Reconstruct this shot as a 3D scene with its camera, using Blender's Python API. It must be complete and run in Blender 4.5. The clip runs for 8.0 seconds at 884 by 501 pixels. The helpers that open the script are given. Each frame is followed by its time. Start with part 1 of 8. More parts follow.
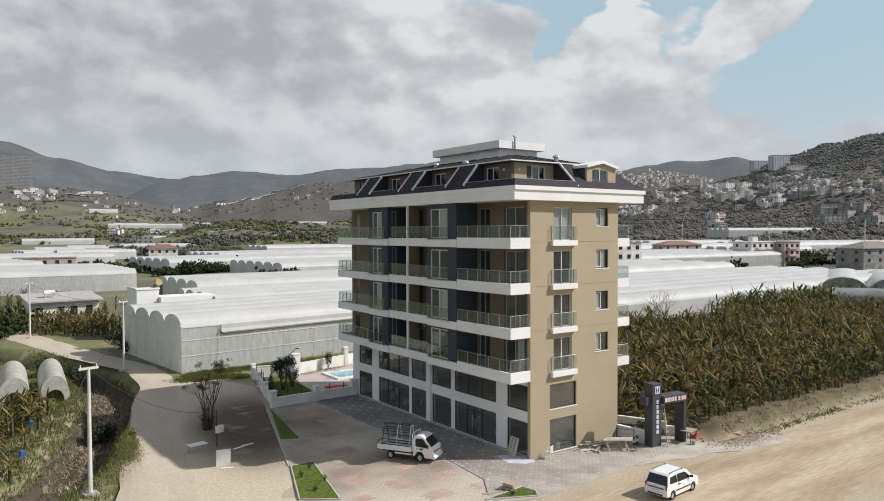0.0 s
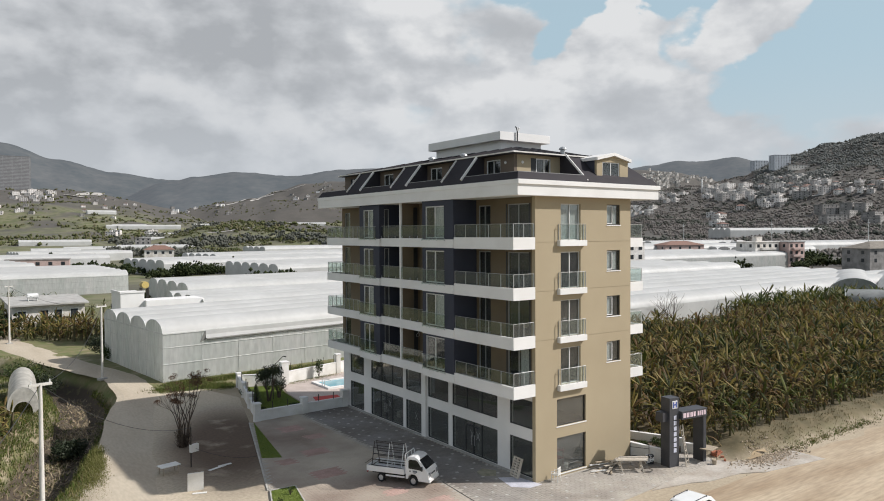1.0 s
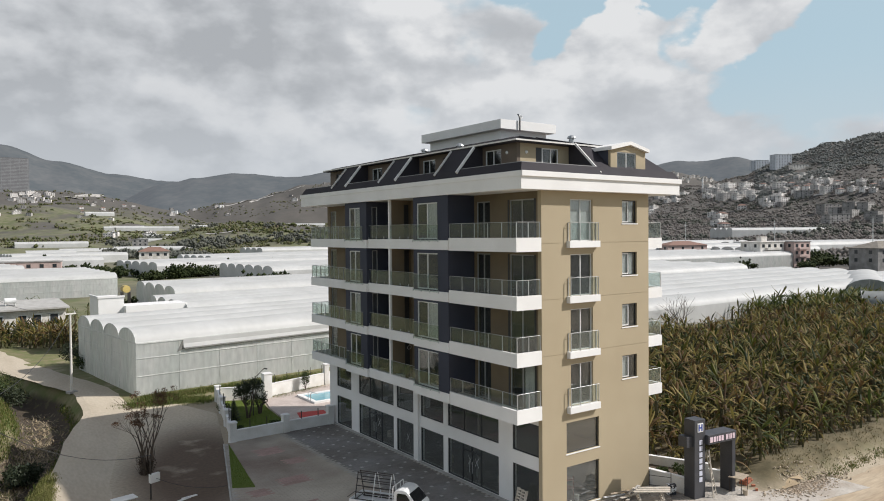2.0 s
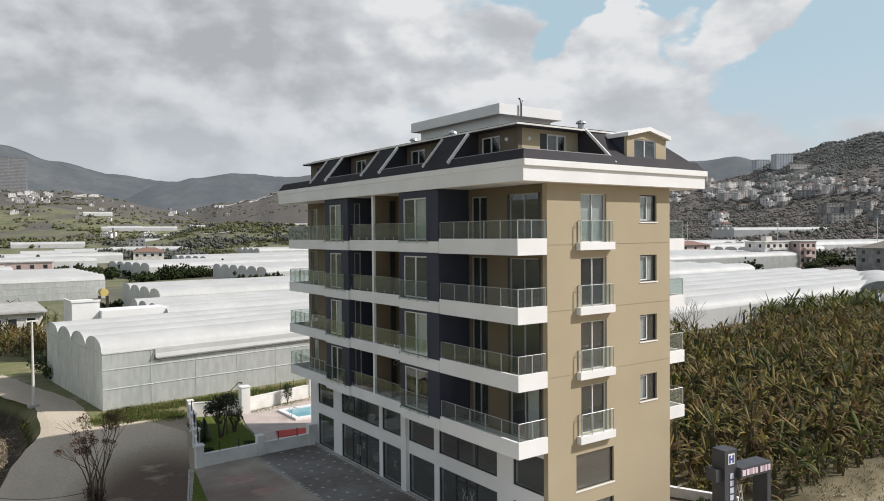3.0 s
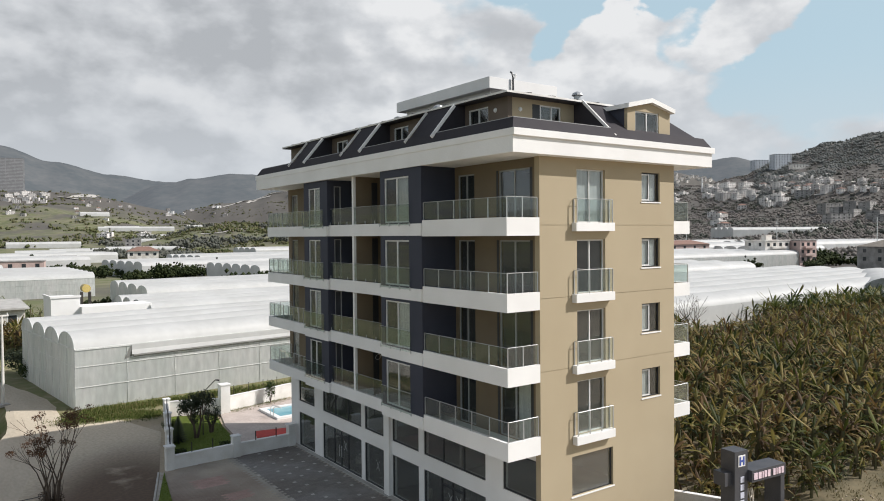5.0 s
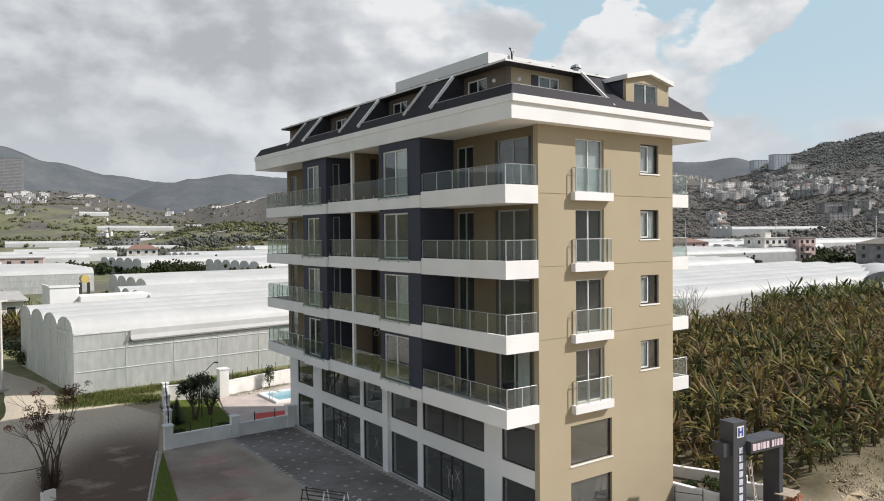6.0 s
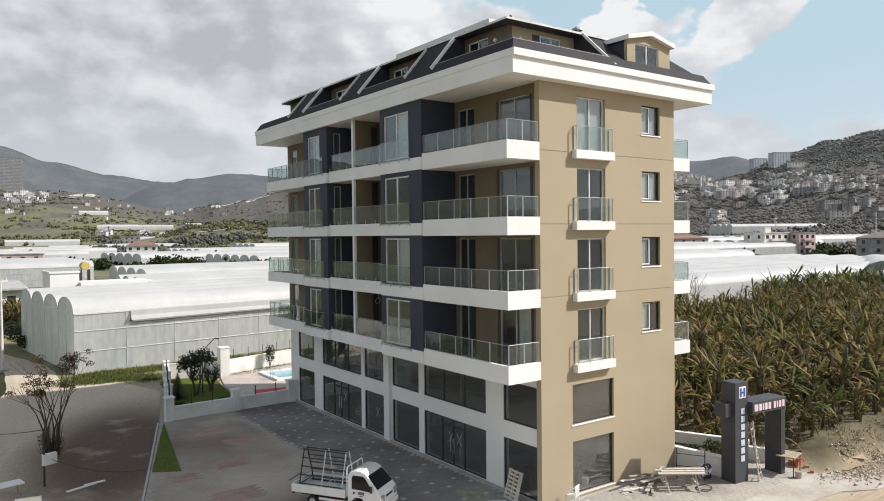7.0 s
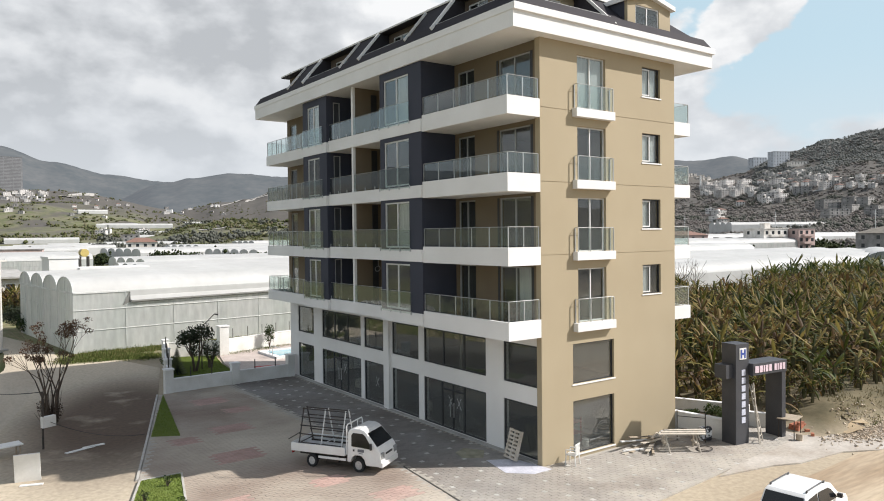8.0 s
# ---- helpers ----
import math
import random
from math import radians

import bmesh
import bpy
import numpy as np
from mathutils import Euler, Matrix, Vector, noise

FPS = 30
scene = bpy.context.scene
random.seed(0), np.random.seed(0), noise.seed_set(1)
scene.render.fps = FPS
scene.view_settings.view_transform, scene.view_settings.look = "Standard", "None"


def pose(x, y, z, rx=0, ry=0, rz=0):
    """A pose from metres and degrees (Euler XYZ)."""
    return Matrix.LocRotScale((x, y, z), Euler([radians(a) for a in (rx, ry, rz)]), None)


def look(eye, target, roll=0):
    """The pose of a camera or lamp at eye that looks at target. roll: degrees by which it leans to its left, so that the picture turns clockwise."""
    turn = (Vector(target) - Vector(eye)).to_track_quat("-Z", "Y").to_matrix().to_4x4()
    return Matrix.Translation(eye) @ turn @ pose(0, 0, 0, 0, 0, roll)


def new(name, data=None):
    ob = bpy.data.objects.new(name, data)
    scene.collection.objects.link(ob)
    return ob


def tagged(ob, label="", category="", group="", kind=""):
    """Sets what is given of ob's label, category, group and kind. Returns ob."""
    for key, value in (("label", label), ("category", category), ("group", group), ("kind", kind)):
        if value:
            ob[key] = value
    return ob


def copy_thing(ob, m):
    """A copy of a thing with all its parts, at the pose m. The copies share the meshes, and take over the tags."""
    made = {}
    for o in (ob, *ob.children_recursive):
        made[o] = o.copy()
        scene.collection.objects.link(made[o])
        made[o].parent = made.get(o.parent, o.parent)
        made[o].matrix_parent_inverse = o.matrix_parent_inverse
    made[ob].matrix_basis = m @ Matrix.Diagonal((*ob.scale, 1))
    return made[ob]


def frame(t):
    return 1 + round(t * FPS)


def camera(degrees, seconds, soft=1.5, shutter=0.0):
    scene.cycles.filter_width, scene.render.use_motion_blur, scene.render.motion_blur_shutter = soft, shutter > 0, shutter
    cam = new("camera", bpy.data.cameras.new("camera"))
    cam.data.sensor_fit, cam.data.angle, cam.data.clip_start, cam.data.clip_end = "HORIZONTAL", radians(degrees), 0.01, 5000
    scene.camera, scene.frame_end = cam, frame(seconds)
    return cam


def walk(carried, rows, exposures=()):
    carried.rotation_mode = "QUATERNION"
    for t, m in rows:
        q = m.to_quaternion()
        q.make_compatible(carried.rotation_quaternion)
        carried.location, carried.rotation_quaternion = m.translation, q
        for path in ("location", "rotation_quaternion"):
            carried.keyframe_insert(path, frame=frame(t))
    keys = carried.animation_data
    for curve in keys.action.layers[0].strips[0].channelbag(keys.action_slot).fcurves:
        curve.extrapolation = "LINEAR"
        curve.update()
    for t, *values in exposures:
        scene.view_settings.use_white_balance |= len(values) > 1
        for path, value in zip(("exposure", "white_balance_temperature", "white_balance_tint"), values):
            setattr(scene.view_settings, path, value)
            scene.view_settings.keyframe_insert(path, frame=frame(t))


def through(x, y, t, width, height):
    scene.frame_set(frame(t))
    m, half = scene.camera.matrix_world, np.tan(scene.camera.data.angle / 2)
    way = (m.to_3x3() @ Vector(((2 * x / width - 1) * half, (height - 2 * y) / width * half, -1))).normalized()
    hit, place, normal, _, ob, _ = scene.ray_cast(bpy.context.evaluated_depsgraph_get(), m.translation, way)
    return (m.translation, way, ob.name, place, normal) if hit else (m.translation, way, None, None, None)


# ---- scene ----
cam = camera(63.2, 8.0, soft=1.0)
PATH = [
    (0, (-32.31, -35.229, 15.176), (-31.149, -33.602, 15.126), -0.2),
    (0.5, (-30.998, -33.547, 15.127), (-29.836, -31.919, 15.078), -0.3),
    (1, (-29.449, -31.684, 15.084), (-28.288, -30.057, 15.036), -0.3),
    (1.5, (-27.786, -29.663, 15.043), (-26.624, -28.035, 14.997), -0.4),
    (3, (-22.214, -23.152, 15.05), (-21.053, -21.524, 15.004), -0.5),
    (3.5, (-20.944, -21.768, 14.7), (-19.783, -20.141, 14.654), -0.5),
    (4, (-20.388, -21.213, 14.617), (-19.226, -19.586, 14.572), -0.5),
    (5.5, (-19.876, -21.11, 13.611), (-18.711, -19.485, 13.568), -0.5),
    (6, (-19.928, -21.138, 12.845), (-18.762, -19.513, 12.803), -0.5),
    (6.5, (-19.954, -21.122, 11.958), (-18.788, -19.498, 11.915), -0.6),
    (7, (-19.998, -21.094, 11.134), (-18.832, -19.47, 11.091), -0.6),
    (7.5, (-20.007, -21.061, 10.289), (-18.841, -19.437, 10.246), -0.6),
    (8, (-20.003, -21.037, 9.422), (-18.836, -19.414, 9.379), -0.6),
]
walk(cam, [(t, look(eye, target, roll)) for t, eye, target, roll in PATH], ((0.0, 0.17, 6490, 10), (3.5, 0.27, 6490, 10), (5.5, 0.33, 6490, 10), (7.0, 0.42, 6510, 10), (8.0, 0.53, 6530, 10)))

# ---------- light ----------
SUN = Vector((17.6, -12.45, 18.3)).normalized()
sun_data = bpy.data.lights.new("sun", "SUN")
sun_data.energy, sun_data.angle, sun_data.color = 4.2, radians(0.6), (1.0, 0.965, 0.925)
sun_ob = new("sun", sun_data)
sun_ob.matrix_world = look((40, -30, 60), Vector((40, -30, 60)) - SUN)


def sky_direction(az, el):
    a, e = radians(az), radians(el)
    return (math.sin(a) * math.cos(e), math.cos(a) * math.cos(e), math.sin(e))


def make_world():
    world = bpy.data.worlds.new("sky")
    scene.world = world
    world.use_nodes = True
    nt = world.node_tree
    n, l = nt.nodes, nt.links
    n.clear()

    def math_node(op, a, b=None, c=None, clamp=False):
        k = n.new("ShaderNodeMath")
        k.operation, k.use_clamp = op, clamp
        for i, v in enumerate((a, b, c)):
            if v is None:
                continue
            if isinstance(v, (int, float)):
                k.inputs[i].default_value = v
            else:
                l.new(v, k.inputs[i])
        return k.outputs[0]

    def vec(op, a, b):
        k = n.new("ShaderNodeVectorMath")
        k.operation = op
        for i, v in enumerate((a, b)):
            if isinstance(v, tuple):
                k.inputs[i].default_value = v
            else:
                l.new(v, k.inputs[i])
        return k

    def span(v, a, b, c, d):
        k = n.new("ShaderNodeMapRange")
        k.interpolation_type = "SMOOTHSTEP"
        l.new(v, k.inputs[0])
        for i, x in enumerate((a, b, c, d)):
            k.inputs[i + 1].default_value = x
        return k.outputs[0]

    tc = n.new("ShaderNodeTexCoord")
    way = tc.outputs["Generated"]
    sky = n.new("ShaderNodeTexSky")
    sky.sky_type, sky.sun_disc = "NISHITA", False
    sky.sun_elevation, sky.sun_rotation = math.asin(SUN.z), math.atan2(SUN.x, SUN.y)
    sky.air_density, sky.dust_density, sky.ozone_density = 1.0, 2.0, 1.0
    sep = n.new("ShaderNodeSeparateXYZ")
    l.new(way, sep.inputs[0])
    base = vec("MULTIPLY", way, (1.0, 1.0, 1.7)).outputs[0]

    def fbm(v, scale, detail, rough, dist=0.0):
        k = n.new("ShaderNodeTexNoise")
        k.inputs["Scale"].default_value, k.inputs["Detail"].default_value = scale, detail
        k.inputs["Roughness"].default_value, k.inputs["Distortion"].default_value = rough, dist
        l.new(v, k.inputs["Vector"])
        return k.outputs["Fac"]

    a = fbm(base, 3.6, 8, 0.52, 0.1)
    puffs = fbm(base, 7.5, 8, 0.52, 0.0)
    lit = fbm(vec("ADD", base, (0.018, -0.010, 0.034)).outputs[0], 7.5, 6, 0.52, 0.0)
    rolls = fbm(base, 3.4, 5, 0.5, 0.0)
    rolls_lit = fbm(vec("ADD", base, (0.035, -0.02, 0.06)).outputs[0], 3.4, 5, 0.5, 0.0)
    fine = fbm(base, 20.0, 7, 0.58, 0.1)
    broad = fbm(base, 2.0, 3, 0.5)
    # where the cover is thick or broken: azimuth, elevation, reach in degrees, amount
    cover = None
    lumps = n.new("ShaderNodeTexNoise")
    lumps.inputs["Scale"].default_value, lumps.inputs["Detail"].default_value = 9.0, 6
    l.new(base, lumps.inputs["Vector"])
    bent = vec("ADD", way, vec("MULTIPLY", vec("SUBTRACT", lumps.outputs["Color"], (0.5, 0.5, 0.5)).outputs[0], (0.16, 0.16, 0.16)).outputs[0]).outputs[0]
    bent = vec("NORMALIZE", bent, (0, 0, 0)).outputs[0]
    for az, el, reach, amount in ((0, 16, 26, 0.30), (22, 15, 17, 0.26), (14, 8, 12, 0.16), (36, 13, 8, 0.16), (39, 7, 7, 0.14), (46, 9.5, 9, 0.40), (50, 12.8, 4.6, 0.40), (49.6, 15.6, 2.6, 0.26), (58.2, 16.0, 4.6, 0.48), (59.5, 18.5, 4.0, 0.26), (54, 7.0, 6.5, 0.30), (64, 6.0, 8, 0.20),
                                  (45, 18.6, 4.6, -0.36), (44.4, 15.2, 2.4, -0.16), (53.9, 17.6, 3.0, -0.36), (57.8, 10.6, 3.2, -0.22), (64.5, 12, 6.5, -0.30), (69, 17, 8, -0.26), (33.5, 9.5, 2.2, -0.16), (275, 40, 60, 0.10), (330, 45, 35, 0.08), (120, 88, 55, -0.30)):
        d = vec("DOT_PRODUCT", bent, sky_direction(az, el)).outputs["Value"]
        k = math_node("MULTIPLY", span(d, math.cos(radians(reach)), 1.0, 0.0, 1.0), amount)
        cover = k if cover is None else math_node("ADD", cover, k)
    wisp = math_node("MULTIPLY_ADD", math_node("SUBTRACT", puffs, 0.5), 0.34, math_node("MULTIPLY", math_node("SUBTRACT", fine, 0.5), 0.16))
    thick = math_node("ADD", math_node("ADD", math_node("MULTIPLY_ADD", a, 0.7, 0.15), wisp), cover)
    density = span(thick, 0.44, 0.64, 0.0, 1.0)
    relief = math_node("ADD", math_node("MULTIPLY", math_node("SUBTRACT", puffs, lit), 1.5), math_node("MULTIPLY", math_node("SUBTRACT", rolls, rolls_lit), 1.6))
    bright = math_node("ADD", span(relief, -0.36, 0.36, 0.06, 0.94), math_node("MULTIPLY", math_node("SUBTRACT", fine, 0.5), 0.24))
    bright = math_node("ADD", bright, math_node("MULTIPLY", math_node("SUBTRACT", puffs, 0.5), 0.35))
    bright = math_node("ADD", bright, span(broad, 0.36, 0.64, -0.12, 0.10))
    # the heads of the clouds towards the sea catch the sun, those over the mountains lie in shade
    east = vec("DOT_PRODUCT", way, sky_direction(52, 13)).outputs["Value"]
    ridge = vec("DOT_PRODUCT", way, sky_direction(4, 8)).outputs["Value"]
    bright = math_node("ADD", bright, span(east, 0.86, 0.985, 0.0, 0.26))
    bright = math_node("SUBTRACT", bright, span(ridge, 0.80, 0.97, 0.0, 0.24))
    tone = n.new("ShaderNodeValToRGB")
    tone.color_ramp.elements[0].position, tone.color_ramp.elements[0].color = 0.0, (0.405, 0.425, 0.450, 1)
    tone.color_ramp.elements[1].position, tone.color_ramp.elements[1].color = 1.15 / 1.2, (0.735, 0.745, 0.755, 1)
    mid = tone.color_ramp.elements.new(0.5)
    mid.color = (0.555, 0.575, 0.600, 1)
    l.new(bright, tone.inputs[0])
    # clear sky, hazy and pale, and paler still low down
    blue = n.new("ShaderNodeMix")
    blue.data_type = "RGBA"
    gain = n.new("ShaderNodeMix")
    gain.data_type, gain.blend_type = "RGBA", "MULTIPLY"
    gain.inputs[0].default_value = 1.0
    l.new(sky.outputs[0], gain.inputs[6])
    gain.inputs[7].default_value = (0.104, 0.099, 0.094, 1)
    l.new(gain.outputs[2], blue.inputs[6])
    blue.inputs[7].default_value = (0.46, 0.615, 0.70, 1)
    l.new(span(sep.outputs[2], 0.28, 0.75, 0.80, 0.05), blue.inputs[0])
    mix = n.new("ShaderNodeMix")
    mix.data_type = "RGBA"
    l.new(density, mix.inputs[0])
    l.new(blue.outputs[2], mix.inputs[6])
    l.new(tone.outputs[0], mix.inputs[7])
    # low haze bank
    haze = n.new("ShaderNodeMix")
    haze.data_type = "RGBA"
    l.new(span(sep.outputs[2], 0.04, 0.24, 0.60, 0.0), haze.inputs[0])
    l.new(mix.outputs[2], haze.inputs[6])
    haze.inputs[7].default_value = (0.56, 0.60, 0.645, 1)
    back = n.new("ShaderNodeBackground")
    l.new(haze.outputs[2], back.inputs[0])
    back.inputs[1].default_value = 0.89
    out = n.new("ShaderNodeOutputWorld")
    l.new(back.outputs[0], out.inputs[0])


make_world()


# ---------- materials ----------
def mat(name, base, rough=0.7, metal=0.0, second=None, var=0.5, scale=1.0, fine=12.0, bump=0.05, spec=0.5, island=0.0, objrand=0.0, coat=0.0, mottle=0.35, lo=0.35, hi=0.65, stretch=(1, 1, 1), sheen_through=0.0):
    """Two tones mixed by a broad noise, finer grain over it, and a fine relief. island/objrand: spread of lightness from piece to piece."""
    m = bpy.data.materials.new(name)
    m.use_nodes = True
    nt = m.node_tree
    n, l = nt.nodes, nt.links
    p = n["Principled BSDF"]
    second = second or tuple(c * 0.82 for c in base)
    tc = n.new("ShaderNodeTexCoord")
    mp = n.new("ShaderNodeMapping")
    mp.inputs["Scale"].default_value = stretch
    l.new(tc.outputs["Object"], mp.inputs[0])
    big = n.new("ShaderNodeTexNoise")
    big.inputs["Scale"].default_value, big.inputs["Detail"].default_value = scale, 6
    l.new(mp.outputs[0], big.inputs["Vector"])
    small = n.new("ShaderNodeTexNoise")
    small.inputs["Scale"].default_value, small.inputs["Detail"].default_value = fine, 4
    l.new(mp.outputs[0], small.inputs["Vector"])
    ramp = n.new("ShaderNodeMapRange")
    l.new(big.outputs["Fac"], ramp.inputs[0])
    ramp.inputs[1].default_value, ramp.inputs[2].default_value = lo, hi
    ramp.inputs[3].default_value, ramp.inputs[4].default_value = 0.0, var * 2
    ramp.clamp = True
    mix = n.new("ShaderNodeMix")
    mix.data_type = "RGBA"
    l.new(ramp.outputs[0], mix.inputs[0])
    mix.inputs[6].default_value, mix.inputs[7].default_value = (*base, 1), (*second, 1)
    grain = n.new("ShaderNodeMapRange")
    l.new(small.outputs["Fac"], grain.inputs[0])
    grain.inputs[1].default_value, grain.inputs[2].default_value = 0.25, 0.75
    grain.inputs[3].default_value, grain.inputs[4].default_value = 1 - mottle * 0.5, 1 + mottle * 0.5
    value = grain.outputs[0]
    if island or objrand:
        if island:
            g = n.new("ShaderNodeNewGeometry")
            src = g.outputs["Random Per Island"]
        else:
            g = n.new("ShaderNodeObjectInfo")
            src = g.outputs["Random"]
        r = n.new("ShaderNodeMapRange")
        l.new(src, r.inputs[0])
        k = island or objrand
        r.inputs[3].default_value, r.inputs[4].default_value = 1 - k, 1 + k
        mul = n.new("ShaderNodeMath")
        mul.operation = "MULTIPLY"
        l.new(value, mul.inputs[0])
        l.new(r.outputs[0], mul.inputs[1])
        value = mul.outputs[0]
    sc = n.new("ShaderNodeVectorMath")
    sc.operation = "SCALE"
    l.new(mix.outputs[2], sc.inputs[0])
    l.new(value, sc.inputs["Scale"])
    l.new(sc.outputs[0], p.inputs["Base Color"])
    p.inputs["Roughness"].default_value, p.inputs["Metallic"].default_value = rough, metal
    p.inputs["Specular IOR Level"].default_value = spec
    p.inputs["Coat Weight"].default_value = coat
    if bump:
        bp = n.new("ShaderNodeBump")
        bp.inputs["Strength"].default_value, bp.inputs["Distance"].default_value = min(1, bump * 6), bump
        l.new(small.outputs["Fac"], bp.inputs["Height"])
        l.new(bp.outputs[0], p.inputs["Normal"])
    if sheen_through:
        tr = n.new("ShaderNodeBsdfTranslucent")
        l.new(sc.outputs[0], tr.inputs[0])
        ms = n.new("ShaderNodeMixShader")
        ms.inputs[0].default_value = sheen_through
        l.new(p.outputs[0], ms.inputs[1])
        l.new(tr.outputs[0], ms.inputs[2])
        l.new(ms.outputs[0], n["Material Output"].inputs[0])
    return m


def glass(name, tint=(0.55, 0.6, 0.6), ior=1.5, rough=0.0, gain=1.0, pale_film=0.0):
    """A clear pane: lets light through tinted, mirrors by Fresnel, with a thin pale film: dusty on railings, a painted
    lightening on windows.
    """
    m = bpy.data.materials.new(name)
    m.use_nodes = True
    nt = m.node_tree
    n, l = nt.nodes, nt.links
    n.remove(n["Principled BSDF"])
    t, g, f, x = n.new("ShaderNodeBsdfTransparent"), n.new("ShaderNodeBsdfGlossy"), n.new("ShaderNodeLayerWeight"), n.new("ShaderNodeMixShader")
    t.inputs[0].default_value = (*tint, 1)
    g.inputs["Roughness"].default_value = rough
    f.inputs[0].default_value = 0.5
    low = ((ior - 1) / (ior + 1)) ** 2 * gain
    pw, k = n.new("ShaderNodeMath"), n.new("ShaderNodeMath")
    pw.operation = "POWER"
    l.new(f.outputs["Facing"], pw.inputs[0])
    pw.inputs[1].default_value = 4.0
    k.operation, k.use_clamp = "MULTIPLY_ADD", True
    l.new(pw.outputs[0], k.inputs[0])
    k.inputs[1].default_value, k.inputs[2].default_value = 1 - low, low
    tc, w, bp = n.new("ShaderNodeTexCoord"), n.new("ShaderNodeTexNoise"), n.new("ShaderNodeBump")
    w.inputs["Scale"].default_value, w.inputs["Detail"].default_value = 0.7, 1
    bp.inputs["Strength"].default_value, bp.inputs["Distance"].default_value = 0.12, 0.02
    l.new(tc.outputs["Object"], w.inputs["Vector"])
    l.new(w.outputs["Fac"], bp.inputs["Height"])
    l.new(bp.outputs[0], g.inputs["Normal"])
    l.new(k.outputs[0], x.inputs[0])
    l.new(t.outputs[0], x.inputs[1])
    l.new(g.outputs[0], x.inputs[2])
    last = x.outputs[0]
    if pale_film:
        df, dm = n.new("ShaderNodeBsdfDiffuse"), n.new("ShaderNodeMixShader")
        df.inputs[0].default_value = (0.66, 0.70, 0.69, 1)
        dm.inputs[0].default_value = pale_film
        l.new(last, dm.inputs[1])
        l.new(df.outputs[0], dm.inputs[2])
        last = dm.outputs[0]
    l.new(last, n["Material Output"].inputs[0])
    return m


def leafy(name, tones, rough=0.6, through=0.3, spread=0.25, spec=0.3):
    """Leaves: the tone of each differs, light shines through."""
    m = bpy.data.materials.new(name)
    m.use_nodes = True
    nt = m.node_tree
    n, l = nt.nodes, nt.links
    p = n["Principled BSDF"]
    geo, ramp, tex = n.new("ShaderNodeNewGeometry"), n.new("ShaderNodeValToRGB"), n.new("ShaderNodeTexNoise")
    ramp.color_ramp.elements[0].color, ramp.color_ramp.elements[1].color = (*tones[0], 1), (*tones[-1], 1)
    for i, t in enumerate(tones[1:-1]):
        ramp.color_ramp.elements.new((i + 1) / (len(tones) - 1)).color = (*t, 1)
    tex.inputs["Scale"].default_value, tex.inputs["Detail"].default_value = 0.12, 3
    l.new(geo.outputs["Position"], tex.inputs["Vector"])
    mx = n.new("ShaderNodeMath")
    mx.operation = "MULTIPLY_ADD"
    l.new(tex.outputs["Fac"], mx.inputs[0])
    mx.inputs[1].default_value, mx.inputs[2].default_value = 1.0, -0.5
    ad = n.new("ShaderNodeMath")
    ad.operation, ad.use_clamp = "ADD", True
    l.new(mx.outputs[0], ad.inputs[0])
    l.new(geo.outputs["Random Per Island"], ad.inputs[1])
    l.new(ad.outputs[0], ramp.inputs[0])
    l.new(ramp.outputs[0], p.inputs["Base Color"])
    p.inputs["Roughness"].default_value, p.inputs["Specular IOR Level"].default_value = rough, spec
    tr, ms = n.new("ShaderNodeBsdfTranslucent"), n.new("ShaderNodeMixShader")
    l.new(ramp.outputs[0], tr.inputs[0])
    ms.inputs[0].default_value = through
    l.new(p.outputs[0], ms.inputs[1])
    l.new(tr.outputs[0], ms.inputs[2])
    l.new(ms.outputs[0], n["Material Output"].inputs[0])
    return m


TAN = mat("tan_render", (0.385, 0.318, 0.214), 0.85, second=(0.360, 0.295, 0.196), scale=0.35, fine=40, bump=0.004, mottle=0.10)
# tan render of the balcony recesses, their shade put into a darker tone
TAN_SHADED = mat("tan_render_shaded", (0.178, 0.136, 0.087), 0.85, second=(0.155, 0.118, 0.076), scale=0.5, fine=40, bump=0.004, mottle=0.12)
NAVY = mat("navy_render", (0.036, 0.040, 0.060), 0.75, second=(0.030, 0.034, 0.052), scale=0.5, fine=40, bump=0.004, mottle=0.12)
WHITE = mat("white_render", (0.77, 0.762, 0.75), 0.8, second=(0.71, 0.70, 0.685), scale=0.5, fine=30, bump=0.003, mottle=0.08)
DULLWHITE = mat("garden_wall_white", (0.74, 0.73, 0.71), 0.8, second=(0.60, 0.58, 0.54), scale=0.7, fine=20, bump=0.004, mottle=0.14)
ROOF = mat("dark_roof_sheet", (0.043, 0.039, 0.044), 0.8, second=(0.034, 0.031, 0.036), scale=0.6, fine=30, bump=0.006, mottle=0.25, spec=0.2)
GREYFRAME = mat("grey_frame", (0.36, 0.36, 0.36), 0.45, bump=0, mottle=0.1)
DARKDOOR = mat("dark_door_leaf", (0.060, 0.064, 0.075), 0.35, bump=0, mottle=0.1)
# west attic wall: terrace shade mixed into the wall colour
ATTIC = mat("attic_render_shaded", (0.140, 0.108, 0.082), 0.8, second=(0.115, 0.089, 0.068), scale=0.6, fine=30, bump=0.004, mottle=0.15)
FRAME = mat("anthracite_frame", (0.030, 0.031, 0.034), 0.45, bump=0, mottle=0.1)
PALEFRAME = mat("white_frame", (0.72, 0.72, 0.71), 0.4, bump=0, mottle=0.06)
STEEL = mat("brushed_steel", (0.50, 0.51, 0.51), 0.38, 0.5, bump=0, mottle=0.1)
PANE = glass("window_glass", (0.86, 0.88, 0.875), 1.55, gain=1.6, pale_film=0.015)
# the pale film here stands in for bright ground reflected in the panes
SHOPGLASS = glass("lightened_shop_glass", (0.82, 0.84, 0.83), 1.55, gain=2.6, pale_film=0.035)
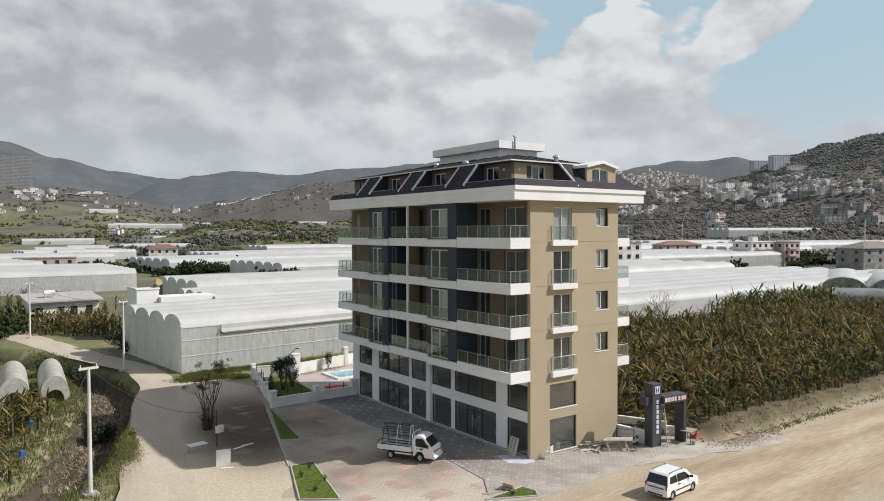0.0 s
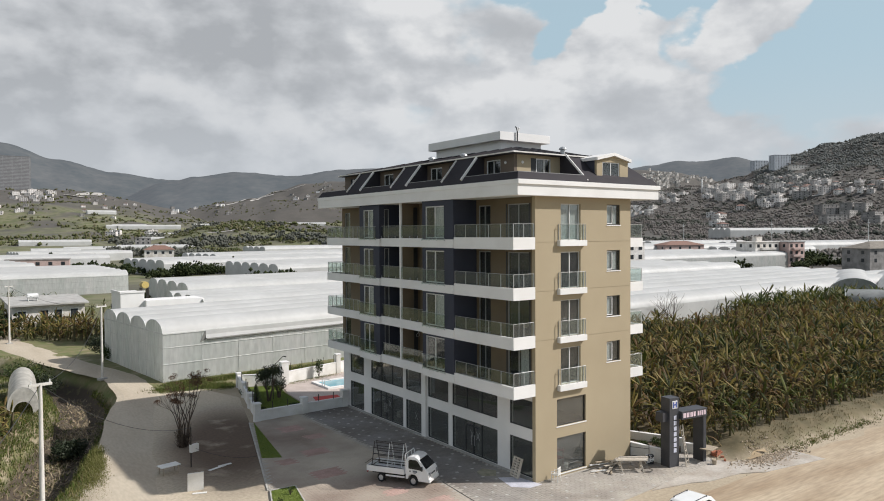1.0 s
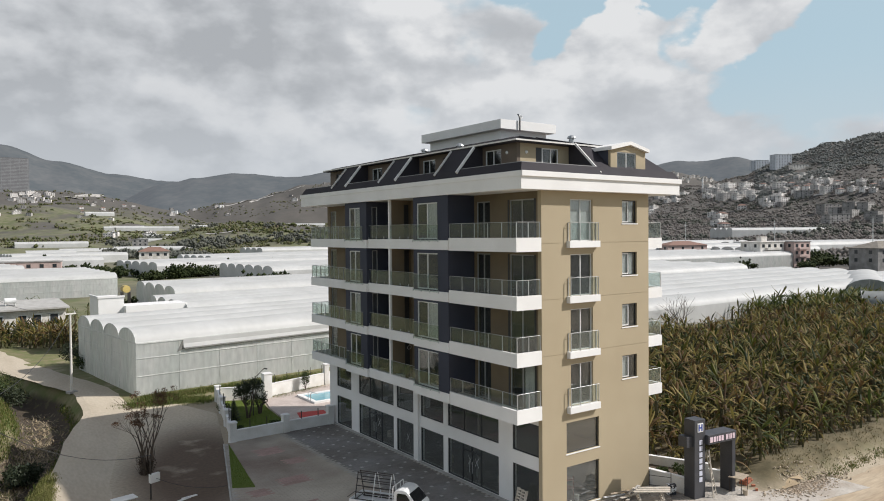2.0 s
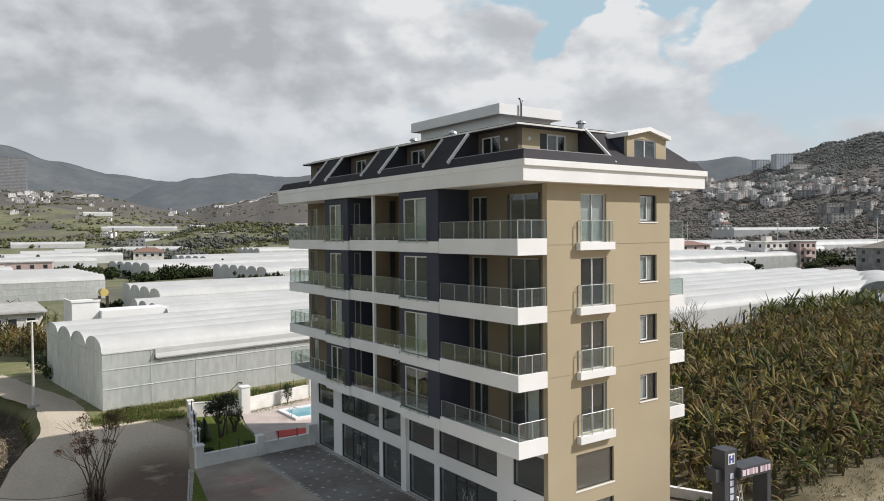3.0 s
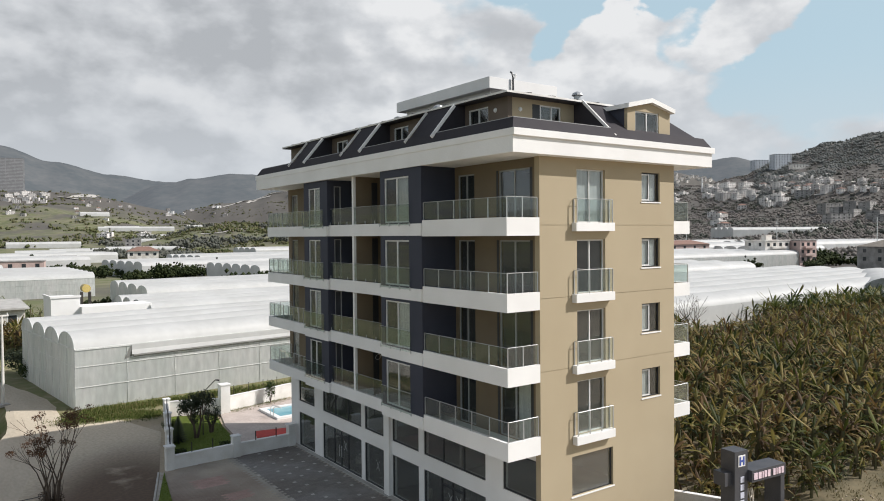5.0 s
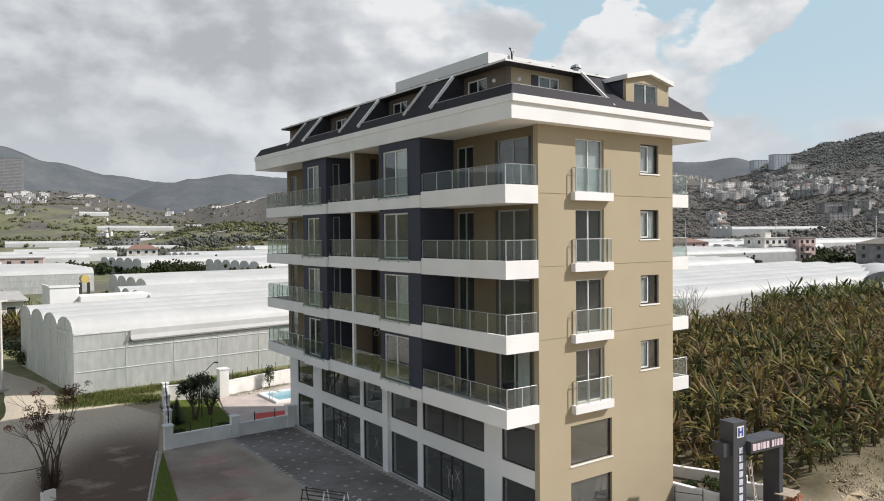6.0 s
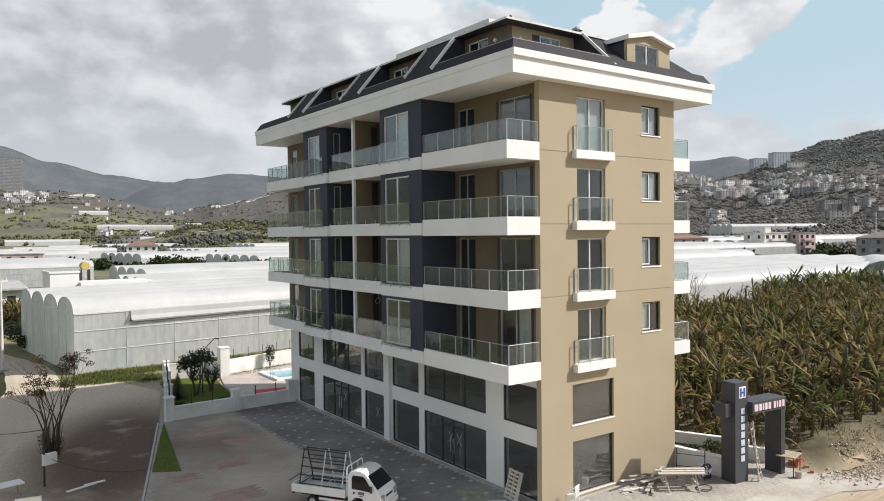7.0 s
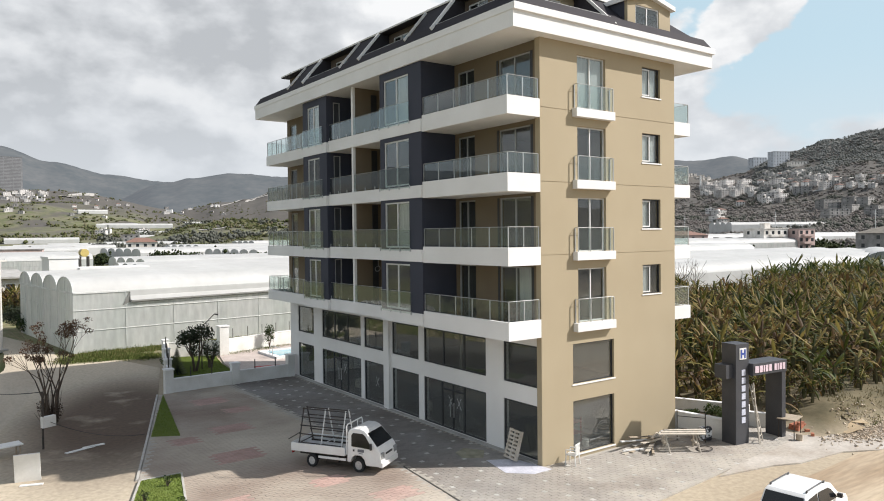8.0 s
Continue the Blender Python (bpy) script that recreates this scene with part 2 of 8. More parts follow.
RAILGLASS = glass("railing_glass", (0.88, 0.925, 0.915), 1.5, gain=1.5, pale_film=0.016)
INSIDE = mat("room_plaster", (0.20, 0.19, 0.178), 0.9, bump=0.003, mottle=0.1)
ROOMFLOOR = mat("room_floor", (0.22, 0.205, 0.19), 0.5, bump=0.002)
CURTAIN = mat("curtain", (0.70, 0.71, 0.70), 0.9, fine=6, stretch=(8, 8, 0.4), mottle=0.4)
GRASS_M = mat("lawn_blades", (0.150, 0.205, 0.030), 0.8, second=(0.175, 0.222, 0.040), island=0.22, scale=2, bump=0, sheen_through=0.2)
TURF = mat("turf_soil", (0.125, 0.172, 0.028), 0.95, second=(0.140, 0.182, 0.034), scale=2, fine=20, bump=0.03)
CONCRETE = mat("concrete", (0.42, 0.41, 0.39), 0.85, second=(0.33, 0.32, 0.30), scale=0.9, fine=14, bump=0.008, mottle=0.25)
DRAIN = mat("dark_drain_joint", (0.09, 0.08, 0.07), 0.9, bump=0.004)
KERB = mat("kerb_stone", (0.50, 0.48, 0.44), 0.85, second=(0.40, 0.38, 0.34), scale=2, fine=25, bump=0.006, mottle=0.2)
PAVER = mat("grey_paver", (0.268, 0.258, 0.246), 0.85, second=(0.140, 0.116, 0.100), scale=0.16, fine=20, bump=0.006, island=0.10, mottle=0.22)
PAVER_PALE = mat("pale_paver", (0.56, 0.54, 0.51), 0.85, second=(0.36, 0.34, 0.31), scale=0.16, bump=0.004, island=0.12)
PAVER_CREAM = mat("cream_paver", (0.520, 0.460, 0.375), 0.88, second=(0.225, 0.168, 0.134), scale=0.14, fine=16, bump=0.004, island=0.025, mottle=0.16)
PAVER_RED = mat("red_paver", (0.46, 0.30, 0.255), 0.88, second=(0.35, 0.235, 0.20), scale=0.5, fine=16, bump=0.006, island=0.10)


def sand_and_sun(m, tone, full, none, most=0.62):
    """Road sand carried onto the paving, and the sunlit strip's lightness painted in: thick at y = full, gone at y =
    none, in drifts.
    """
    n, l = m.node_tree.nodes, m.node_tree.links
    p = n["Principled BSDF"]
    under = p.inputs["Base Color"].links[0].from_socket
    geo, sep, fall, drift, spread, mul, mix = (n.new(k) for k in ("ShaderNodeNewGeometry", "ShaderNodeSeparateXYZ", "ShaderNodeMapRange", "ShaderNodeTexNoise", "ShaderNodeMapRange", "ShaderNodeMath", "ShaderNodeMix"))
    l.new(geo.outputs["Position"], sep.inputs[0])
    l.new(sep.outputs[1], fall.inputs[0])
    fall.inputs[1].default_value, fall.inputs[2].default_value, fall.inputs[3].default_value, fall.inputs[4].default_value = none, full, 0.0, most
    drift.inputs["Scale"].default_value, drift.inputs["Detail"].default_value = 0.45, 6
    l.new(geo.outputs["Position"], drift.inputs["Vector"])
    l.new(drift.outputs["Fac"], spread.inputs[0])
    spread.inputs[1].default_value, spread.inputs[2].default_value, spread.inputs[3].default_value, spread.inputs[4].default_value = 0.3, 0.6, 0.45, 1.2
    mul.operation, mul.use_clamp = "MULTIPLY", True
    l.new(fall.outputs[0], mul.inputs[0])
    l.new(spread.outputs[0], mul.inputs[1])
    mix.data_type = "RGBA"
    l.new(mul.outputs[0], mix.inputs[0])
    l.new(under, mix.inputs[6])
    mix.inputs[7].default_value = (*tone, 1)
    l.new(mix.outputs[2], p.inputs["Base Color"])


# paler towards the street: road sand plus painted-in sun, yard end left darker
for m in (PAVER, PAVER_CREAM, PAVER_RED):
    sand_and_sun(m, (0.53, 0.485, 0.42), -5.0, 5.0, 0.62 if m is not PAVER_RED else 0.4)
JOINT = mat("paving_sand", (0.42, 0.385, 0.335), 0.95, fine=30, bump=0.01)
FILM = mat("greenhouse_film", (0.66, 0.66, 0.648), 0.55, second=(0.585, 0.585, 0.57), scale=0.16, fine=1.2, bump=0.02, mottle=0.1, sheen_through=0.27)
FILMSIDE = mat("greenhouse_side_film", (0.82, 0.82, 0.80), 0.45, second=(0.71, 0.74, 0.71), scale=0.45, fine=2.4, bump=0.04, mottle=0.28, stretch=(1, 1, 0.28), sheen_through=0.58)
SHADEFILM = mat("grey_shade_film", (0.34, 0.35, 0.345), 0.6, second=(0.22, 0.235, 0.22), scale=0.3, fine=2, bump=0.02, mottle=0.25, sheen_through=0.3)
GALV = mat("galvanised_tube", (0.70, 0.71, 0.69), 0.55, 0.1, bump=0)
WATER = mat("pool_water", (0.16, 0.38, 0.46), 0.05, second=(0.22, 0.44, 0.50), scale=0.8, fine=3, bump=0.01, mottle=0.1)
TILE_RED = mat("red_roof_tile", (0.235, 0.130, 0.098), 0.8, second=(0.19, 0.115, 0.09), scale=1.0, fine=6, bump=0.02)


# ---------- building blocks ----------
class Geo:
    """Collects corners and faces of one mesh."""

    def __init__(self):
        self.v, self.f, self.m = [], [], []

    def add(self, verts, faces, slot=0):
        k = len(self.v)
        self.v += [tuple(p) for p in verts]
        self.f += [tuple(i + k for i in q) for q in faces]
        self.m += [slot] * len(faces)
        return self

    def box(self, x0, x1, y0, y1, z0, z1, slot=0, m=None):
        c = [(x, y, z) for z in (z0, z1) for y in (y0, y1) for x in (x0, x1)]
        if m is not None:
            c = [m @ Vector(p) for p in c]
        return self.add(c, ((0, 2, 3, 1), (4, 5, 7, 6), (0, 1, 5, 4), (2, 6, 7, 3), (0, 4, 6, 2), (1, 3, 7, 5)), slot)

    def tube(self, a, b, r0, r1=None, sides=8, slot=0, caps=True):
        r1 = r0 if r1 is None else r1
        a, b = Vector(a), Vector(b)
        d = (b - a).normalized()
        u = d.orthogonal().normalized()
        w = d.cross(u)
        ring = [(u * math.cos(t) + w * math.sin(t)) for t in (2 * math.pi * i / sides for i in range(sides))]
        vs = [a + p * r0 for p in ring] + [b + p * r1 for p in ring]
        fs = [(i, (i + 1) % sides, sides + (i + 1) % sides, sides + i) for i in range(sides)]
        if caps:
            fs += [tuple(range(sides))[::-1], tuple(range(sides, 2 * sides))]
        return self.add(vs, fs, slot)

    def bend(self, pts, r, sides=5, slot=0):
        """A tube along a bent line."""
        pts = [Vector(p) for p in pts]
        rings = []
        u = None
        for i, p in enumerate(pts):
            d = (pts[min(i + 1, len(pts) - 1)] - pts[max(i - 1, 0)]).normalized()
            u = (d.orthogonal() if u is None else u - d * u.dot(d)).normalized()
            w = d.cross(u)
            rings.append([p + (u * math.cos(t) + w * math.sin(t)) * r for t in (2 * math.pi * k / sides for k in range(sides))])
        return self.sweep(rings, slot=slot)

    def prism(self, ring, z0, z1, slot=0):
        """A plan outline (counter-clockwise) raised from z0 to z1."""
        k = len(ring)
        vs = [(x, y, z0) for x, y in ring] + [(x, y, z1) for x, y in ring]
        return self.add(vs, [tuple(range(k))[::-1], tuple(range(k, 2 * k))] + [(i, (i + 1) % k, k + (i + 1) % k, k + i) for i in range(k)], slot)

    def sweep(self, rings, closed=True, slot=0, caps=True):
        k = len(rings[0])
        vs = [p for r in rings for p in r]
        fs = []
        for j in range(len(rings) - 1):
            for i in range(k if closed else k - 1):
                fs.append((j * k + i, j * k + (i + 1) % k, (j + 1) * k + (i + 1) % k, (j + 1) * k + i))
        if caps and closed:
            fs += [tuple(range(k))[::-1], tuple(range((len(rings) - 1) * k, len(rings) * k))]
        return self.add(vs, fs, slot)

    def welded(self):
        """Joins corners that lie in one place."""
        index, vs, to = {}, [], []
        for p in self.v:
            key = tuple(round(c, 4) for c in p)
            if key not in index:
                index[key] = len(vs)
                vs.append(p)
            to.append(index[key])
        self.v, self.f = vs, [tuple(to[i] for i in f) for f in self.f]
        return self

    def mesh(self, name, *mats, smooth=False):
        me = bpy.data.meshes.new(name)
        me.from_pydata(self.v, [], self.f)
        for m in mats:
            me.materials.append(m)
        if len(mats) > 1:
            me.polygons.foreach_set("material_index", self.m)
        if smooth:
            me.polygons.foreach_set("use_smooth", [True] * len(self.f))
        me.update()
        return me


def part(name, geo, material, parent=None, label="", smooth=False, round_by=0.0):
    """One mesh object under a thing or under a part."""
    mats = material if isinstance(material, (tuple, list)) else (material,)
    me = geo.mesh(name, *mats, smooth=smooth)
    if round_by:
        bm = bmesh.new()
        bm.from_mesh(me)
        bmesh.ops.remove_doubles(bm, verts=bm.verts, dist=0.0005)
        bmesh.ops.recalc_face_normals(bm, faces=bm.faces)
        bmesh.ops.bevel(bm, geom=[e for e in bm.edges if len(e.link_faces) == 2 and e.calc_face_angle(0) > 0.5], offset=round_by, segments=2, affect="EDGES", profile=0.6)
        bm.to_mesh(me)
        bm.free()
    ob = new(name, me)
    ob.parent = parent
    if label:
        tagged(ob, label)
    return ob


def thing(name, label, category, at=(0, 0, 0), turn=0.0, group="", kind=""):
    ob = new(name)
    ob.empty_display_size = 0.3
    ob.matrix_basis = pose(*at, 0, 0, turn)
    return tagged(ob, label, category, group, kind)


def pierced(geo, across, a0, a1, z0, z1, t0, t1, holes):
    """A wall from a0 to a1 and z0 to z1, from t0 to t1 thick, with holes (a0, a1, z0, z1). across: 'x' or 'y', the way it runs."""
    us = sorted({a0, a1, *[h[0] for h in holes], *[h[1] for h in holes]})
    zs = sorted({z0, z1, *[h[2] for h in holes], *[h[3] for h in holes]})
    us, zs = [u for u in us if a0 <= u <= a1], [z for z in zs if z0 <= z <= z1]

    def solid(i, j):
        if not (0 <= i < len(us) - 1 and 0 <= j < len(zs) - 1):
            return False
        u, z = (us[i] + us[i + 1]) / 2, (zs[j] + zs[j + 1]) / 2
        return not any(h[0] < u < h[1] and h[2] < z < h[3] for h in holes)

    index, vs, fs = {}, [], []

    def at(i, j, t):
        key = (i, j, t)
        if key not in index:
            index[key] = len(vs)
            d = t1 if t else t0
            vs.append((us[i], d, zs[j]) if across == "x" else (d, us[i], zs[j]))
        return index[key]

    for i in range(len(us) - 1):
        for j in range(len(zs) - 1):
            if not solid(i, j):
                continue
            c = ((i, j), (i + 1, j), (i + 1, j + 1), (i, j + 1))
            fs.append(tuple(at(*p, 0) for p in c))
            fs.append(tuple(at(*p, 1) for p in c)[::-1])
            for (p, q), (di, dj) in zip(((c[0], c[1]), (c[1], c[2]), (c[2], c[3]), (c[3], c[0])), ((0, -1), (1, 0), (0, 1), (-1, 0))):
                if not solid(i + di, j + dj):
                    fs.append((at(*p, 0), at(*p, 1), at(*q, 1), at(*q, 0)))
    if across == "y":
        fs = [f[::-1] for f in fs]
    return geo.add(vs, fs)


def flat_window(parent, across, a0, a1, z0, z1, at, inward, name="window", sashes=(0.5,), frame_mat=None, bar=0.06, sill=False, curtain=0.0, label=""):
    """A framed window in a wall: frame, one pane a sash, outside sill. at: where the frame's outer face lies; inward: +1 or -1."""
    frame_mat = frame_mat or FRAME
    depth = 0.07 * inward

    def put(g, p, q, low, high, t0, t1):
        t0, t1 = min(t0, t1), max(t0, t1)
        g.box(*((p, q, t0, t1) if across == "x" else (t0, t1, p, q)), low, high)

    g = Geo()
    for p, q, low, high in ((a0, a0 + bar, z0, z1), (a1 - bar, a1, z0, z1), (a0 + bar, a1 - bar, z0, z0 + bar), (a0 + bar, a1 - bar, z1 - bar, z1)):
        put(g, p, q, low, high, at, at + depth)
    stops = [a0 + bar] + [a0 + (a1 - a0) * s for s in sashes] + [a1 - bar]
    for s in stops[1:-1]:
        put(g, s - bar / 2, s + bar / 2, z0 + bar, z1 - bar, at, at + depth)
    w = part(name, g, frame_mat, parent, label)
    for i, (p, q) in enumerate(zip(stops, stops[1:])):
        g = Geo()
        p2, q2 = p + (bar / 2 if i else 0), q - (bar / 2 if i < len(stops) - 2 else 0)
        put(g, p2, q2, z0 + bar, z1 - bar, at + depth * 0.45, at + depth * 0.6)
        part("pane", g, SHOPGLASS if name == "shop_window" else PANE, w)
    if curtain:
        g = Geo()
        put(g, a0 + 0.02, a0 + (a1 - a0) * curtain, z0, z1 - 0.02, at + depth * 1.3, at + depth * 1.6)
        part("curtain", g, CURTAIN, w)
    if sill:
        g = Geo()
        t0, t1 = at - 0.13 * inward, at + 0.02 * inward
        put(g, a0 - 0.06, a1 + 0.06, z0 - 0.06, z0 - 0.002, t0, t1)
        part("sill", g, WHITE, w)
    return w


# ---------- ground and distance ----------
CENTRE = (-26.0, -28.0)
DITCH = ((-34.0, 4.0), (-25.0, 18.0), (-20.5, 32.0), (-18.0, 42.0), (-18.0, 52.0), (-23.0, 66.0), (-32.0, 84.0), (-60.0, 110.0))
HILLS = (  # distance of the crest, where it starts to rise, azimuth and elevation of its skyline
    (1900.0, 420.0, ((20, 0.3), (36, 0.8), (45, 1.2), (49, 2.0), (52, 2.9), (55, 3.3), (58, 4.0), (60, 4.7), (61.5, 5.15), (64, 5.75), (66.5, 6.35), (72, 7.6), (84, 9.0), (100, 6.0), (130, 2.0))),
    (1800.0, 480.0, ((-60, 2.0), (-20, 3.6), (0, 3.0), (5.5, 2.95), (8, 2.85), (10, 2.8), (12, 2.4), (15, 1.9), (18, 1.0), (22, 0.5), (30, 0.3))),
    (2300.0, 1200.0, ((12, 0.4), (15, 1.3), (16.5, 1.9), (18.8, 2.45), (20.9, 2.85), (22.8, 3.4), (24.9, 3.9), (27, 4.05), (31, 4.25), (36, 4.2), (42, 3.6), (48, 2.2), (54, 0.4))),
    (960.0, 430.0, ((9, -0.6), (12, -0.35), (15, 0.15), (17.5, 0.75), (20, 1.1), (24, 1.25), (29, 1.15), (35, 0.5), (42, -0.4))),
    (2650.0, 1500.0, ((40, 2.0), (46, 4.2), (49.5, 4.55), (51.5, 4.6), (53.5, 4.45), (55.5, 4.0), (59, 3.0), (63, 1.0))),
)


def along(table, a):
    if a <= table[0][0]:
        return table[0][1] * max(0.0, 1 - (table[0][0] - a) / 40)
    for (p, u), (q, w) in zip(table, table[1:]):
        if a <= q:
            s = (a - p) / (q - p)
            s = s * s * (3 - 2 * s)
            return u + (w - u) * s
    return table[-1][1] * max(0.0, 1 - (a - table[-1][0]) / 40)


def to_line(x, y, pts):
    best = 1e9
    for (ax, ay), (bx, by) in zip(pts, pts[1:]):
        dx, dy = bx - ax, by - ay
        t = max(0, min(1, ((x - ax) * dx + (y - ay) * dy) / (dx * dx + dy * dy)))
        best = min(best, math.hypot(x - ax - t * dx, y - ay - t * dy))
    return best


def step(a, b, v):
    t = max(0.0, min(1.0, (v - a) / (b - a)))
    return t * t * (3 - 2 * t)


def ground_height(x, y):
    r = math.hypot(x + 32.3, y + 35.2)
    z = 0.0
    if r > 300:
        az = math.degrees(math.atan2(x + 32.3, y + 35.2))
        for crest, foot, table in HILLS:
            top = 15.0 + crest * math.tan(radians(along(table, az)))
            s = step(foot, crest, r) if r < crest else max(0.0, 1 - (r - crest) / 1200)
            z = max(z, (top - 3) * (0.35 * s + 0.65 * s * s) if r < crest else (top - 3) * s)
        z += min(1.0, (r - 300) / 300) * min(z, 30) / 30 * (16 * noise.noise((x / 230, y / 230, 0)) + 6 * noise.noise((x / 70, y / 70, 3)))
    if r < 200:
        d = to_line(x, y, DITCH)
        z -= 2.3 * (1 - step(1.2, 3.3, d))
        if x < -16:
            z -= 0.7 * step(3, 9, d) * step(-18, -26, x) * step(66, 50, y)
        # bank and raised banana field beyond it
        if x > 12.5:
            z += (0.95 * step(-5.3, -3.7, y) + 0.25 * noise.noise((x / 2.5, y / 2.5, 1)) * step(-6, -4.5, y)) * step(12.5, 16, x) * step(120, 100, x)
        z += 0.06 * noise.noise((x / 3, y / 3, 7)) * step(1.0, 6.0, max(-14 - x, -6 - y, x - 13, y - 42))
    return z


def make_ground():
    az = [0.25 * i - 5 for i in range(321)] + [75.0 + 3.0 * i for i in range(1, 93)]
    rad = [1.5 * i + 4 for i in range(90)]
    while rad[-1] < 2700:
        rad.append(rad[-1] * 1.028)
    rad += [3200, 4000, 4800]
    vs, k = [(*CENTRE, 0.0)], len(az)
    for r in rad:
        for a in az:
            x, y = CENTRE[0] + r * math.sin(radians(a)), CENTRE[1] + r * math.cos(radians(a))
            vs.append((x, y, ground_height(x, y)))
    fs = [(0, 1 + (i + 1) % k, 1 + i) for i in range(k)]
    for j in range(len(rad) - 1):
        for i in range(k):
            a, b = 1 + j * k + i, 1 + j * k + (i + 1) % k
            fs.append((a, b, b + k, a + k))
    g = Geo()
    g.v, g.f, g.m = vs, fs, [0] * len(fs)
    me = g.mesh("ground", GROUND_M, smooth=True)
    return tagged(new("ground", me), "dry earth and scrub ground rising to wooded hills", "ground", kind="structure")


def ground_material():
    m = mat("earth_and_scrub", (0.33, 0.27, 0.19), 0.95, second=(0.41, 0.345, 0.255), scale=0.12, fine=5, bump=0.05)
    nt = m.node_tree
    n, l = nt.nodes, nt.links
    p = n["Principled BSDF"]
    dirt = p.inputs["Base Color"].links[0].from_socket
    geo = n.new("ShaderNodeNewGeometry")
    sep = n.new("ShaderNodeSeparateXYZ")
    l.new(geo.outputs["Position"], sep.inputs[0])

    def noise_at(scale, detail=6, rough=0.6):
        k = n.new("ShaderNodeTexNoise")
        k.inputs["Scale"].default_value, k.inputs["Detail"].default_value, k.inputs["Roughness"].default_value = scale, detail, rough
        l.new(geo.outputs["Position"], k.inputs["Vector"])
        return k.outputs["Fac"]

    def span(v, a, b, c=0.0, d=1.0):
        k = n.new("ShaderNodeMapRange")
        l.new(v, k.inputs[0])
        for i, x in enumerate((a, b, c, d)):
            k.inputs[i + 1].default_value = x
        return k.outputs[0]

    def op(kind, a, b):
        k = n.new("ShaderNodeMath")
        k.operation = kind
        k.use_clamp = True
        for i, v in enumerate((a, b)):
            if isinstance(v, (int, float)):
                k.inputs[i].default_value = v
            else:
                l.new(v, k.inputs[i])
        return k.outputs[0]

    def blend(f, a, b):
        k = n.new("ShaderNodeMix")
        k.data_type = "RGBA"
        l.new(f, k.inputs[0])
        for i, v in ((6, a), (7, b)):
            if isinstance(v, tuple):
                k.inputs[i].default_value = (*v, 1)
            else:
                l.new(v, k.inputs[i])
        return k.outputs[2]

    scrub = blend(span(noise_at(0.035), 0.38, 0.62), (0.080, 0.073, 0.064), (0.108, 0.095, 0.084))
    scrub = blend(span(noise_at(0.3, 4), 0.35, 0.7), scrub, (0.080, 0.075, 0.066))
    # green terraces and orchards up the valley
    diff = n.new("ShaderNodeMath")
    diff.operation = "MULTIPLY_ADD"
    l.new(sep.outputs[0], diff.inputs[0])
    diff.inputs[1].default_value = -1.6
    l.new(sep.outputs[1], diff.inputs[2])
    valley = op("MULTIPLY", op("MULTIPLY", span(diff.outputs[0], 0.0, 150.0), span(sep.outputs[1], 1350.0, 1150.0)), span(noise_at(0.012), 0.40, 0.56))
    scrub = blend(valley, scrub, blend(span(noise_at(0.09, 3), 0.42, 0.58), (0.105, 0.120, 0.046), (0.175, 0.165, 0.095)))
    weeds = blend(span(noise_at(0.8), 0.35, 0.65), (0.110, 0.135, 0.040), (0.195, 0.165, 0.085))
    # weeds on the low ground towards the ditch, scrub away from the plot
    left = op("MULTIPLY", span(sep.outputs[0], -16.5, -20.0), span(noise_at(0.35), 0.38, 0.54))
    back = op("MULTIPLY", span(sep.outputs[1], 35.0, 42.0), span(noise_at(0.25), 0.25, 0.45))
    bank = op("MULTIPLY", op("MULTIPLY", span(sep.outputs[0], 13.0, 16.0), span(sep.outputs[1], -5.5, -4.2)), span(noise_at(0.7), 0.38, 0.56))
    near = op("MAXIMUM", op("MAXIMUM", left, back), bank)
    col = blend(near, dirt, weeds)
    field_soil = op("MULTIPLY", span(sep.outputs[0], 12.5, 14.5), span(sep.outputs[1], -5.3, -4.3))
    col = blend(field_soil, col, blend(span(noise_at(0.9), 0.35, 0.65), (0.086, 0.072, 0.036), (0.140, 0.112, 0.062)))
    ln = n.new("ShaderNodeVectorMath")
    ln.operation = "LENGTH"
    l.new(geo.outputs["Position"], ln.inputs[0])
    col = blend(span(ln.outputs["Value"], 90.0, 140.0), col, scrub)
    # brown soil low in the ditch, darkened with depth for the hollow's shade
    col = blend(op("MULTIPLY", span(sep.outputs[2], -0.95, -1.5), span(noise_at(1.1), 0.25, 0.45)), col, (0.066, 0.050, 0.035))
    l.new(col, p.inputs["Base Color"])
    return m


GROUND_M = ground_material()
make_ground()


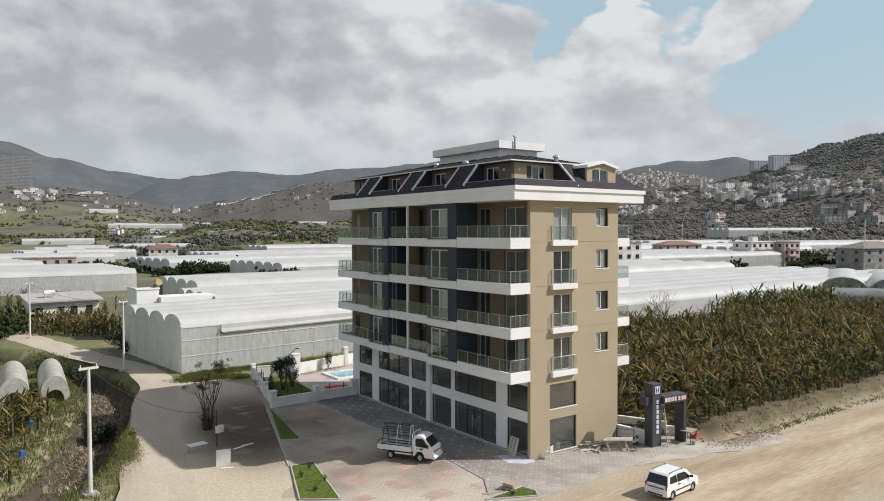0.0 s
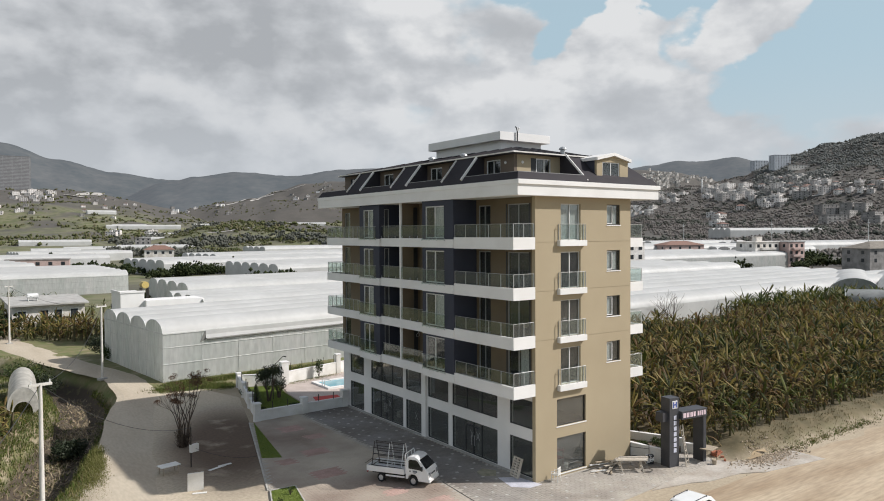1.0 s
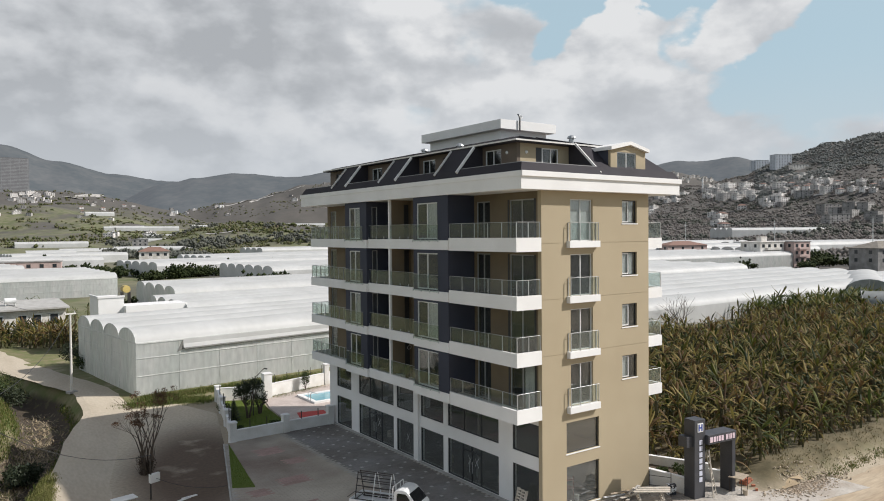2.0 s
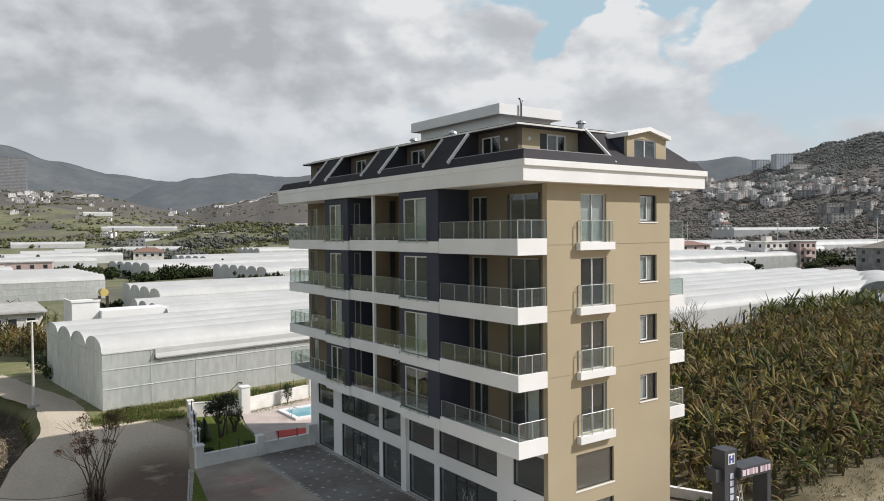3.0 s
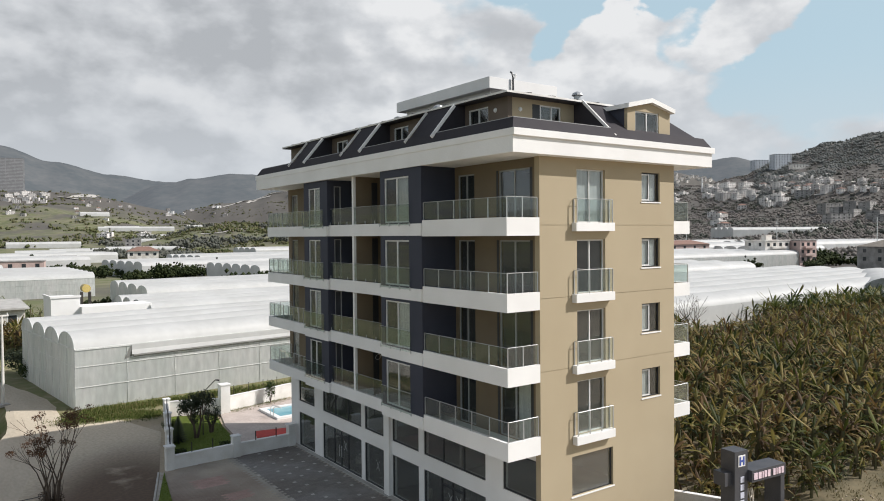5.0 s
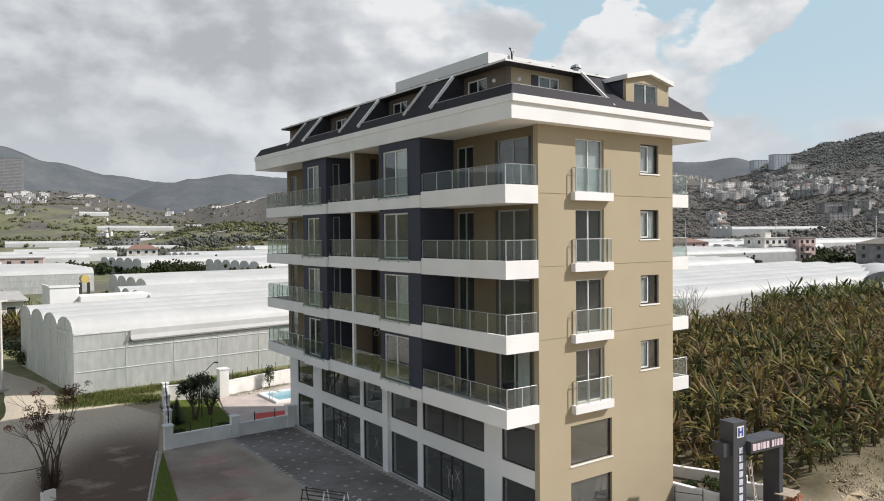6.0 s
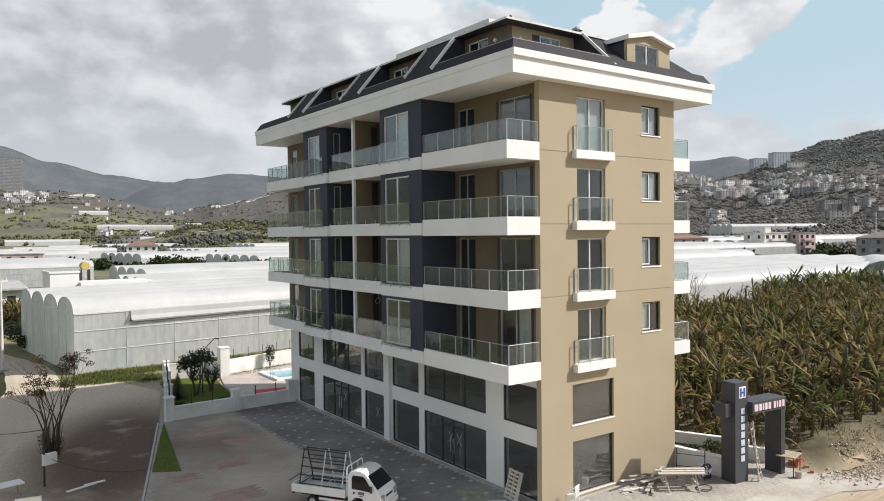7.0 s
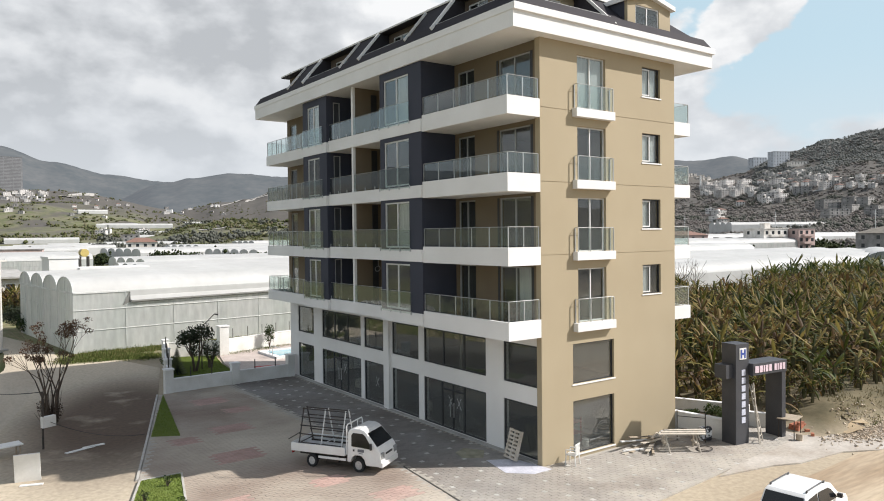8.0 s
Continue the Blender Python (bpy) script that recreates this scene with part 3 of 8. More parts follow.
def mountain_backdrop():
    """Far ranges beyond the valley, their haze put in as a faint bluish emission."""
    m = bpy.data.materials.new("far_slopes_haze_glow")
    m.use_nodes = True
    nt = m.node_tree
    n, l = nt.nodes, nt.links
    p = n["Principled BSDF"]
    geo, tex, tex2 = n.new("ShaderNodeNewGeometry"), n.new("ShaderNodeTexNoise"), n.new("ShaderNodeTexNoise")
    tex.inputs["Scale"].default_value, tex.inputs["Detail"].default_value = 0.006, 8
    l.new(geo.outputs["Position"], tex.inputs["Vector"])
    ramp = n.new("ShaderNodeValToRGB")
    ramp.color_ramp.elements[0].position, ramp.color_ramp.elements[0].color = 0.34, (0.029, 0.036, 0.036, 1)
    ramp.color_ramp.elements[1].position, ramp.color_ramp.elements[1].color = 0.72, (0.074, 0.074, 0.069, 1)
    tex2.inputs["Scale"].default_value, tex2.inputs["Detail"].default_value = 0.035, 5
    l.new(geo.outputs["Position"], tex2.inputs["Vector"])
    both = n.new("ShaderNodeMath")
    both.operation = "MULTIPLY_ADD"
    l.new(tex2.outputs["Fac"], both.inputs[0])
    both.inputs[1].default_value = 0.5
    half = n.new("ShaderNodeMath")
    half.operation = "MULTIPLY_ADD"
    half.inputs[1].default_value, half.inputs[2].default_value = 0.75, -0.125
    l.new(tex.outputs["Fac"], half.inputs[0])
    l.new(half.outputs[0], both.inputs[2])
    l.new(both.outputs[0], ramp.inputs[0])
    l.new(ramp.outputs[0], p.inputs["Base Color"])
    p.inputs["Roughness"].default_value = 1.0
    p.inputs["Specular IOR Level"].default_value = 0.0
    # the glow stands in for haze in front of the slopes
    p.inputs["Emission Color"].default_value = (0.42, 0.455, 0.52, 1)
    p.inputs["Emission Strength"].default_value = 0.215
    for name, dist, table, seed in (
        ("far_mountains", 4300.0, ((-40, 5.0), (-10, 7.0), (0, 6.7), (4, 6.35), (7.3, 5.4), (10.9, 4.6), (14.6, 4.15), (20, 3.9), (30, 4.6), (36, 5.8), (42, 5.2), (46, 4.6), (49.4, 4.75), (51.5, 5.1), (53.6, 5.45), (55.6, 5.35), (57.5, 5.55), (59.4, 5.15), (62, 4.6), (75, 4.0), (110, 3.0)), 2.0),
        ("near_mountains", 3300.0, ((0, 0.5), (8, 1.2), (11, 2.6), (14.6, 4.0), (16.6, 4.45), (19.8, 4.8), (23.6, 4.62), (27, 5.1), (29.6, 5.2), (34, 5.6), (40, 4.9), (46, 3.0), (52, 1.0)), 5.0),
    ):
        g = Geo()
        rows = []
        lo, hi = table[0][0], table[-1][0]
        steps = int((hi - lo) / 0.25)
        for j in range(26):
            s = j / 25
            row = []
            for i in range(steps + 1):
                a = lo + (hi - lo) * i / steps
                top = 15 + dist * math.tan(radians(along(table, a)))
                r = dist * (0.68 + 0.32 * s)
                x, y = -26 + r * math.sin(radians(a)), -28 + r * math.cos(radians(a))
                z = top * s ** 1.15
                z += (30 * noise.noise((x / 260, y / 260, seed)) + 13 * noise.noise((x / 90, y / 90, seed))) * min(1, 3 * s) * (1 - 0.72 * s) + 3.0 * noise.noise((x / 30, y / 30, seed)) * s
                row.append((x, y, z - 4))
            rows.append(row)
        back = [(x * 1.05, y * 1.05, -5) for x, y, z in rows[-1]]
        g.sweep(rows + [back], closed=False)
        tagged(new(name, g.mesh(name, m, smooth=True)), "blue-green wooded mountain range far off, haze painted as a glow", "mountains", kind="structure")


mountain_backdrop()


def strip(name, pts, widths, material, z=0.02, label="", category="road", thick=0.06, step_len=2.0):
    """A road or path laid on the ground along a line."""
    rows = []
    for (p, w0), (q, w1) in zip(zip(pts, widths), zip(pts[1:], widths[1:])):
        d = Vector(q) - Vector(p)
        k = max(1, int(d.length / step_len))
        for i in range(k):
            rows.append((Vector(p) + d * i / k, w0 + (w1 - w0) * i / k))
    rows.append((Vector(pts[-1]), widths[-1]))
    g = Geo()
    rings = []
    for i, (c, w) in enumerate(rows):
        t = (rows[min(i + 1, len(rows) - 1)][0] - rows[max(i - 1, 0)][0]).normalized()
        nrm = Vector((-t.y, t.x))
        wob = 0.35 * noise.noise((c.x / 3, c.y / 3, 2.0))
        a, b = c + nrm * (w / 2 + wob), c - nrm * (w / 2 - wob)
        h = z
        rings.append([(b.x, b.y, h - thick), (b.x * 0.85 + a.x * 0.15, b.y * 0.85 + a.y * 0.15, h), (a.x * 0.85 + b.x * 0.15, a.y * 0.85 + b.y * 0.15, h), (a.x, a.y, h - thick)])
    g.sweep(rings, closed=False)
    return tagged(part(name, g, material), label, category, kind="structure")


ROAD_M = mat("pale_gravel_road", (0.49, 0.425, 0.33), 0.95, second=(0.42, 0.355, 0.27), scale=0.3, fine=4, bump=0.02, mottle=0.2, stretch=(1.5, 0.4, 1))
EARTH_ROAD_M = mat("sandy_earth_road", (0.46, 0.375, 0.270), 0.95, second=(0.315, 0.235, 0.155), scale=0.35, fine=4, bump=0.06, mottle=0.4, stretch=(0.22, 1.5, 1))
strip("road", ((-23.0, -2.0), (-21.5, 8.0), (-18.3, 22.0), (-15.5, 33.0), (-13.2, 41.0), (-13.2, 50.0), (-15.8, 60.0), (-18.5, 72.0), (-22.5, 92.0), (-34.0, 125.0)), (5.5, 5.0, 4.2, 4.2, 4.0, 3.6, 4.2, 5.0, 5.5, 6.0), ROAD_M, 0.03, "pale gravel lane along the ditch")
strip("earth_road", ((-30.0, -16.0), (-6.0, -11.5), (8.0, -11.0), (24.0, -11.0), (60.0, -11.5), (120.0, -13.0)), (10.0, 10.0, 9.0, 9.5, 10.0, 10.0), EARTH_ROAD_M, 0.05, "sandy earth road with wheel tracks", step_len=3.0)
PLOT_M = mat("plot_gravel", (0.490, 0.420, 0.318), 0.95, second=(0.112, 0.075, 0.050), scale=0.42, fine=5, bump=0.03, mottle=0.38, lo=0.12, hi=0.42)


def mud_round(m, x, y, reach, slant, squeeze):
    """Keeps the second tone, wet mud, to one long patch round a spot, its axis leaning off the y axis."""
    n, l = m.node_tree.nodes, m.node_tree.links
    mix = [k for k in n if k.bl_idname == "ShaderNodeMix"][0]
    geo, mp, away, fade, mul = n.new("ShaderNodeNewGeometry"), n.new("ShaderNodeMapping"), n.new("ShaderNodeVectorMath"), n.new("ShaderNodeMapRange"), n.new("ShaderNodeMath")
    mp.vector_type = "TEXTURE"
    mp.inputs["Location"].default_value = (x, y, 0)
    mp.inputs["Rotation"].default_value = (0, 0, radians(slant))
    mp.inputs["Scale"].default_value = (squeeze, 1, 1)
    away.operation, mul.operation = "LENGTH", "MULTIPLY"
    l.new(geo.outputs["Position"], mp.inputs[0])
    l.new(mp.outputs[0], away.inputs[0])
    l.new(away.outputs["Value"], fade.inputs[0])
    fade.interpolation_type = "SMOOTHSTEP"
    fade.inputs[1].default_value, fade.inputs[2].default_value = reach * 1.2, reach * 0.4
    l.new(mix.inputs[0].links[0].from_socket, mul.inputs[0])
    l.new(fade.outputs[0], mul.inputs[1])
    l.new(mul.outputs[0], mix.inputs[0])


mud_round(PLOT_M, -12.0, 19.5, 12.5, -15, 0.42)
PLOT_EDGE = [(-22.5, 4.0), (-15.6, 2.0), (-13.6, 8.2), (-11.6, 14.8), (-8.9, 23.6), (-6.4, 33.0), (-8.0, 38.5), (-13.5, 39.0), (-17.0, 28.0), (-20.0, 14.0)]
ring = []
for (ax, ay), (bx, by) in zip(PLOT_EDGE, PLOT_EDGE[1:] + PLOT_EDGE[:1]):
    for i in range(14):
        x, y = ax + (bx - ax) * i / 14, ay + (by - ay) * i / 14
        loose = 1.6 if ax + bx < -27 and i else 0.0
        ring.append((x + loose * (noise.noise((x * 0.4, y * 0.4, 4.0)) + 0.5 * noise.noise((x * 1.7, y * 1.7, 1.0))), y))
g = Geo().prism(ring, -0.05, 0.022)
tagged(part("plot", g, PLOT_M), "bare gravel plot with patches of mud", "ground", kind="structure")


def inside(x, y, ring):
    hit = False
    for (ax, ay), (bx, by) in zip(ring, ring[1:] + ring[:1]):
        if (ay > y) != (by > y) and x < (bx - ax) * (y - ay) / (by - ay) + ax:
            hit = not hit
    return hit


CREAM_AREA = [(-15.9, 1.6), (-14.0, -1.6), (-7.2, -4.6), (-4.9, -1.2), (-4.4, 3.5), (-4.6, 24.0), (-8.85, 23.6), (-11.48, 14.88), (-13.48, 8.3)]
GREY_AREA = [(-4.9, -1.2), (-7.2, -4.6), (-4.0, -5.4), (0.7, -5.15), (4.0, -4.85), (7.3, -4.6), (12.6, -4.2), (12.6, -0.3), (8.7, -0.05), (0.1, -0.05), (0.1, 24.0), (-4.6, 24.0), (-4.4, 3.5)]
RED_PATCHES = ((-9.5, 1.2, 1.5, 1.1), (-7.6, 3.7, 1.3, 0.8), (-6.3, 1.0, 1.4, 0.8), (-11.4, 3.4, 1.2, 1.2), (-9.3, 9.0, 1.6, 1.2), (-8.0, 13.5, 1.5, 1.0), (-6.4, 17.0, 1.3, 1.0), (-5.8, -1.9, 1.0, 0.7), (-8.6, -1.6, 1.4, 0.8), (-10.5, 12.5, 1.0, 0.9), (-7.0, 20.0, 1.4, 1.2), (-12.4, 0.4, 1.0, 0.7))
cream_pave = tagged(part("pavement", Geo().prism(CREAM_AREA, -0.06, 0.054), JOINT), "cream block paving with faded red patches", "pavement", kind="structure")
tagged(part("pavement", Geo().prism(GREY_AREA, -0.06, 0.052), JOINT), "grey block paving with scattered pale blocks", "pavement", kind="structure")


DUST_M = mat("dusty_concrete", (0.47, 0.435, 0.39), 0.92, second=(0.36, 0.315, 0.265), scale=0.55, fine=9, bump=0.015, mottle=0.3)
tagged(part("pavement", Geo().prism([(4.6, -4.95), (7.4, -5.5), (8.6, -6.0), (11.4, -6.3), (12.9, -7.1), (18.5, -8.0), (18.5, -5.7), (13.8, -4.5), (12.7, -4.1), (7.3, -4.45)], -0.06, 0.058), DUST_M), "dusty concrete apron beside the gate", "pavement", kind="structure")


# ---------- the apartment building ----------
W, L, SOFFIT = 8.6, 24.9, 17.28
LEVELS = [5.26, 8.18, 11.10, 14.09]
house = thing("apartment_building", "six-storey apartment block with tan walls, navy bays and white balconies", "building")
SHOP = ((21.3, 23.65), (15.15, 20.1), (12.45, 14.75), (9.2, 11.75), (3.8, 8.72), (0.42, 2.6))


RIGHT = [5.24 + 2.97 * k for k in range(4)]


def street_wall():
    holes = [(1.78, 4.32, 0.2, 2.43), (1.78, 4.32, 3.14, 4.82)]
    for z in RIGHT:
        holes += [(2.12, 3.86, z + 0.46, z + 2.72), (6.28, 7.56, z + 1.42, z + 2.74)]
    joints = [0.0] + [z + 0.36 for z in RIGHT[1:]] + [SOFFIT]
    part("wall", pierced(Geo(), "x", 0, W, 0, SOFFIT, 0.015, 0.28, holes), TAN, house)
    for a, b in zip(joints, joints[1:]):
        a2, b2 = a + (0.012 if a else 0), b - (0.012 if b < SOFFIT else 0)
        cut = [(p, q, max(r, a2), min(s, b2)) for p, q, r, s in holes if s > a2 and r < b2]
        part("render_panel", pierced(Geo(), "x", 0, W, a2, b2, 0, 0.015, cut), TAN, house)
    flat_window(house, "x", 1.78, 4.32, 0.2, 2.43, 0.10, 1, "shop_window", (), bar=0.05, sill=True)
    flat_window(house, "x", 1.78, 4.32, 3.14, 4.82, 0.10, 1, "shop_window", (), bar=0.05, sill=True)
    for k, z in enumerate(RIGHT):
        flat_window(house, "x", 2.12, 3.86, z + 0.46, z + 2.72, 0.12, 1, "balcony_door", (0.5,), PALEFRAME, 0.055, curtain=(0, 0, 0, 0.97)[k])
        w = flat_window(house, "x", 6.28, 7.56, z + 1.42, z + 2.74, 0.10, 1, "window", (0.5,), FRAME, 0.05, sill=True, curtain=(0.5, 0.5, 0.86, 0.86)[k])
        part("sash", Geo().box(6.34, 6.40, 0.095, 0.12, z + 1.48, z + 2.68).box(6.86, 6.92, 0.095, 0.12, z + 1.48, z + 2.68).box(6.40, 6.86, 0.095, 0.12, z + 1.48, z + 1.54).box(6.40, 6.86, 0.095, 0.12, z + 2.62, z + 2.68), PALEFRAME, w, "white sliding sash")


def railing(parent, runs, low, high, gap=1.05, posts=True):
    """Glass panes between slim posts under a thin rail, along runs of plan points."""
    placed = set()
    for (ax, ay), (bx, by) in runs:
        d = Vector((bx - ax, by - ay))
        k = max(1, round(d.length / gap))
        u = d / k
        nrm = Vector((-d.y, d.x)).normalized()
        for i in range(k + 1):
            x, y = ax + u.x * i, ay + u.y * i
            h = high - 0.02 if posts else low + 0.16
            if (round(x, 2), round(y, 2)) in placed:
                continue
            placed.add((round(x, 2), round(y, 2)))
            part("post" if posts else "clamp", Geo().box(x - 0.017, x + 0.017, y - 0.017, y + 0.017, low, h), STEEL, parent)
        for i in range(k if d.length > 0.3 else 0):
            p, q = Vector((ax, ay)) + u * (i + (0.035 if posts else 0.006) / u.length), Vector((ax, ay)) + u * (i + 1 - (0.035 if posts else 0.006) / u.length)
            e = nrm * 0.006
            ring = [tuple(p + e), tuple(p - e), tuple(q - e), tuple(q + e)]
            part("glass_pane", Geo().prism(ring, low + 0.05, high - 0.03), RAILGLASS, parent).visible_shadow = False
        part("handrail", Geo().tube((ax, ay, high), (bx, by, high), 0.014 if posts else 0.010, sides=6), STEEL, parent)


def balcony(y0, y1, front, z, band, ends, glass_gap=1.05):
    """A slab with a white upstand along its front, and a railing on that. ends: which ends stand free."""
    g = Geo()
    if "near" in ends:
        g.box(front, -0.004, y0, 0.285, z, z + 0.2).box(front, 0.147, 0.285, y1, z, z + 0.2)
    else:
        g.box(front, 0.147, y0, y1, z, z + 0.2)
    g.box(front, front + 0.13, y0, y1, z + 0.2, z + band)
    runs = [((front + 0.065, y0 + (0.065 if "near" in ends else 0.03)), (front + 0.065, y1 - (0.065 if "far" in ends else 0.03)))]
    if "near" in ends:
        g.box(front + 0.13, -0.004, y0, y0 + 0.13, z + 0.2, z + band)
        runs.append(((front + 0.065, y0 + 0.065), (-0.06, y0 + 0.065)))
    if "far" in ends:
        g.box(front + 0.13, 0.147, y1 - 0.13, y1, z + 0.2, z + band)
        runs.append(((front + 0.065, y1 - 0.065), (0.1, y1 - 0.065)))
    b = part("balcony", g, WHITE, house)
    railing(b, runs, z + band, z + 1.53, glass_gap, bool(ends))
    return b


def bay_band(y0, y1, front, z, g0, g1):
    """The white band under a bay, with a frameless glass guard clamped to its outer face."""
    b = part("balcony", Geo().box(front, 0.147, y0, y1, z, z + 0.2).box(front, front + 0.15, y0, y1, z + 0.2, z + 0.56), WHITE, house)
    railing(b, [((front - 0.035, g0 + 0.02), (front - 0.035, g1 - 0.02))], z + 0.45, z + 1.50, 0.9, False)
    return b


def yard_side():
    for z in LEVELS:
        a = balcony(-0.0, 5.84, -1.73, z, 0.73, ("near",))
        bay_band(5.85, 9.44, -1.80, z + 0.03, 6.72, 9.44)
        balcony(9.45, 15.44, -1.55, z + 0.03, 0.62, ())
        bay_band(15.45, 18.49, -1.70, z + 0.03, 15.85, 18.49)
        balcony(18.5, 24.6, -1.48, z + 0.03, 0.62, ("far",), 0.75)
    def doors(list_):
        return [(p, q, z + 0.22, z + 2.80) for z in LEVELS for p, q in list_]
    for y0, y1, list_, m in ((0.281, 5.85, ((0.72, 2.70), (4.38, 5.62)), TAN_SHADED), (9.45, 12.68, ((9.8, 10.7),), TAN_SHADED), (12.82, 15.45, ((13.3, 14.4),), NAVY), (18.5, L, ((19.6, 21.2), (23.4, 24.4)), TAN_SHADED)):
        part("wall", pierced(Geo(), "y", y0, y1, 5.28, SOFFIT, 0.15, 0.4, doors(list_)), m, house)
        for z in LEVELS:
            for p, q in list_:
                flat_window(house, "y", p, q, z + 0.22, z + 2.80, 0.2, 1, "balcony_door", (0.5,) if q - p > 1.0 else (), GREYFRAME, curtain=0.45 if (int(p * 10 + z) % 4 == 0) else 0)
                if q - p > 1.9:
                    part("door_jamb", Geo().box(0.143, 0.149, p - 0.16, p - 0.004, z + 0.24, z + 2.80).box(0.143, 0.149, q + 0.004, q + 0.14, z + 0.24, z + 2.80), FRAME, house)
    for z, y in ((LEVELS[0], 11.9), (LEVELS[1], 9.9), (LEVELS[2], 11.0)):
        loop = [(-0.5 + 0.16 * math.sin(0.55 * i), y + 0.1 * math.sin(0.3 * i), z + 2.55 - 0.14 * (1 - math.cos(0.55 * i))) for i in range(13)]
        part("cable_coil", Geo().bend([(-0.5, y, z + 2.9)] + loop, 0.012, 4), PALEFRAME, house)
    part("divider_wall", Geo().box(-1.36, 0.15, 12.68, 12.82, 5.9, SOFFIT), TAN_SHADED, house)
    for z in LEVELS:
        part("door_leaf", Geo().box(-0.38, -0.04, 12.64, 12.677, z + 0.22, z + 2.9), FRAME, house, "dark door beside the divider wall")
    part("divider_edge", Geo().box(-1.5, -1.36, 12.66, 12.84, 5.9, SOFFIT), WHITE, house)
    for y0, y1, w0, w1, fx in ((5.85, 9.45, 6.9, 9.1, -1.755), (15.45, 18.5, 16.36, 17.93, -1.655)):
        for z, top in zip(LEVELS, [k + 0.03 for k in LEVELS[1:]] + [SOFFIT]):
            low = z + 0.586
            g = pierced(Geo(), "y", y0, y1, low, top, fx, fx + 0.2, [(w0, w1, z + 0.66, z + 2.82)])
            slits = [(-1.22, -0.80, z + 0.6, z + 2.85)] if y0 > 12 else []
            pierced(g, "x", fx + 0.2, 0.15, low, top, y0, y0 + 0.2, slits)
            for p, q, s0, s1 in slits:
                door = part("side_door", Geo().box(p + 0.04, q - 0.04, y0 + 0.06, y0 + 0.10, s0 + 0.04, s1 - 0.04), DARKDOOR, house)
                part("frame", Geo().box(p, p + 0.04, y0 - 0.01, y0 + 0.1, s0, s1).box(q - 0.04, q, y0 - 0.01, y0 + 0.1, s0, s1).box(p + 0.04, q - 0.04, y0 - 0.01, y0 + 0.1, s1 - 0.04, s1), GREYFRAME, door)
            g.box(fx + 0.2, 0.15, y1 - 0.2, y1, low, top)
            part("bay", g, NAVY, house, "navy rendered bay")
        for i, z in enumerate(LEVELS):
            flat_window(house, "y", w0, w1, z + 0.66, z + 2.82, fx + 0.05, 1, "bay_window", (0.5,), PALEFRAME, 0.07, curtain=0.5 if i % 2 else 0)


def shop_front():
    holes = [(p, q, z0, z1) for p, q in SHOP for z0, z1 in ((0.12, 2.36), (3.1, 4.82))]
    g = pierced(Geo(), "y", 0.285, L, 0, 5.258, 0.2, 0.5, holes)
    part("shop_wall", g, WHITE, house, "white rendered shop front")
    part("pilaster", Geo().box(0.02, 0.2, 11.82, 12.36, 0, 5.258), WHITE, house)
    part("plinth", Geo().box(-0.06, 0.2, 0.3, L - 0.02, 0.0, 0.11), CONCRETE, house)
    for y, z in ((13.4, 1.3), (5.9, 1.45), (6.55, 1.45), (17.2, 1.5)):
        for s in (-1, 1):
            part("tape_strip", Geo().sweep([[(0.262, y + s * 0.17 - 0.010, z - 0.27), (0.262, y + s * 0.17 + 0.010, z - 0.27), (0.266, y + s * 0.17 + 0.010, z - 0.27), (0.266, y + s * 0.17 - 0.010, z - 0.27)], [(0.262, y - s * 0.17 - 0.010, z + 0.27), (0.262, y - s * 0.17 + 0.010, z + 0.27), (0.266, y - s * 0.17 + 0.010, z + 0.27), (0.266, y - s * 0.17 - 0.010, z + 0.27)]]), PALEFRAME, house, "white tape across a new pane")
    for p, q in SHOP:
        k = (0.335, 0.67) if q - p > 4 else ()
        flat_window(house, "y", p, q, 3.1, 4.82, 0.24, 1, "shop_window", k, FRAME, 0.07)
        w = flat_window(house, "y", p, q, 0.12, 2.36, 0.24, 1, "shop_window", (0.34, 0.52, 0.70) if q - p > 4 else (), FRAME, 0.07)
        if q - p > 4:
            a, b = p + (q - p) * 0.34, p + (q - p) * 0.70
            part("door_head", Geo().box(0.236, 0.31, a, b, 1.96, 2.05), FRAME, w)
            for s in (0.49, 0.55):
                y = p + (q - p) * s
                part("door_handle", Geo().tube((0.19, y, 0.75), (0.19, y, 1.45), 0.02, sides=6), STEEL, w)


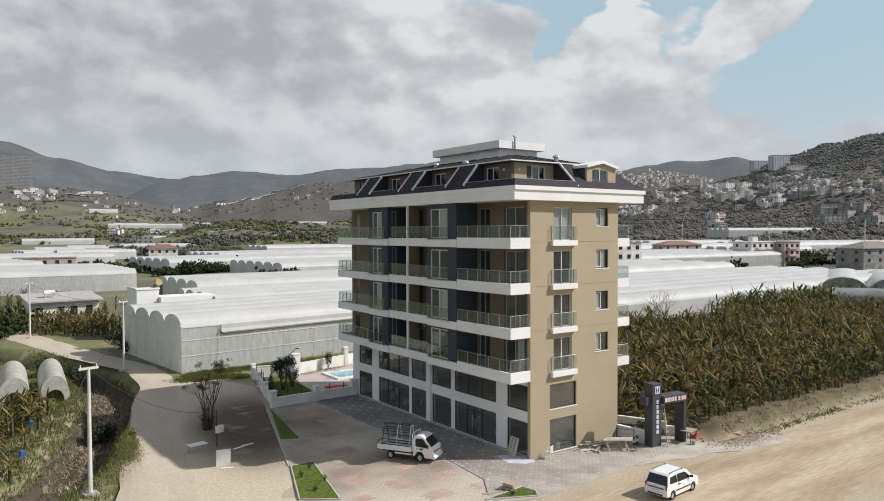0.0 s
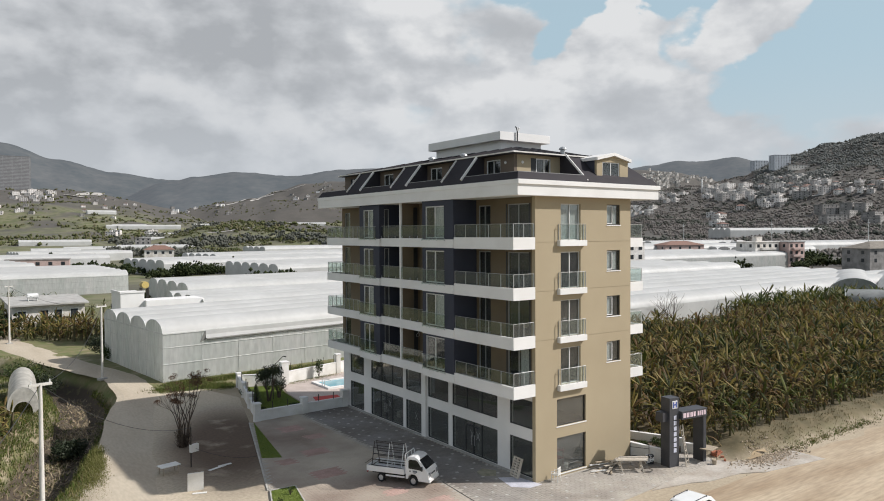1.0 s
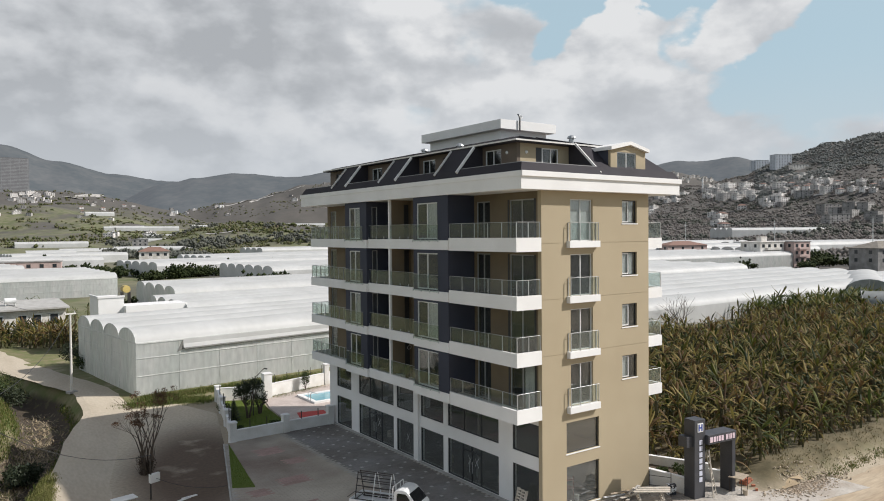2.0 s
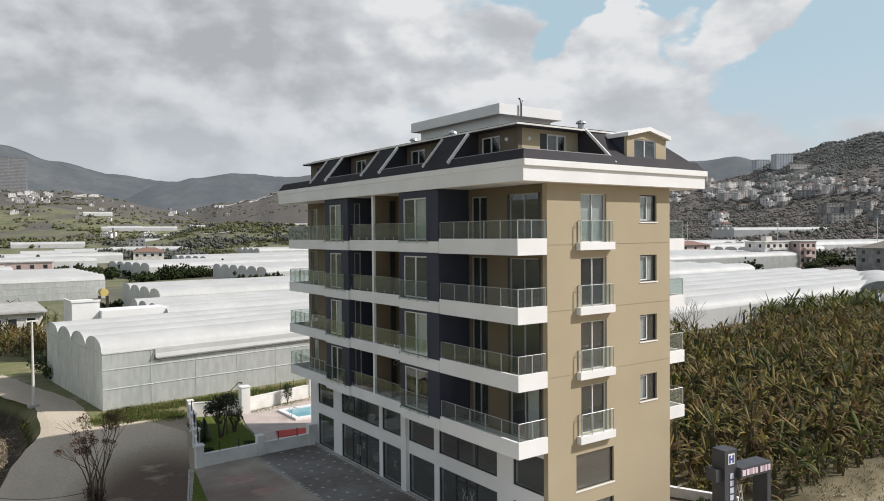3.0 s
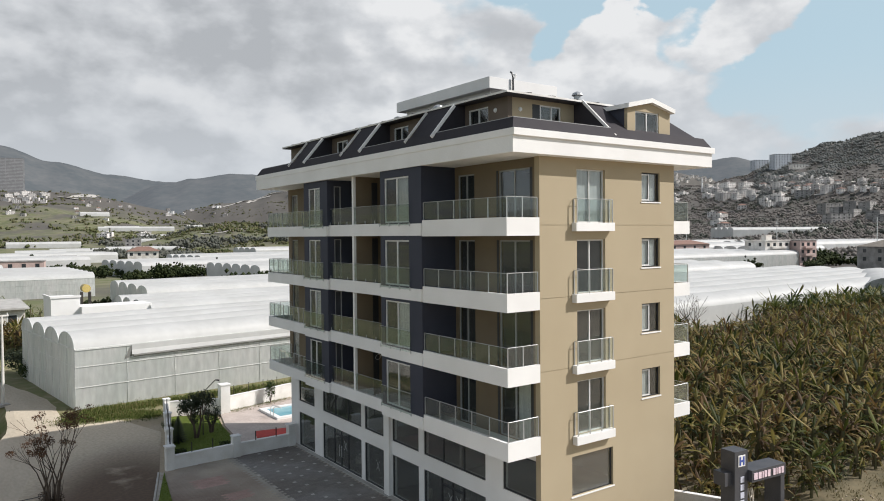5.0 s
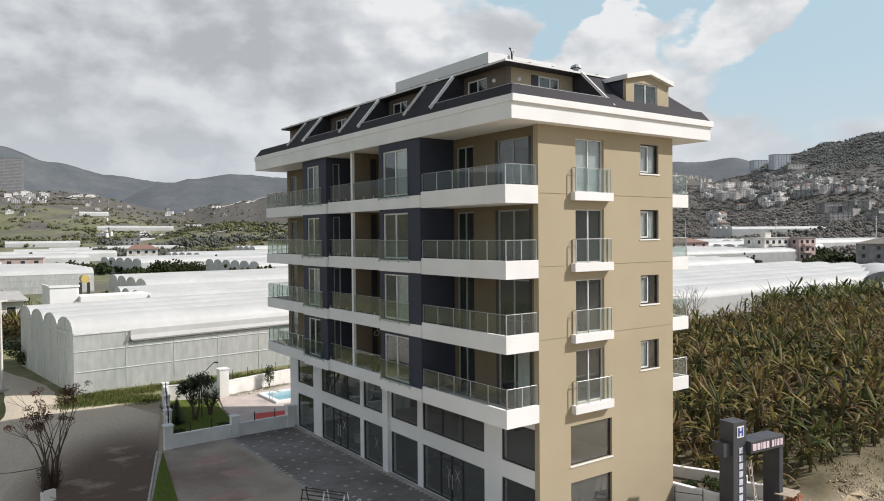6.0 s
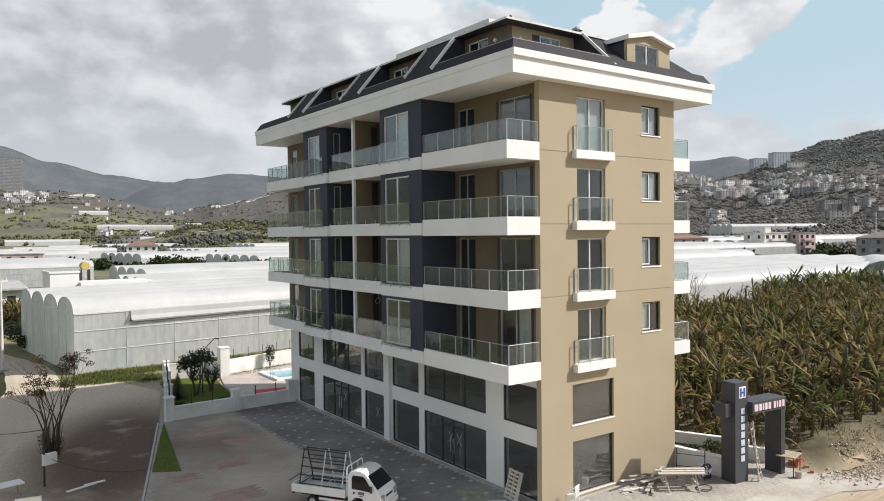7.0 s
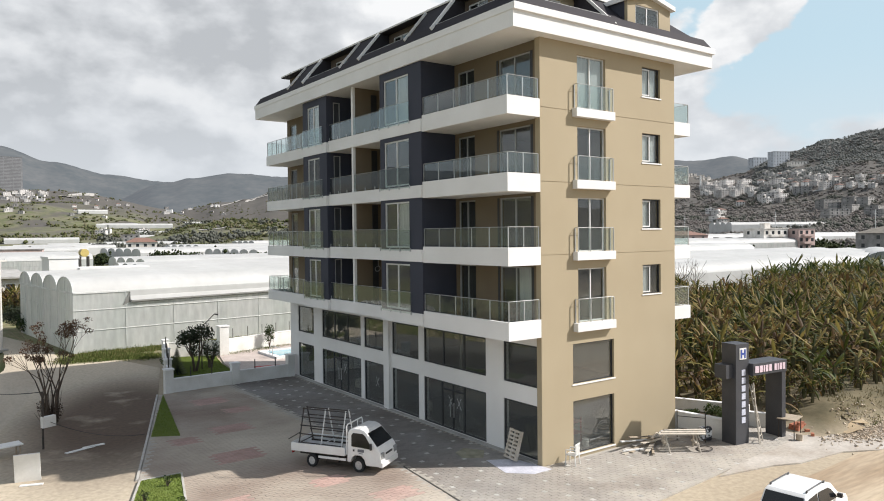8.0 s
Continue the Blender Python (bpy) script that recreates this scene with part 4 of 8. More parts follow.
def body():
    for z0, z1 in [(0.02, 0.1), (2.5, 2.95)] + [(z + 0.0, z + 0.21) for z in LEVELS]:
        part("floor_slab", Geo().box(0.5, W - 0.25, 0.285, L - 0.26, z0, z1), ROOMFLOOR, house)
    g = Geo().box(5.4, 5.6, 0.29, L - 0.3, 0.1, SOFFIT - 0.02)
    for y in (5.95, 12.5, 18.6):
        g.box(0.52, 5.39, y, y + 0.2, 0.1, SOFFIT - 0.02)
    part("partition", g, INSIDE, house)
    part("wall", Geo().box(W - 0.25, W, 0.281, L, 0, SOFFIT), TAN, house)
    part("wall", Geo().box(0.4, W - 0.25, L - 0.25, L, 0, SOFFIT), TAN, house)
    for z in LEVELS:
        g = Geo().box(W + 0.002, 10.3, 0.35, 7.0, z, z + 0.2).box(10.17, 10.3, 0.35, 7.0, z + 0.2, z + 0.62).box(W + 0.002, 10.17, 0.35, 0.48, z + 0.2, z + 0.62)
        b = part("balcony", g, WHITE, house)
        railing(b, [((W + 0.1, 0.415), (10.235, 0.415)), ((10.235, 0.415), (10.235, 6.9))], z + 0.62, z + 1.53)
    for z in RIGHT:
        # French balcony on the street side
        g = Geo().box(1.82, 4.18, -0.27, -0.002, z + 0.10, z + 0.46)
        b = part("french_balcony", g, WHITE, house, round_by=0.012)
        railing(b, [((1.92, -0.22), (4.08, -0.22)), ((1.92, -0.03), (1.92, -0.22)), ((4.08, -0.22), (4.08, -0.03))], z + 0.46, z + 1.46, 0.8)


def slope_bar(geo, a, b, up, width):
    """A bar with a tall section laid along a slope from a to b."""
    a, b = Vector(a), Vector(b)
    d = (b - a).normalized()
    side = d.cross(Vector((0, 0, 1))).normalized()
    nrm = side.cross(d)
    rings = [[p + side * s * width / 2 + nrm * h for s, h in ((-1, -0.05), (1, -0.05), (1, up), (-1, up))] for p in (a, b)]
    geo.sweep(rings)


def roof():
    x0, x1, y0, y1 = -1.85, 10.82, -0.53, 25.5
    part("fascia", Geo().box(x0, x1, y0, y1, SOFFIT, 17.92), WHITE, house, "deep white eaves fascia")
    part("eaves_lip", Geo().box(x0 - 0.03, x1 + 0.1, y0 - 0.1, y1 + 0.1, 17.92, 18.2), WHITE, house, round_by=0.015)
    E, T = 18.2, 20.05
    # low dark kerb all round, sloping inwards
    g = Geo()
    for a, b in (((x0, y0), (x1, y0)), ((x1, y0), (x1, y1)), ((x1, y1), (x0, y1)), ((x0, y1), (x0, y0))):
        d = (Vector(b) - Vector(a)).normalized()
        nrm = Vector((-d.y, d.x))
        rings = []
        for p, s in ((Vector(a), 1), (Vector(b), -1)):
            rings.append([(*(p + nrm * i + d * s * i), z) for i, z in ((0.0, E), (0.28, 18.66), (0.42, 18.66), (0.42, E))])
        g.sweep(rings)
    part("roof_kerb", g, ROOF, house)
    for box in ((x0 + 0.30, 3.98, y0 + 0.30, y0 + 0.40), (x0 + 0.30, x0 + 0.40, y0 + 0.42, 4.88), (x0 + 0.30, x0 + 0.40, 7.22, 11.42), (x0 + 0.30, x0 + 0.40, 13.68, 18.1), (x0 + 0.30, x0 + 0.40, 20.5, y1 - 0.5)):
        part("kerb_trim", Geo().box(*box, 18.662, 18.69), GREYFRAME, house, "thin pale metal coping")

    def slope_block(ya, yb):
        g = Geo().sweep([[(-1.82, y, E + 0.02), (-0.36, y, T), (0.6, y, T), (0.6, y, E + 0.02)][::-1] for y in (ya, yb)])
        part("roof_slope", g, ROOF, house, "dark standing-seam mansard slope")
    FINS = (4.95, 7.15, 11.5, 13.6, 18.2, 20.4)
    for a, b in zip(FINS[::2], FINS[1::2]):
        slope_block(a, b)
    for i, y in enumerate(FINS):
        g = Geo()
        slope_bar(g, (-1.78, y, 18.45), (-0.5, y, 19.96), 0.09 if i % 2 == 0 else 0.06, 0.085 if i % 2 == 0 else 0.045)
        part("roof_fin", g, WHITE if i % 2 == 0 else DULLWHITE, house, "white sloping fin")
    # street slope with its hip
    vs = [(4.05, -0.5, E + 0.02), (10.83, -0.5, E + 0.02), (9.1, 1.55, T), (4.05, 1.55, T), (4.05, 2.6, T), (4.05, 2.6, E + 0.02), (9.1, 23.4, T), (10.83, 25.4, E + 0.02), (9.1, 2.6, T)]
    g = Geo().add(vs, ((0, 1, 2, 3), (1, 7, 6, 2), (0, 3, 4, 5), (3, 2, 8, 4)))
    part("roof_slope", g, ROOF, house, "dark hipped mansard slope")
    g = Geo()
    slope_bar(g, (4.05, -0.42, 18.3), (4.05, 1.5, 20.1), 0.07, 0.08)
    part("roof_fin", g, DULLWHITE, house)
    # attic walls, set back behind roof terraces
    TOP = 19.98
    left = ((3.3, 4.7), (8.3, 8.85), (9.7, 11.1), (14.9, 15.4), (16.2, 17.6), (22.0, 23.2))
    part("attic_wall", pierced(Geo(), "y", 2.0, 24.2, E, TOP, 0.1, 0.35, [(p, q, 18.45, 19.75) for p, q in left]), ATTIC, house)
    for p, q in left:
        flat_window(house, "y", p, q, 18.45, 19.75, 0.14, 1, "attic_window", (0.5,) if q - p > 0.9 else (), PALEFRAME if q - p > 1.3 else FRAME)
    part("attic_wall", pierced(Geo(), "x", 0.35, 4.3, E, TOP, 2.0, 2.25, [(1.5, 3.25, 18.4, 19.8)]), TAN, house)
    flat_window(house, "x", 2.0, 3.25, 18.4, 19.8, 2.05, 1, "attic_window", (0.55,), PALEFRAME)
    part("shutter", Geo().box(1.5, 2.0, 2.06, 2.12, 18.4, 19.8), FRAME, house)
    part("attic_floor", Geo().box(-1.4, 10.4, 0.0, 25.0, E - 0.01, E + 0.015), CONCRETE, house)
    part("attic_partition", Geo().box(3.2, 3.4, 2.6, 24.0, E, TOP).box(0.36, 3.2, 7.0, 7.2, E, TOP).box(0.36, 3.2, 13.0, 13.2, E, TOP), INSIDE, house)
    # upper roof: thin overhanging edge, low hip above
    ex0, ex1, ey0, ey1 = -0.42, 9.3, 1.45, 24.4
    part("roof_edge", Geo().box(ex0, ex1, ey0, ey1, TOP, T + 0.04), ROOF, house)
    rz = 21.15
    vs = [(ex0, ey0, T + 0.042), (ex1, ey0, T + 0.042), (ex1, ey1, T + 0.042), (ex0, ey1, T + 0.042), (4.45, 6.6, rz), (4.45, 19.3, rz)]
    part("drip_edge", Geo().box(ex0 - 0.03, ex1 + 0.03, ey0 - 0.03, ey0 - 0.002, T - 0.03, T + 0.05).box(ex0 - 0.03, ex0 - 0.002, ey0, ey1, T - 0.03, T + 0.05), DULLWHITE, house)
    part("upper_roof", Geo().add(vs, ((0, 1, 4), (1, 2, 5, 4), (2, 3, 5), (3, 0, 4, 5))), ROOF, house, "dark low hipped roof")
    for i in range(1, 16):
        y = ey0 + (ey1 - ey0) * i / 16
        reach = min(1.0, (y - ey0) / 5.15, (ey1 - y) / 5.1)
        top = (ex0 + 4.87 * reach, y, T + 0.06 + (rz - T - 0.042) * reach)
        g = Geo()
        slope_bar(g, (ex0 + 0.02, y, T + 0.06), top, 0.03, 0.05)
        part("roof_seam", g, ROOF, house)
    for i in range(1, 7):
        x = ex0 + (ex1 - ex0) * i / 7
        reach = min(1.0, (x - ex0) / 4.87, (ex1 - x) / 4.85)
        g = Geo()
        slope_bar(g, (x, ey0 + 0.02, T + 0.06), (x, ey0 + 5.15 * reach, T + 0.06 + (rz - T - 0.042) * reach), 0.03, 0.05)
        part("roof_seam", g, ROOF, house)
    # lift house
    part("lift_house", Geo().box(4.5, 8.5, 8.5, 16.6, 20.3, 21.8), WHITE, house)
    part("lift_house_slab", Geo().box(4.05, 8.95, 8.0, 17.1, 21.8, 22.4), WHITE, house, round_by=0.01)
    # dormer on the street slope
    g = pierced(Geo(), "x", 5.42, 8.42, 18.45, 19.75, 0.08, 0.25, [(5.95, 7.6, 18.68, 19.64)])
    g.add([(5.42, 0.08, 19.75), (8.42, 0.08, 19.75), (6.92, 0.08, 20.04), (5.42, 0.25, 19.75), (8.42, 0.25, 19.75), (6.92, 0.25, 20.04)], ((0, 1, 2), (3, 5, 4), (0, 2, 5, 3), (1, 4, 5, 2)))
    d = part("dormer", g, TAN, house)
    part("cheek", Geo().box(5.42, 5.55, 0.25, 2.4, 18.45, 19.75), NAVY, d)
    part("cheek", Geo().box(8.29, 8.42, 0.25, 2.4, 18.45, 19.75), NAVY, d)
    rings = [[(x, y, z) for x, z in ((5.28, 19.7), (6.92, 20.06), (8.56, 19.7), (8.56, 19.9), (6.92, 20.26), (5.28, 19.9))] for y in (-0.12, 2.9)]
    part("dormer_roof", Geo().sweep(rings), WHITE, d)
    flat_window(house, "x", 5.95, 7.6, 18.68, 19.64, 0.12, 1, "dormer_window", (0.5,), PALEFRAME)
    for x, y, h in ((4.9, 2.6, 20.75), (0.9, 8.2, 20.6), (2.2, 14.0, 20.95)):
        c = part("roof_vent", Geo().tube((x, y, 20.1), (x, y, h - 0.15), 0.16, sides=10), STEEL, house)
        part("cowl", Geo().tube((x, y, h - 0.15), (x, y, h - 0.04), 0.27, 0.22, sides=10).tube((x, y, h - 0.04), (x, y, h + 0.04), 0.22, 0.05, sides=10), STEEL, c)
    part("vent_pipe", Geo().bend([(5.6, 7.9, 21.75), (5.6, 7.9, 22.5), (5.62, 8.0, 22.75), (5.7, 8.2, 22.85)], 0.05, 7), FRAME, house)
    part("antenna", Geo().tube((6.3, 8.6, 22.4), (6.3, 8.6, 22.9), 0.03, sides=6).tube((6.3, 8.6, 22.8), (6.3, 8.45, 22.85), 0.16, 0.02, sides=10), PALEFRAME, house)
    for x, y, nx, ny in ((0.8, 1.998, 0, -1), (0.098, 2.8, -1, 0), (0.098, 12.0, -1, 0)):
        part("wall_lamp", Geo().tube((x, y, 19.5), (x + nx * 0.06, y + ny * 0.06, 19.5), 0.1, 0.07, sides=10), PALEFRAME, house)


street_wall()
yard_side()
shop_front()
body()
roof()


# ---------- greenhouses ----------
def greenhouse(at, turn, spans, width, length, eave, rise, label, arcs=10, gable=True, side=None, frames=True, film=None, gable_film=None):
    """Barrel-vaulted film tunnels side by side. Local x runs along the tunnels, y across them."""
    g0 = thing("greenhouse", label, "greenhouse", at, turn, "greenhouses of the plain")
    for s in range(spans):
        g = Geo()
        rings = []
        k = max(2, int(length / 6))
        for i in range(k + 1):
            x = length * i / k
            sag = 0.03 * math.sin(i * 2.1 + s)
            rings.append([(x, s * width + width * (0.5 - 0.5 * math.cos(math.pi * j / arcs)), eave + (rise + sag) * math.sin(math.pi * j / arcs) ** 0.85 if 0 < j < arcs else eave) for j in range(arcs + 1)])
        g.sweep(rings, closed=False)
        part("roof_film", g, film or FILM, g0, smooth=True)
        if frames:
            part("gutter", Geo().box(0, length, s * width - 0.08, s * width + 0.08, eave - 0.12, eave + 0.02), GALV, g0)
        if gable:
            for x, out in ((0.0, -1), (length, 1)):
                ring = [(s * width + width * (0.5 - 0.5 * math.cos(math.pi * j / arcs)), eave + rise * math.sin(math.pi * j / arcs) ** 0.85) for j in range(arcs + 1)]
                face = [(x, s * width, 0)] + [(x, y, z) for y, z in ring] + [(x, (s + 1) * width, 0)]
                face = [face[0]] + face[1:]
                gg = Geo().add(face, (tuple(range(len(face))) if out < 0 else tuple(range(len(face)))[::-1],))
                e = part("gable_film", gg, gable_film or FILMSIDE, g0)
                if frames and x == 0.0:
                    f = Geo()
                    f.bend([(x - 0.03, *q) for q in ring], 0.035)
                    for q in (0.0, 0.5):
                        y = s * width + width * q
                        h = eave + rise * math.sin(math.acos(1 - 2 * q)) ** 0.85 if q else eave
                        f.tube((x - 0.03, y, 0), (x - 0.03, y, h), 0.022, sides=5, caps=False)
                    for h in (eave * 0.36, eave * 0.7, eave):
                        f.tube((x - 0.03, s * width, h), (x - 0.03, (s + 1) * width, h), 0.02, sides=5, caps=False)
                    part("gable_frame", f, GALV, e)
                    part("eave_band", Geo().box(x - 0.06, x - 0.035, s * width, (s + 1) * width, eave - 0.10, eave + 0.06), GALV, e)
    for y, out in ((0.0, -1), (spans * width, 1)):
        g = Geo()
        k = max(2, int(length / 4))
        for j, (z0, z1) in enumerate(((0, eave * 0.36), (eave * 0.36, eave * 0.7), (eave * 0.7, eave))):
            for i in range(k):
                a, b = length * i / k, length * (i + 1) / k
                bulge = 0.05 * out * math.sin(i * 1.7 + j)
                g.add([(a, y, z0), (b, y, z0), (b, y, z1), (a, y, z1), ((a + b) / 2, y + bulge, (z0 + z1) / 2)], ((0, 1, 4), (1, 2, 4), (2, 3, 4), (3, 0, 4)))
        part("side_film", g.welded(), side or FILMSIDE, g0, smooth=True)
        if frames and out < 0:
            f = Geo()
            for i in range(k + 1):
                f.tube((length * i / k, y - 0.04, 0), (length * i / k, y - 0.04, eave), 0.018, sides=5, caps=False)
            for h in (eave * 0.36, eave * 0.7, eave):
                f.tube((0, y - 0.05, h), (length, y - 0.05, h), 0.024, sides=5, caps=False)
            part("side_frame", f, GALV, g0)
    return g0


front_house = greenhouse((-10.3, 44.2, 0), 6.0, 4, 4.75, 62.0, 5.0, 1.25, "white film greenhouse with four barrel gables beside the lane")
ROLL = mat("dirty_film_roll", (0.20, 0.20, 0.185), 0.7, bump=0.01)
part("vent_roll", Geo().tube((4.6, -0.16, 4.02), (61.5, -0.16, 4.35), 0.11, sides=7), ROLL, front_house, "rolled grey film along the side")
part("vent_flap", Geo().sweep([[(x, -0.10 - 0.10 * (z < 4.5), z) for z in (4.98, 4.5, 4.12 + 0.0058 * (x - 4.6))] for x in [4.5 + 3.0 * i for i in range(20)]], closed=False), FILM, front_house, "loose white film flap over the roll")
part("vent_gap", Geo().add([(3.9, -0.06, 3.75), (4.7, -0.07, 4.05), (4.62, -0.07, 4.95), (4.5, -0.06, 4.95)], ((0, 1, 2, 3),)), ROLL, front_house)
greenhouse((2.5, 71.5, 0), 2.0, 4, 4.8, 60.0, 4.6, 1.4, "white film greenhouse with open gable arches")
greenhouse((10.0, 106.0, 0), 2.0, 4, 6.4, 95.0, 4.6, 1.3, "long low white film greenhouse", frames=False)
greenhouse((-62.0, 170.0, 0), 0.0, 7, 7.0, 75.0, 4.5, 1.3, "broad film greenhouse with a translucent front")
greenhouse((47.0, 38.9, 0), 1.2, 6, 7.0, 122.0, 3.7, 1.5, "long white film greenhouse beyond the banana field", side=FILM, frames=False)
greenhouse((66.0, 84.0, 0), -1.0, 4, 8.0, 88.0, 4.9, 1.7, "white film greenhouse with a rounded end", side=FILM, frames=False)
greenhouse((150.0, 140.0, 0), -4.0, 7, 8.0, 120.0, 5.0, 1.8, "white film greenhouse with a pale roof", frames=False)
greenhouse((127.0, 25.0, 0.4), 26.0, 2, 9.0, 40.0, 2.0, 3.3, "rounded film tunnel with a grey gable", film=FILM, gable_film=SHADEFILM)
greenhouse((100.0, 29.0, 0.5), -63.0, 1, 8.0, 40.0, 1.9, 2.4, "low rounded film tunnel of grey shade film by the banana field", film=SHADEFILM, gable_film=SHADEFILM)


# ---------- vehicles ----------
CARWHITE = mat("white_car_paint", (0.80, 0.80, 0.79), 0.28, second=(0.74, 0.735, 0.72), scale=1.2, fine=18, bump=0, coat=0.5, mottle=0.05)
TYRE = mat("tyre_rubber", (0.022, 0.022, 0.023), 0.85, bump=0.004)
RIM = mat("alloy_rim", (0.62, 0.62, 0.62), 0.4, 0.4, bump=0)
BLACKPLASTIC = mat("black_plastic", (0.03, 0.03, 0.032), 0.6, bump=0)
CARGLASS = mat("tinted_car_glass", (0.010, 0.011, 0.013), 0.10, bump=0, spec=0.45)
LAMP_CLEAR = mat("headlight_lens", (0.33, 0.34, 0.34), 0.12, bump=0, coat=0.6)
LAMP_RED = mat("tail_light_lens", (0.35, 0.02, 0.02), 0.15, bump=0, coat=0.5)
BLACKSTEEL = mat("dark_painted_steel", (0.030, 0.028, 0.028), 0.5, 0.2, second=(0.06, 0.045, 0.035), scale=3, bump=0.003)
GREYBAR = mat("grey_lettering", (0.15, 0.155, 0.18), 0.6, bump=0)


def shell(profile, half, lean=0.0, base=0.0):
    """A body from its side outline (x, z), as wide as half each way; lean narrows it above base."""
    def w(z):
        return half - lean * max(0.0, z - base)
    k = len(profile)
    vs = [(x, -w(z), z) for x, z in profile] + [(x, w(z), z) for x, z in profile]
    return Geo().add(vs, [tuple(range(k)), tuple(range(k, 2 * k))[::-1]] + [(i, k + i, k + (i + 1) % k, (i + 1) % k) for i in range(k)])


def side_sheet(outline, half, lean, base, sign, proud=0.008, inset=0.012):
    """A thin panel lying on a body's side."""
    k = len(outline)
    def w(z):
        return half - lean * max(0.0, z - base)
    vs = [(x, sign * (w(z) + proud), z) for x, z in outline] + [(x, sign * (w(z) - inset), z) for x, z in outline]
    return Geo().add(vs, [tuple(range(k)), tuple(range(k, 2 * k))[::-1]] + [(i, (i + 1) % k, k + (i + 1) % k, k + i) for i in range(k)])


def wheel(parent, x, y, r, width, out):
    g = Geo()
    prof = ((r * 0.62, -0.5), (r * 0.93, -0.5), (r, -0.32), (r, 0.32), (r * 0.93, 0.5), (r * 0.62, 0.5))
    rings = []
    for i in range(20):
        a = 2 * math.pi * i / 20
        rings.append([(x + p * math.cos(a), y + q * width, r + p * math.sin(a)) for p, q in prof])
    g.sweep(rings + [rings[0]], closed=True, caps=False)
    w = part("tyre", g, TYRE, parent, smooth=True)
    rim = Geo().tube((x, y - width * 0.3, r), (x, y + width * 0.3, r), r * 0.62, sides=20)
    for i in range(6):
        a = 2 * math.pi * i / 6
        rim.box(-0.02, 0.02, -width * 0.04, width * 0.04, r * 0.12, r * 0.58, m=Matrix.Translation((x, y + out * width * 0.34, r)) @ Matrix.Rotation(a, 4, "Y"))
    part("rim", rim, RIM, w)
    return w


def make_truck():
    t = thing("flatbed_truck", "white cab-over flatbed truck with a dark glass rack on its bed", "truck", (-6.25, 5.1, 0.05), -57.0)
    t.scale = (0.86, 0.86, 0.93)
    cab = [(0.62, 0.42), (0.64, 1.68), (0.72, 1.80), (0.95, 1.87), (1.28, 1.87), (1.50, 1.80), (1.62, 1.70), (2.14, 1.18), (2.27, 1.04), (2.35, 0.86), (2.38, 0.58), (2.32, 0.34), (1.58, 0.34), (1.50, 0.60), (1.34, 0.74), (1.02, 0.74), (0.86, 0.60), (0.80, 0.42)]
    part("cab", shell(cab, 0.86, 0.10, 1.05), CARWHITE, t, round_by=0.06)
    wind = Geo()
    vs = []
    for x, z, h in ((1.625, 1.690, 0.70), (2.145, 1.170, 0.79)):
        vs += [(x, -h, z), (x, h, z)]
    off = Vector((0.71, 0, 0.71)).normalized() * 0.014
    wind.add([Vector(p) + off for p in (vs[0], vs[1], vs[3], vs[2])] + [Vector(p) - off for p in (vs[0], vs[1], vs[3], vs[2])], ((0, 1, 2, 3), (7, 6, 5, 4), (0, 4, 5, 1), (1, 5, 6, 2), (2, 6, 7, 3), (3, 7, 4, 0)))
    part("windscreen", wind, CARGLASS, t)
    for s in (-1, 1):
        part("side_window", side_sheet([(0.86, 1.12), (0.84, 1.58), (0.92, 1.68), (1.40, 1.68), (1.54, 1.60), (1.86, 1.20), (1.88, 1.06), (1.30, 1.10)], 0.86, 0.10, 1.05, s), CARGLASS, t)
        part("mirror", Geo().box(1.86, 1.94, s * 0.95 - 0.05, s * 0.95 + 0.05, 1.06, 1.34), BLACKPLASTIC, t, round_by=0.015)
        part("headlight", Geo().box(2.16, 2.385, s * 0.66 - 0.155, s * 0.66 + 0.155, 0.66, 0.93), LAMP_CLEAR, t, round_by=0.03)
        part("door_handle", Geo().box(0.94, 1.02, s * 0.872 - 0.01, s * 0.872 + 0.01, 0.92, 1.0), BLACKPLASTIC, t)
        part("door_lettering", side_sheet([(1.18, 0.90), (1.18, 1.02), (1.50, 1.02), (1.50, 0.90)], 0.86, 0.10, 1.05, s, 0.006), GREYBAR, t)
        part("door_lettering", side_sheet([(1.24, 0.83), (1.24, 0.86), (1.44, 0.86), (1.44, 0.83)], 0.86, 0.10, 1.05, s, 0.006), GREYBAR, t)
    part("wiper", Geo().tube((2.13, -0.4, 1.14), (1.98, 0.25, 1.33), 0.012, sides=5), BLACKPLASTIC, t)
    part("bumper", Geo().box(2.24, 2.44, -0.84, 0.84, 0.32, 0.54), CARWHITE, t, round_by=0.04)
    part("grille", Geo().box(2.33, 2.375, -0.34, 0.34, 0.78, 0.86), BLACKPLASTIC, t)
    part("chassis", Geo().box(-2.2, 1.4, -0.36, 0.36, 0.42, 0.60).box(-1.55, -1.05, -0.7, 0.7, 0.30, 0.42).box(-0.55, 0.1, 0.36, 0.75, 0.32, 0.58).box(-0.55, 0.1, -0.75, -0.36, 0.32, 0.58), BLACKSTEEL, t)
    part("bed", Geo().box(-2.36, 0.5, -0.86, 0.86, 0.66, 0.74), CARWHITE, t)
    for s in (-1, 1):
        part("bed_side", Geo().box(-2.36, 0.52, s * 0.86 - 0.03, s * 0.86 + 0.03, 0.68, 1.02), CARWHITE, t, round_by=0.01)
        part("underrun_guard", Geo().box(-0.9, 0.55, s * 0.84 - 0.02, s * 0.84 + 0.02, 0.46, 0.56), CARWHITE, t)
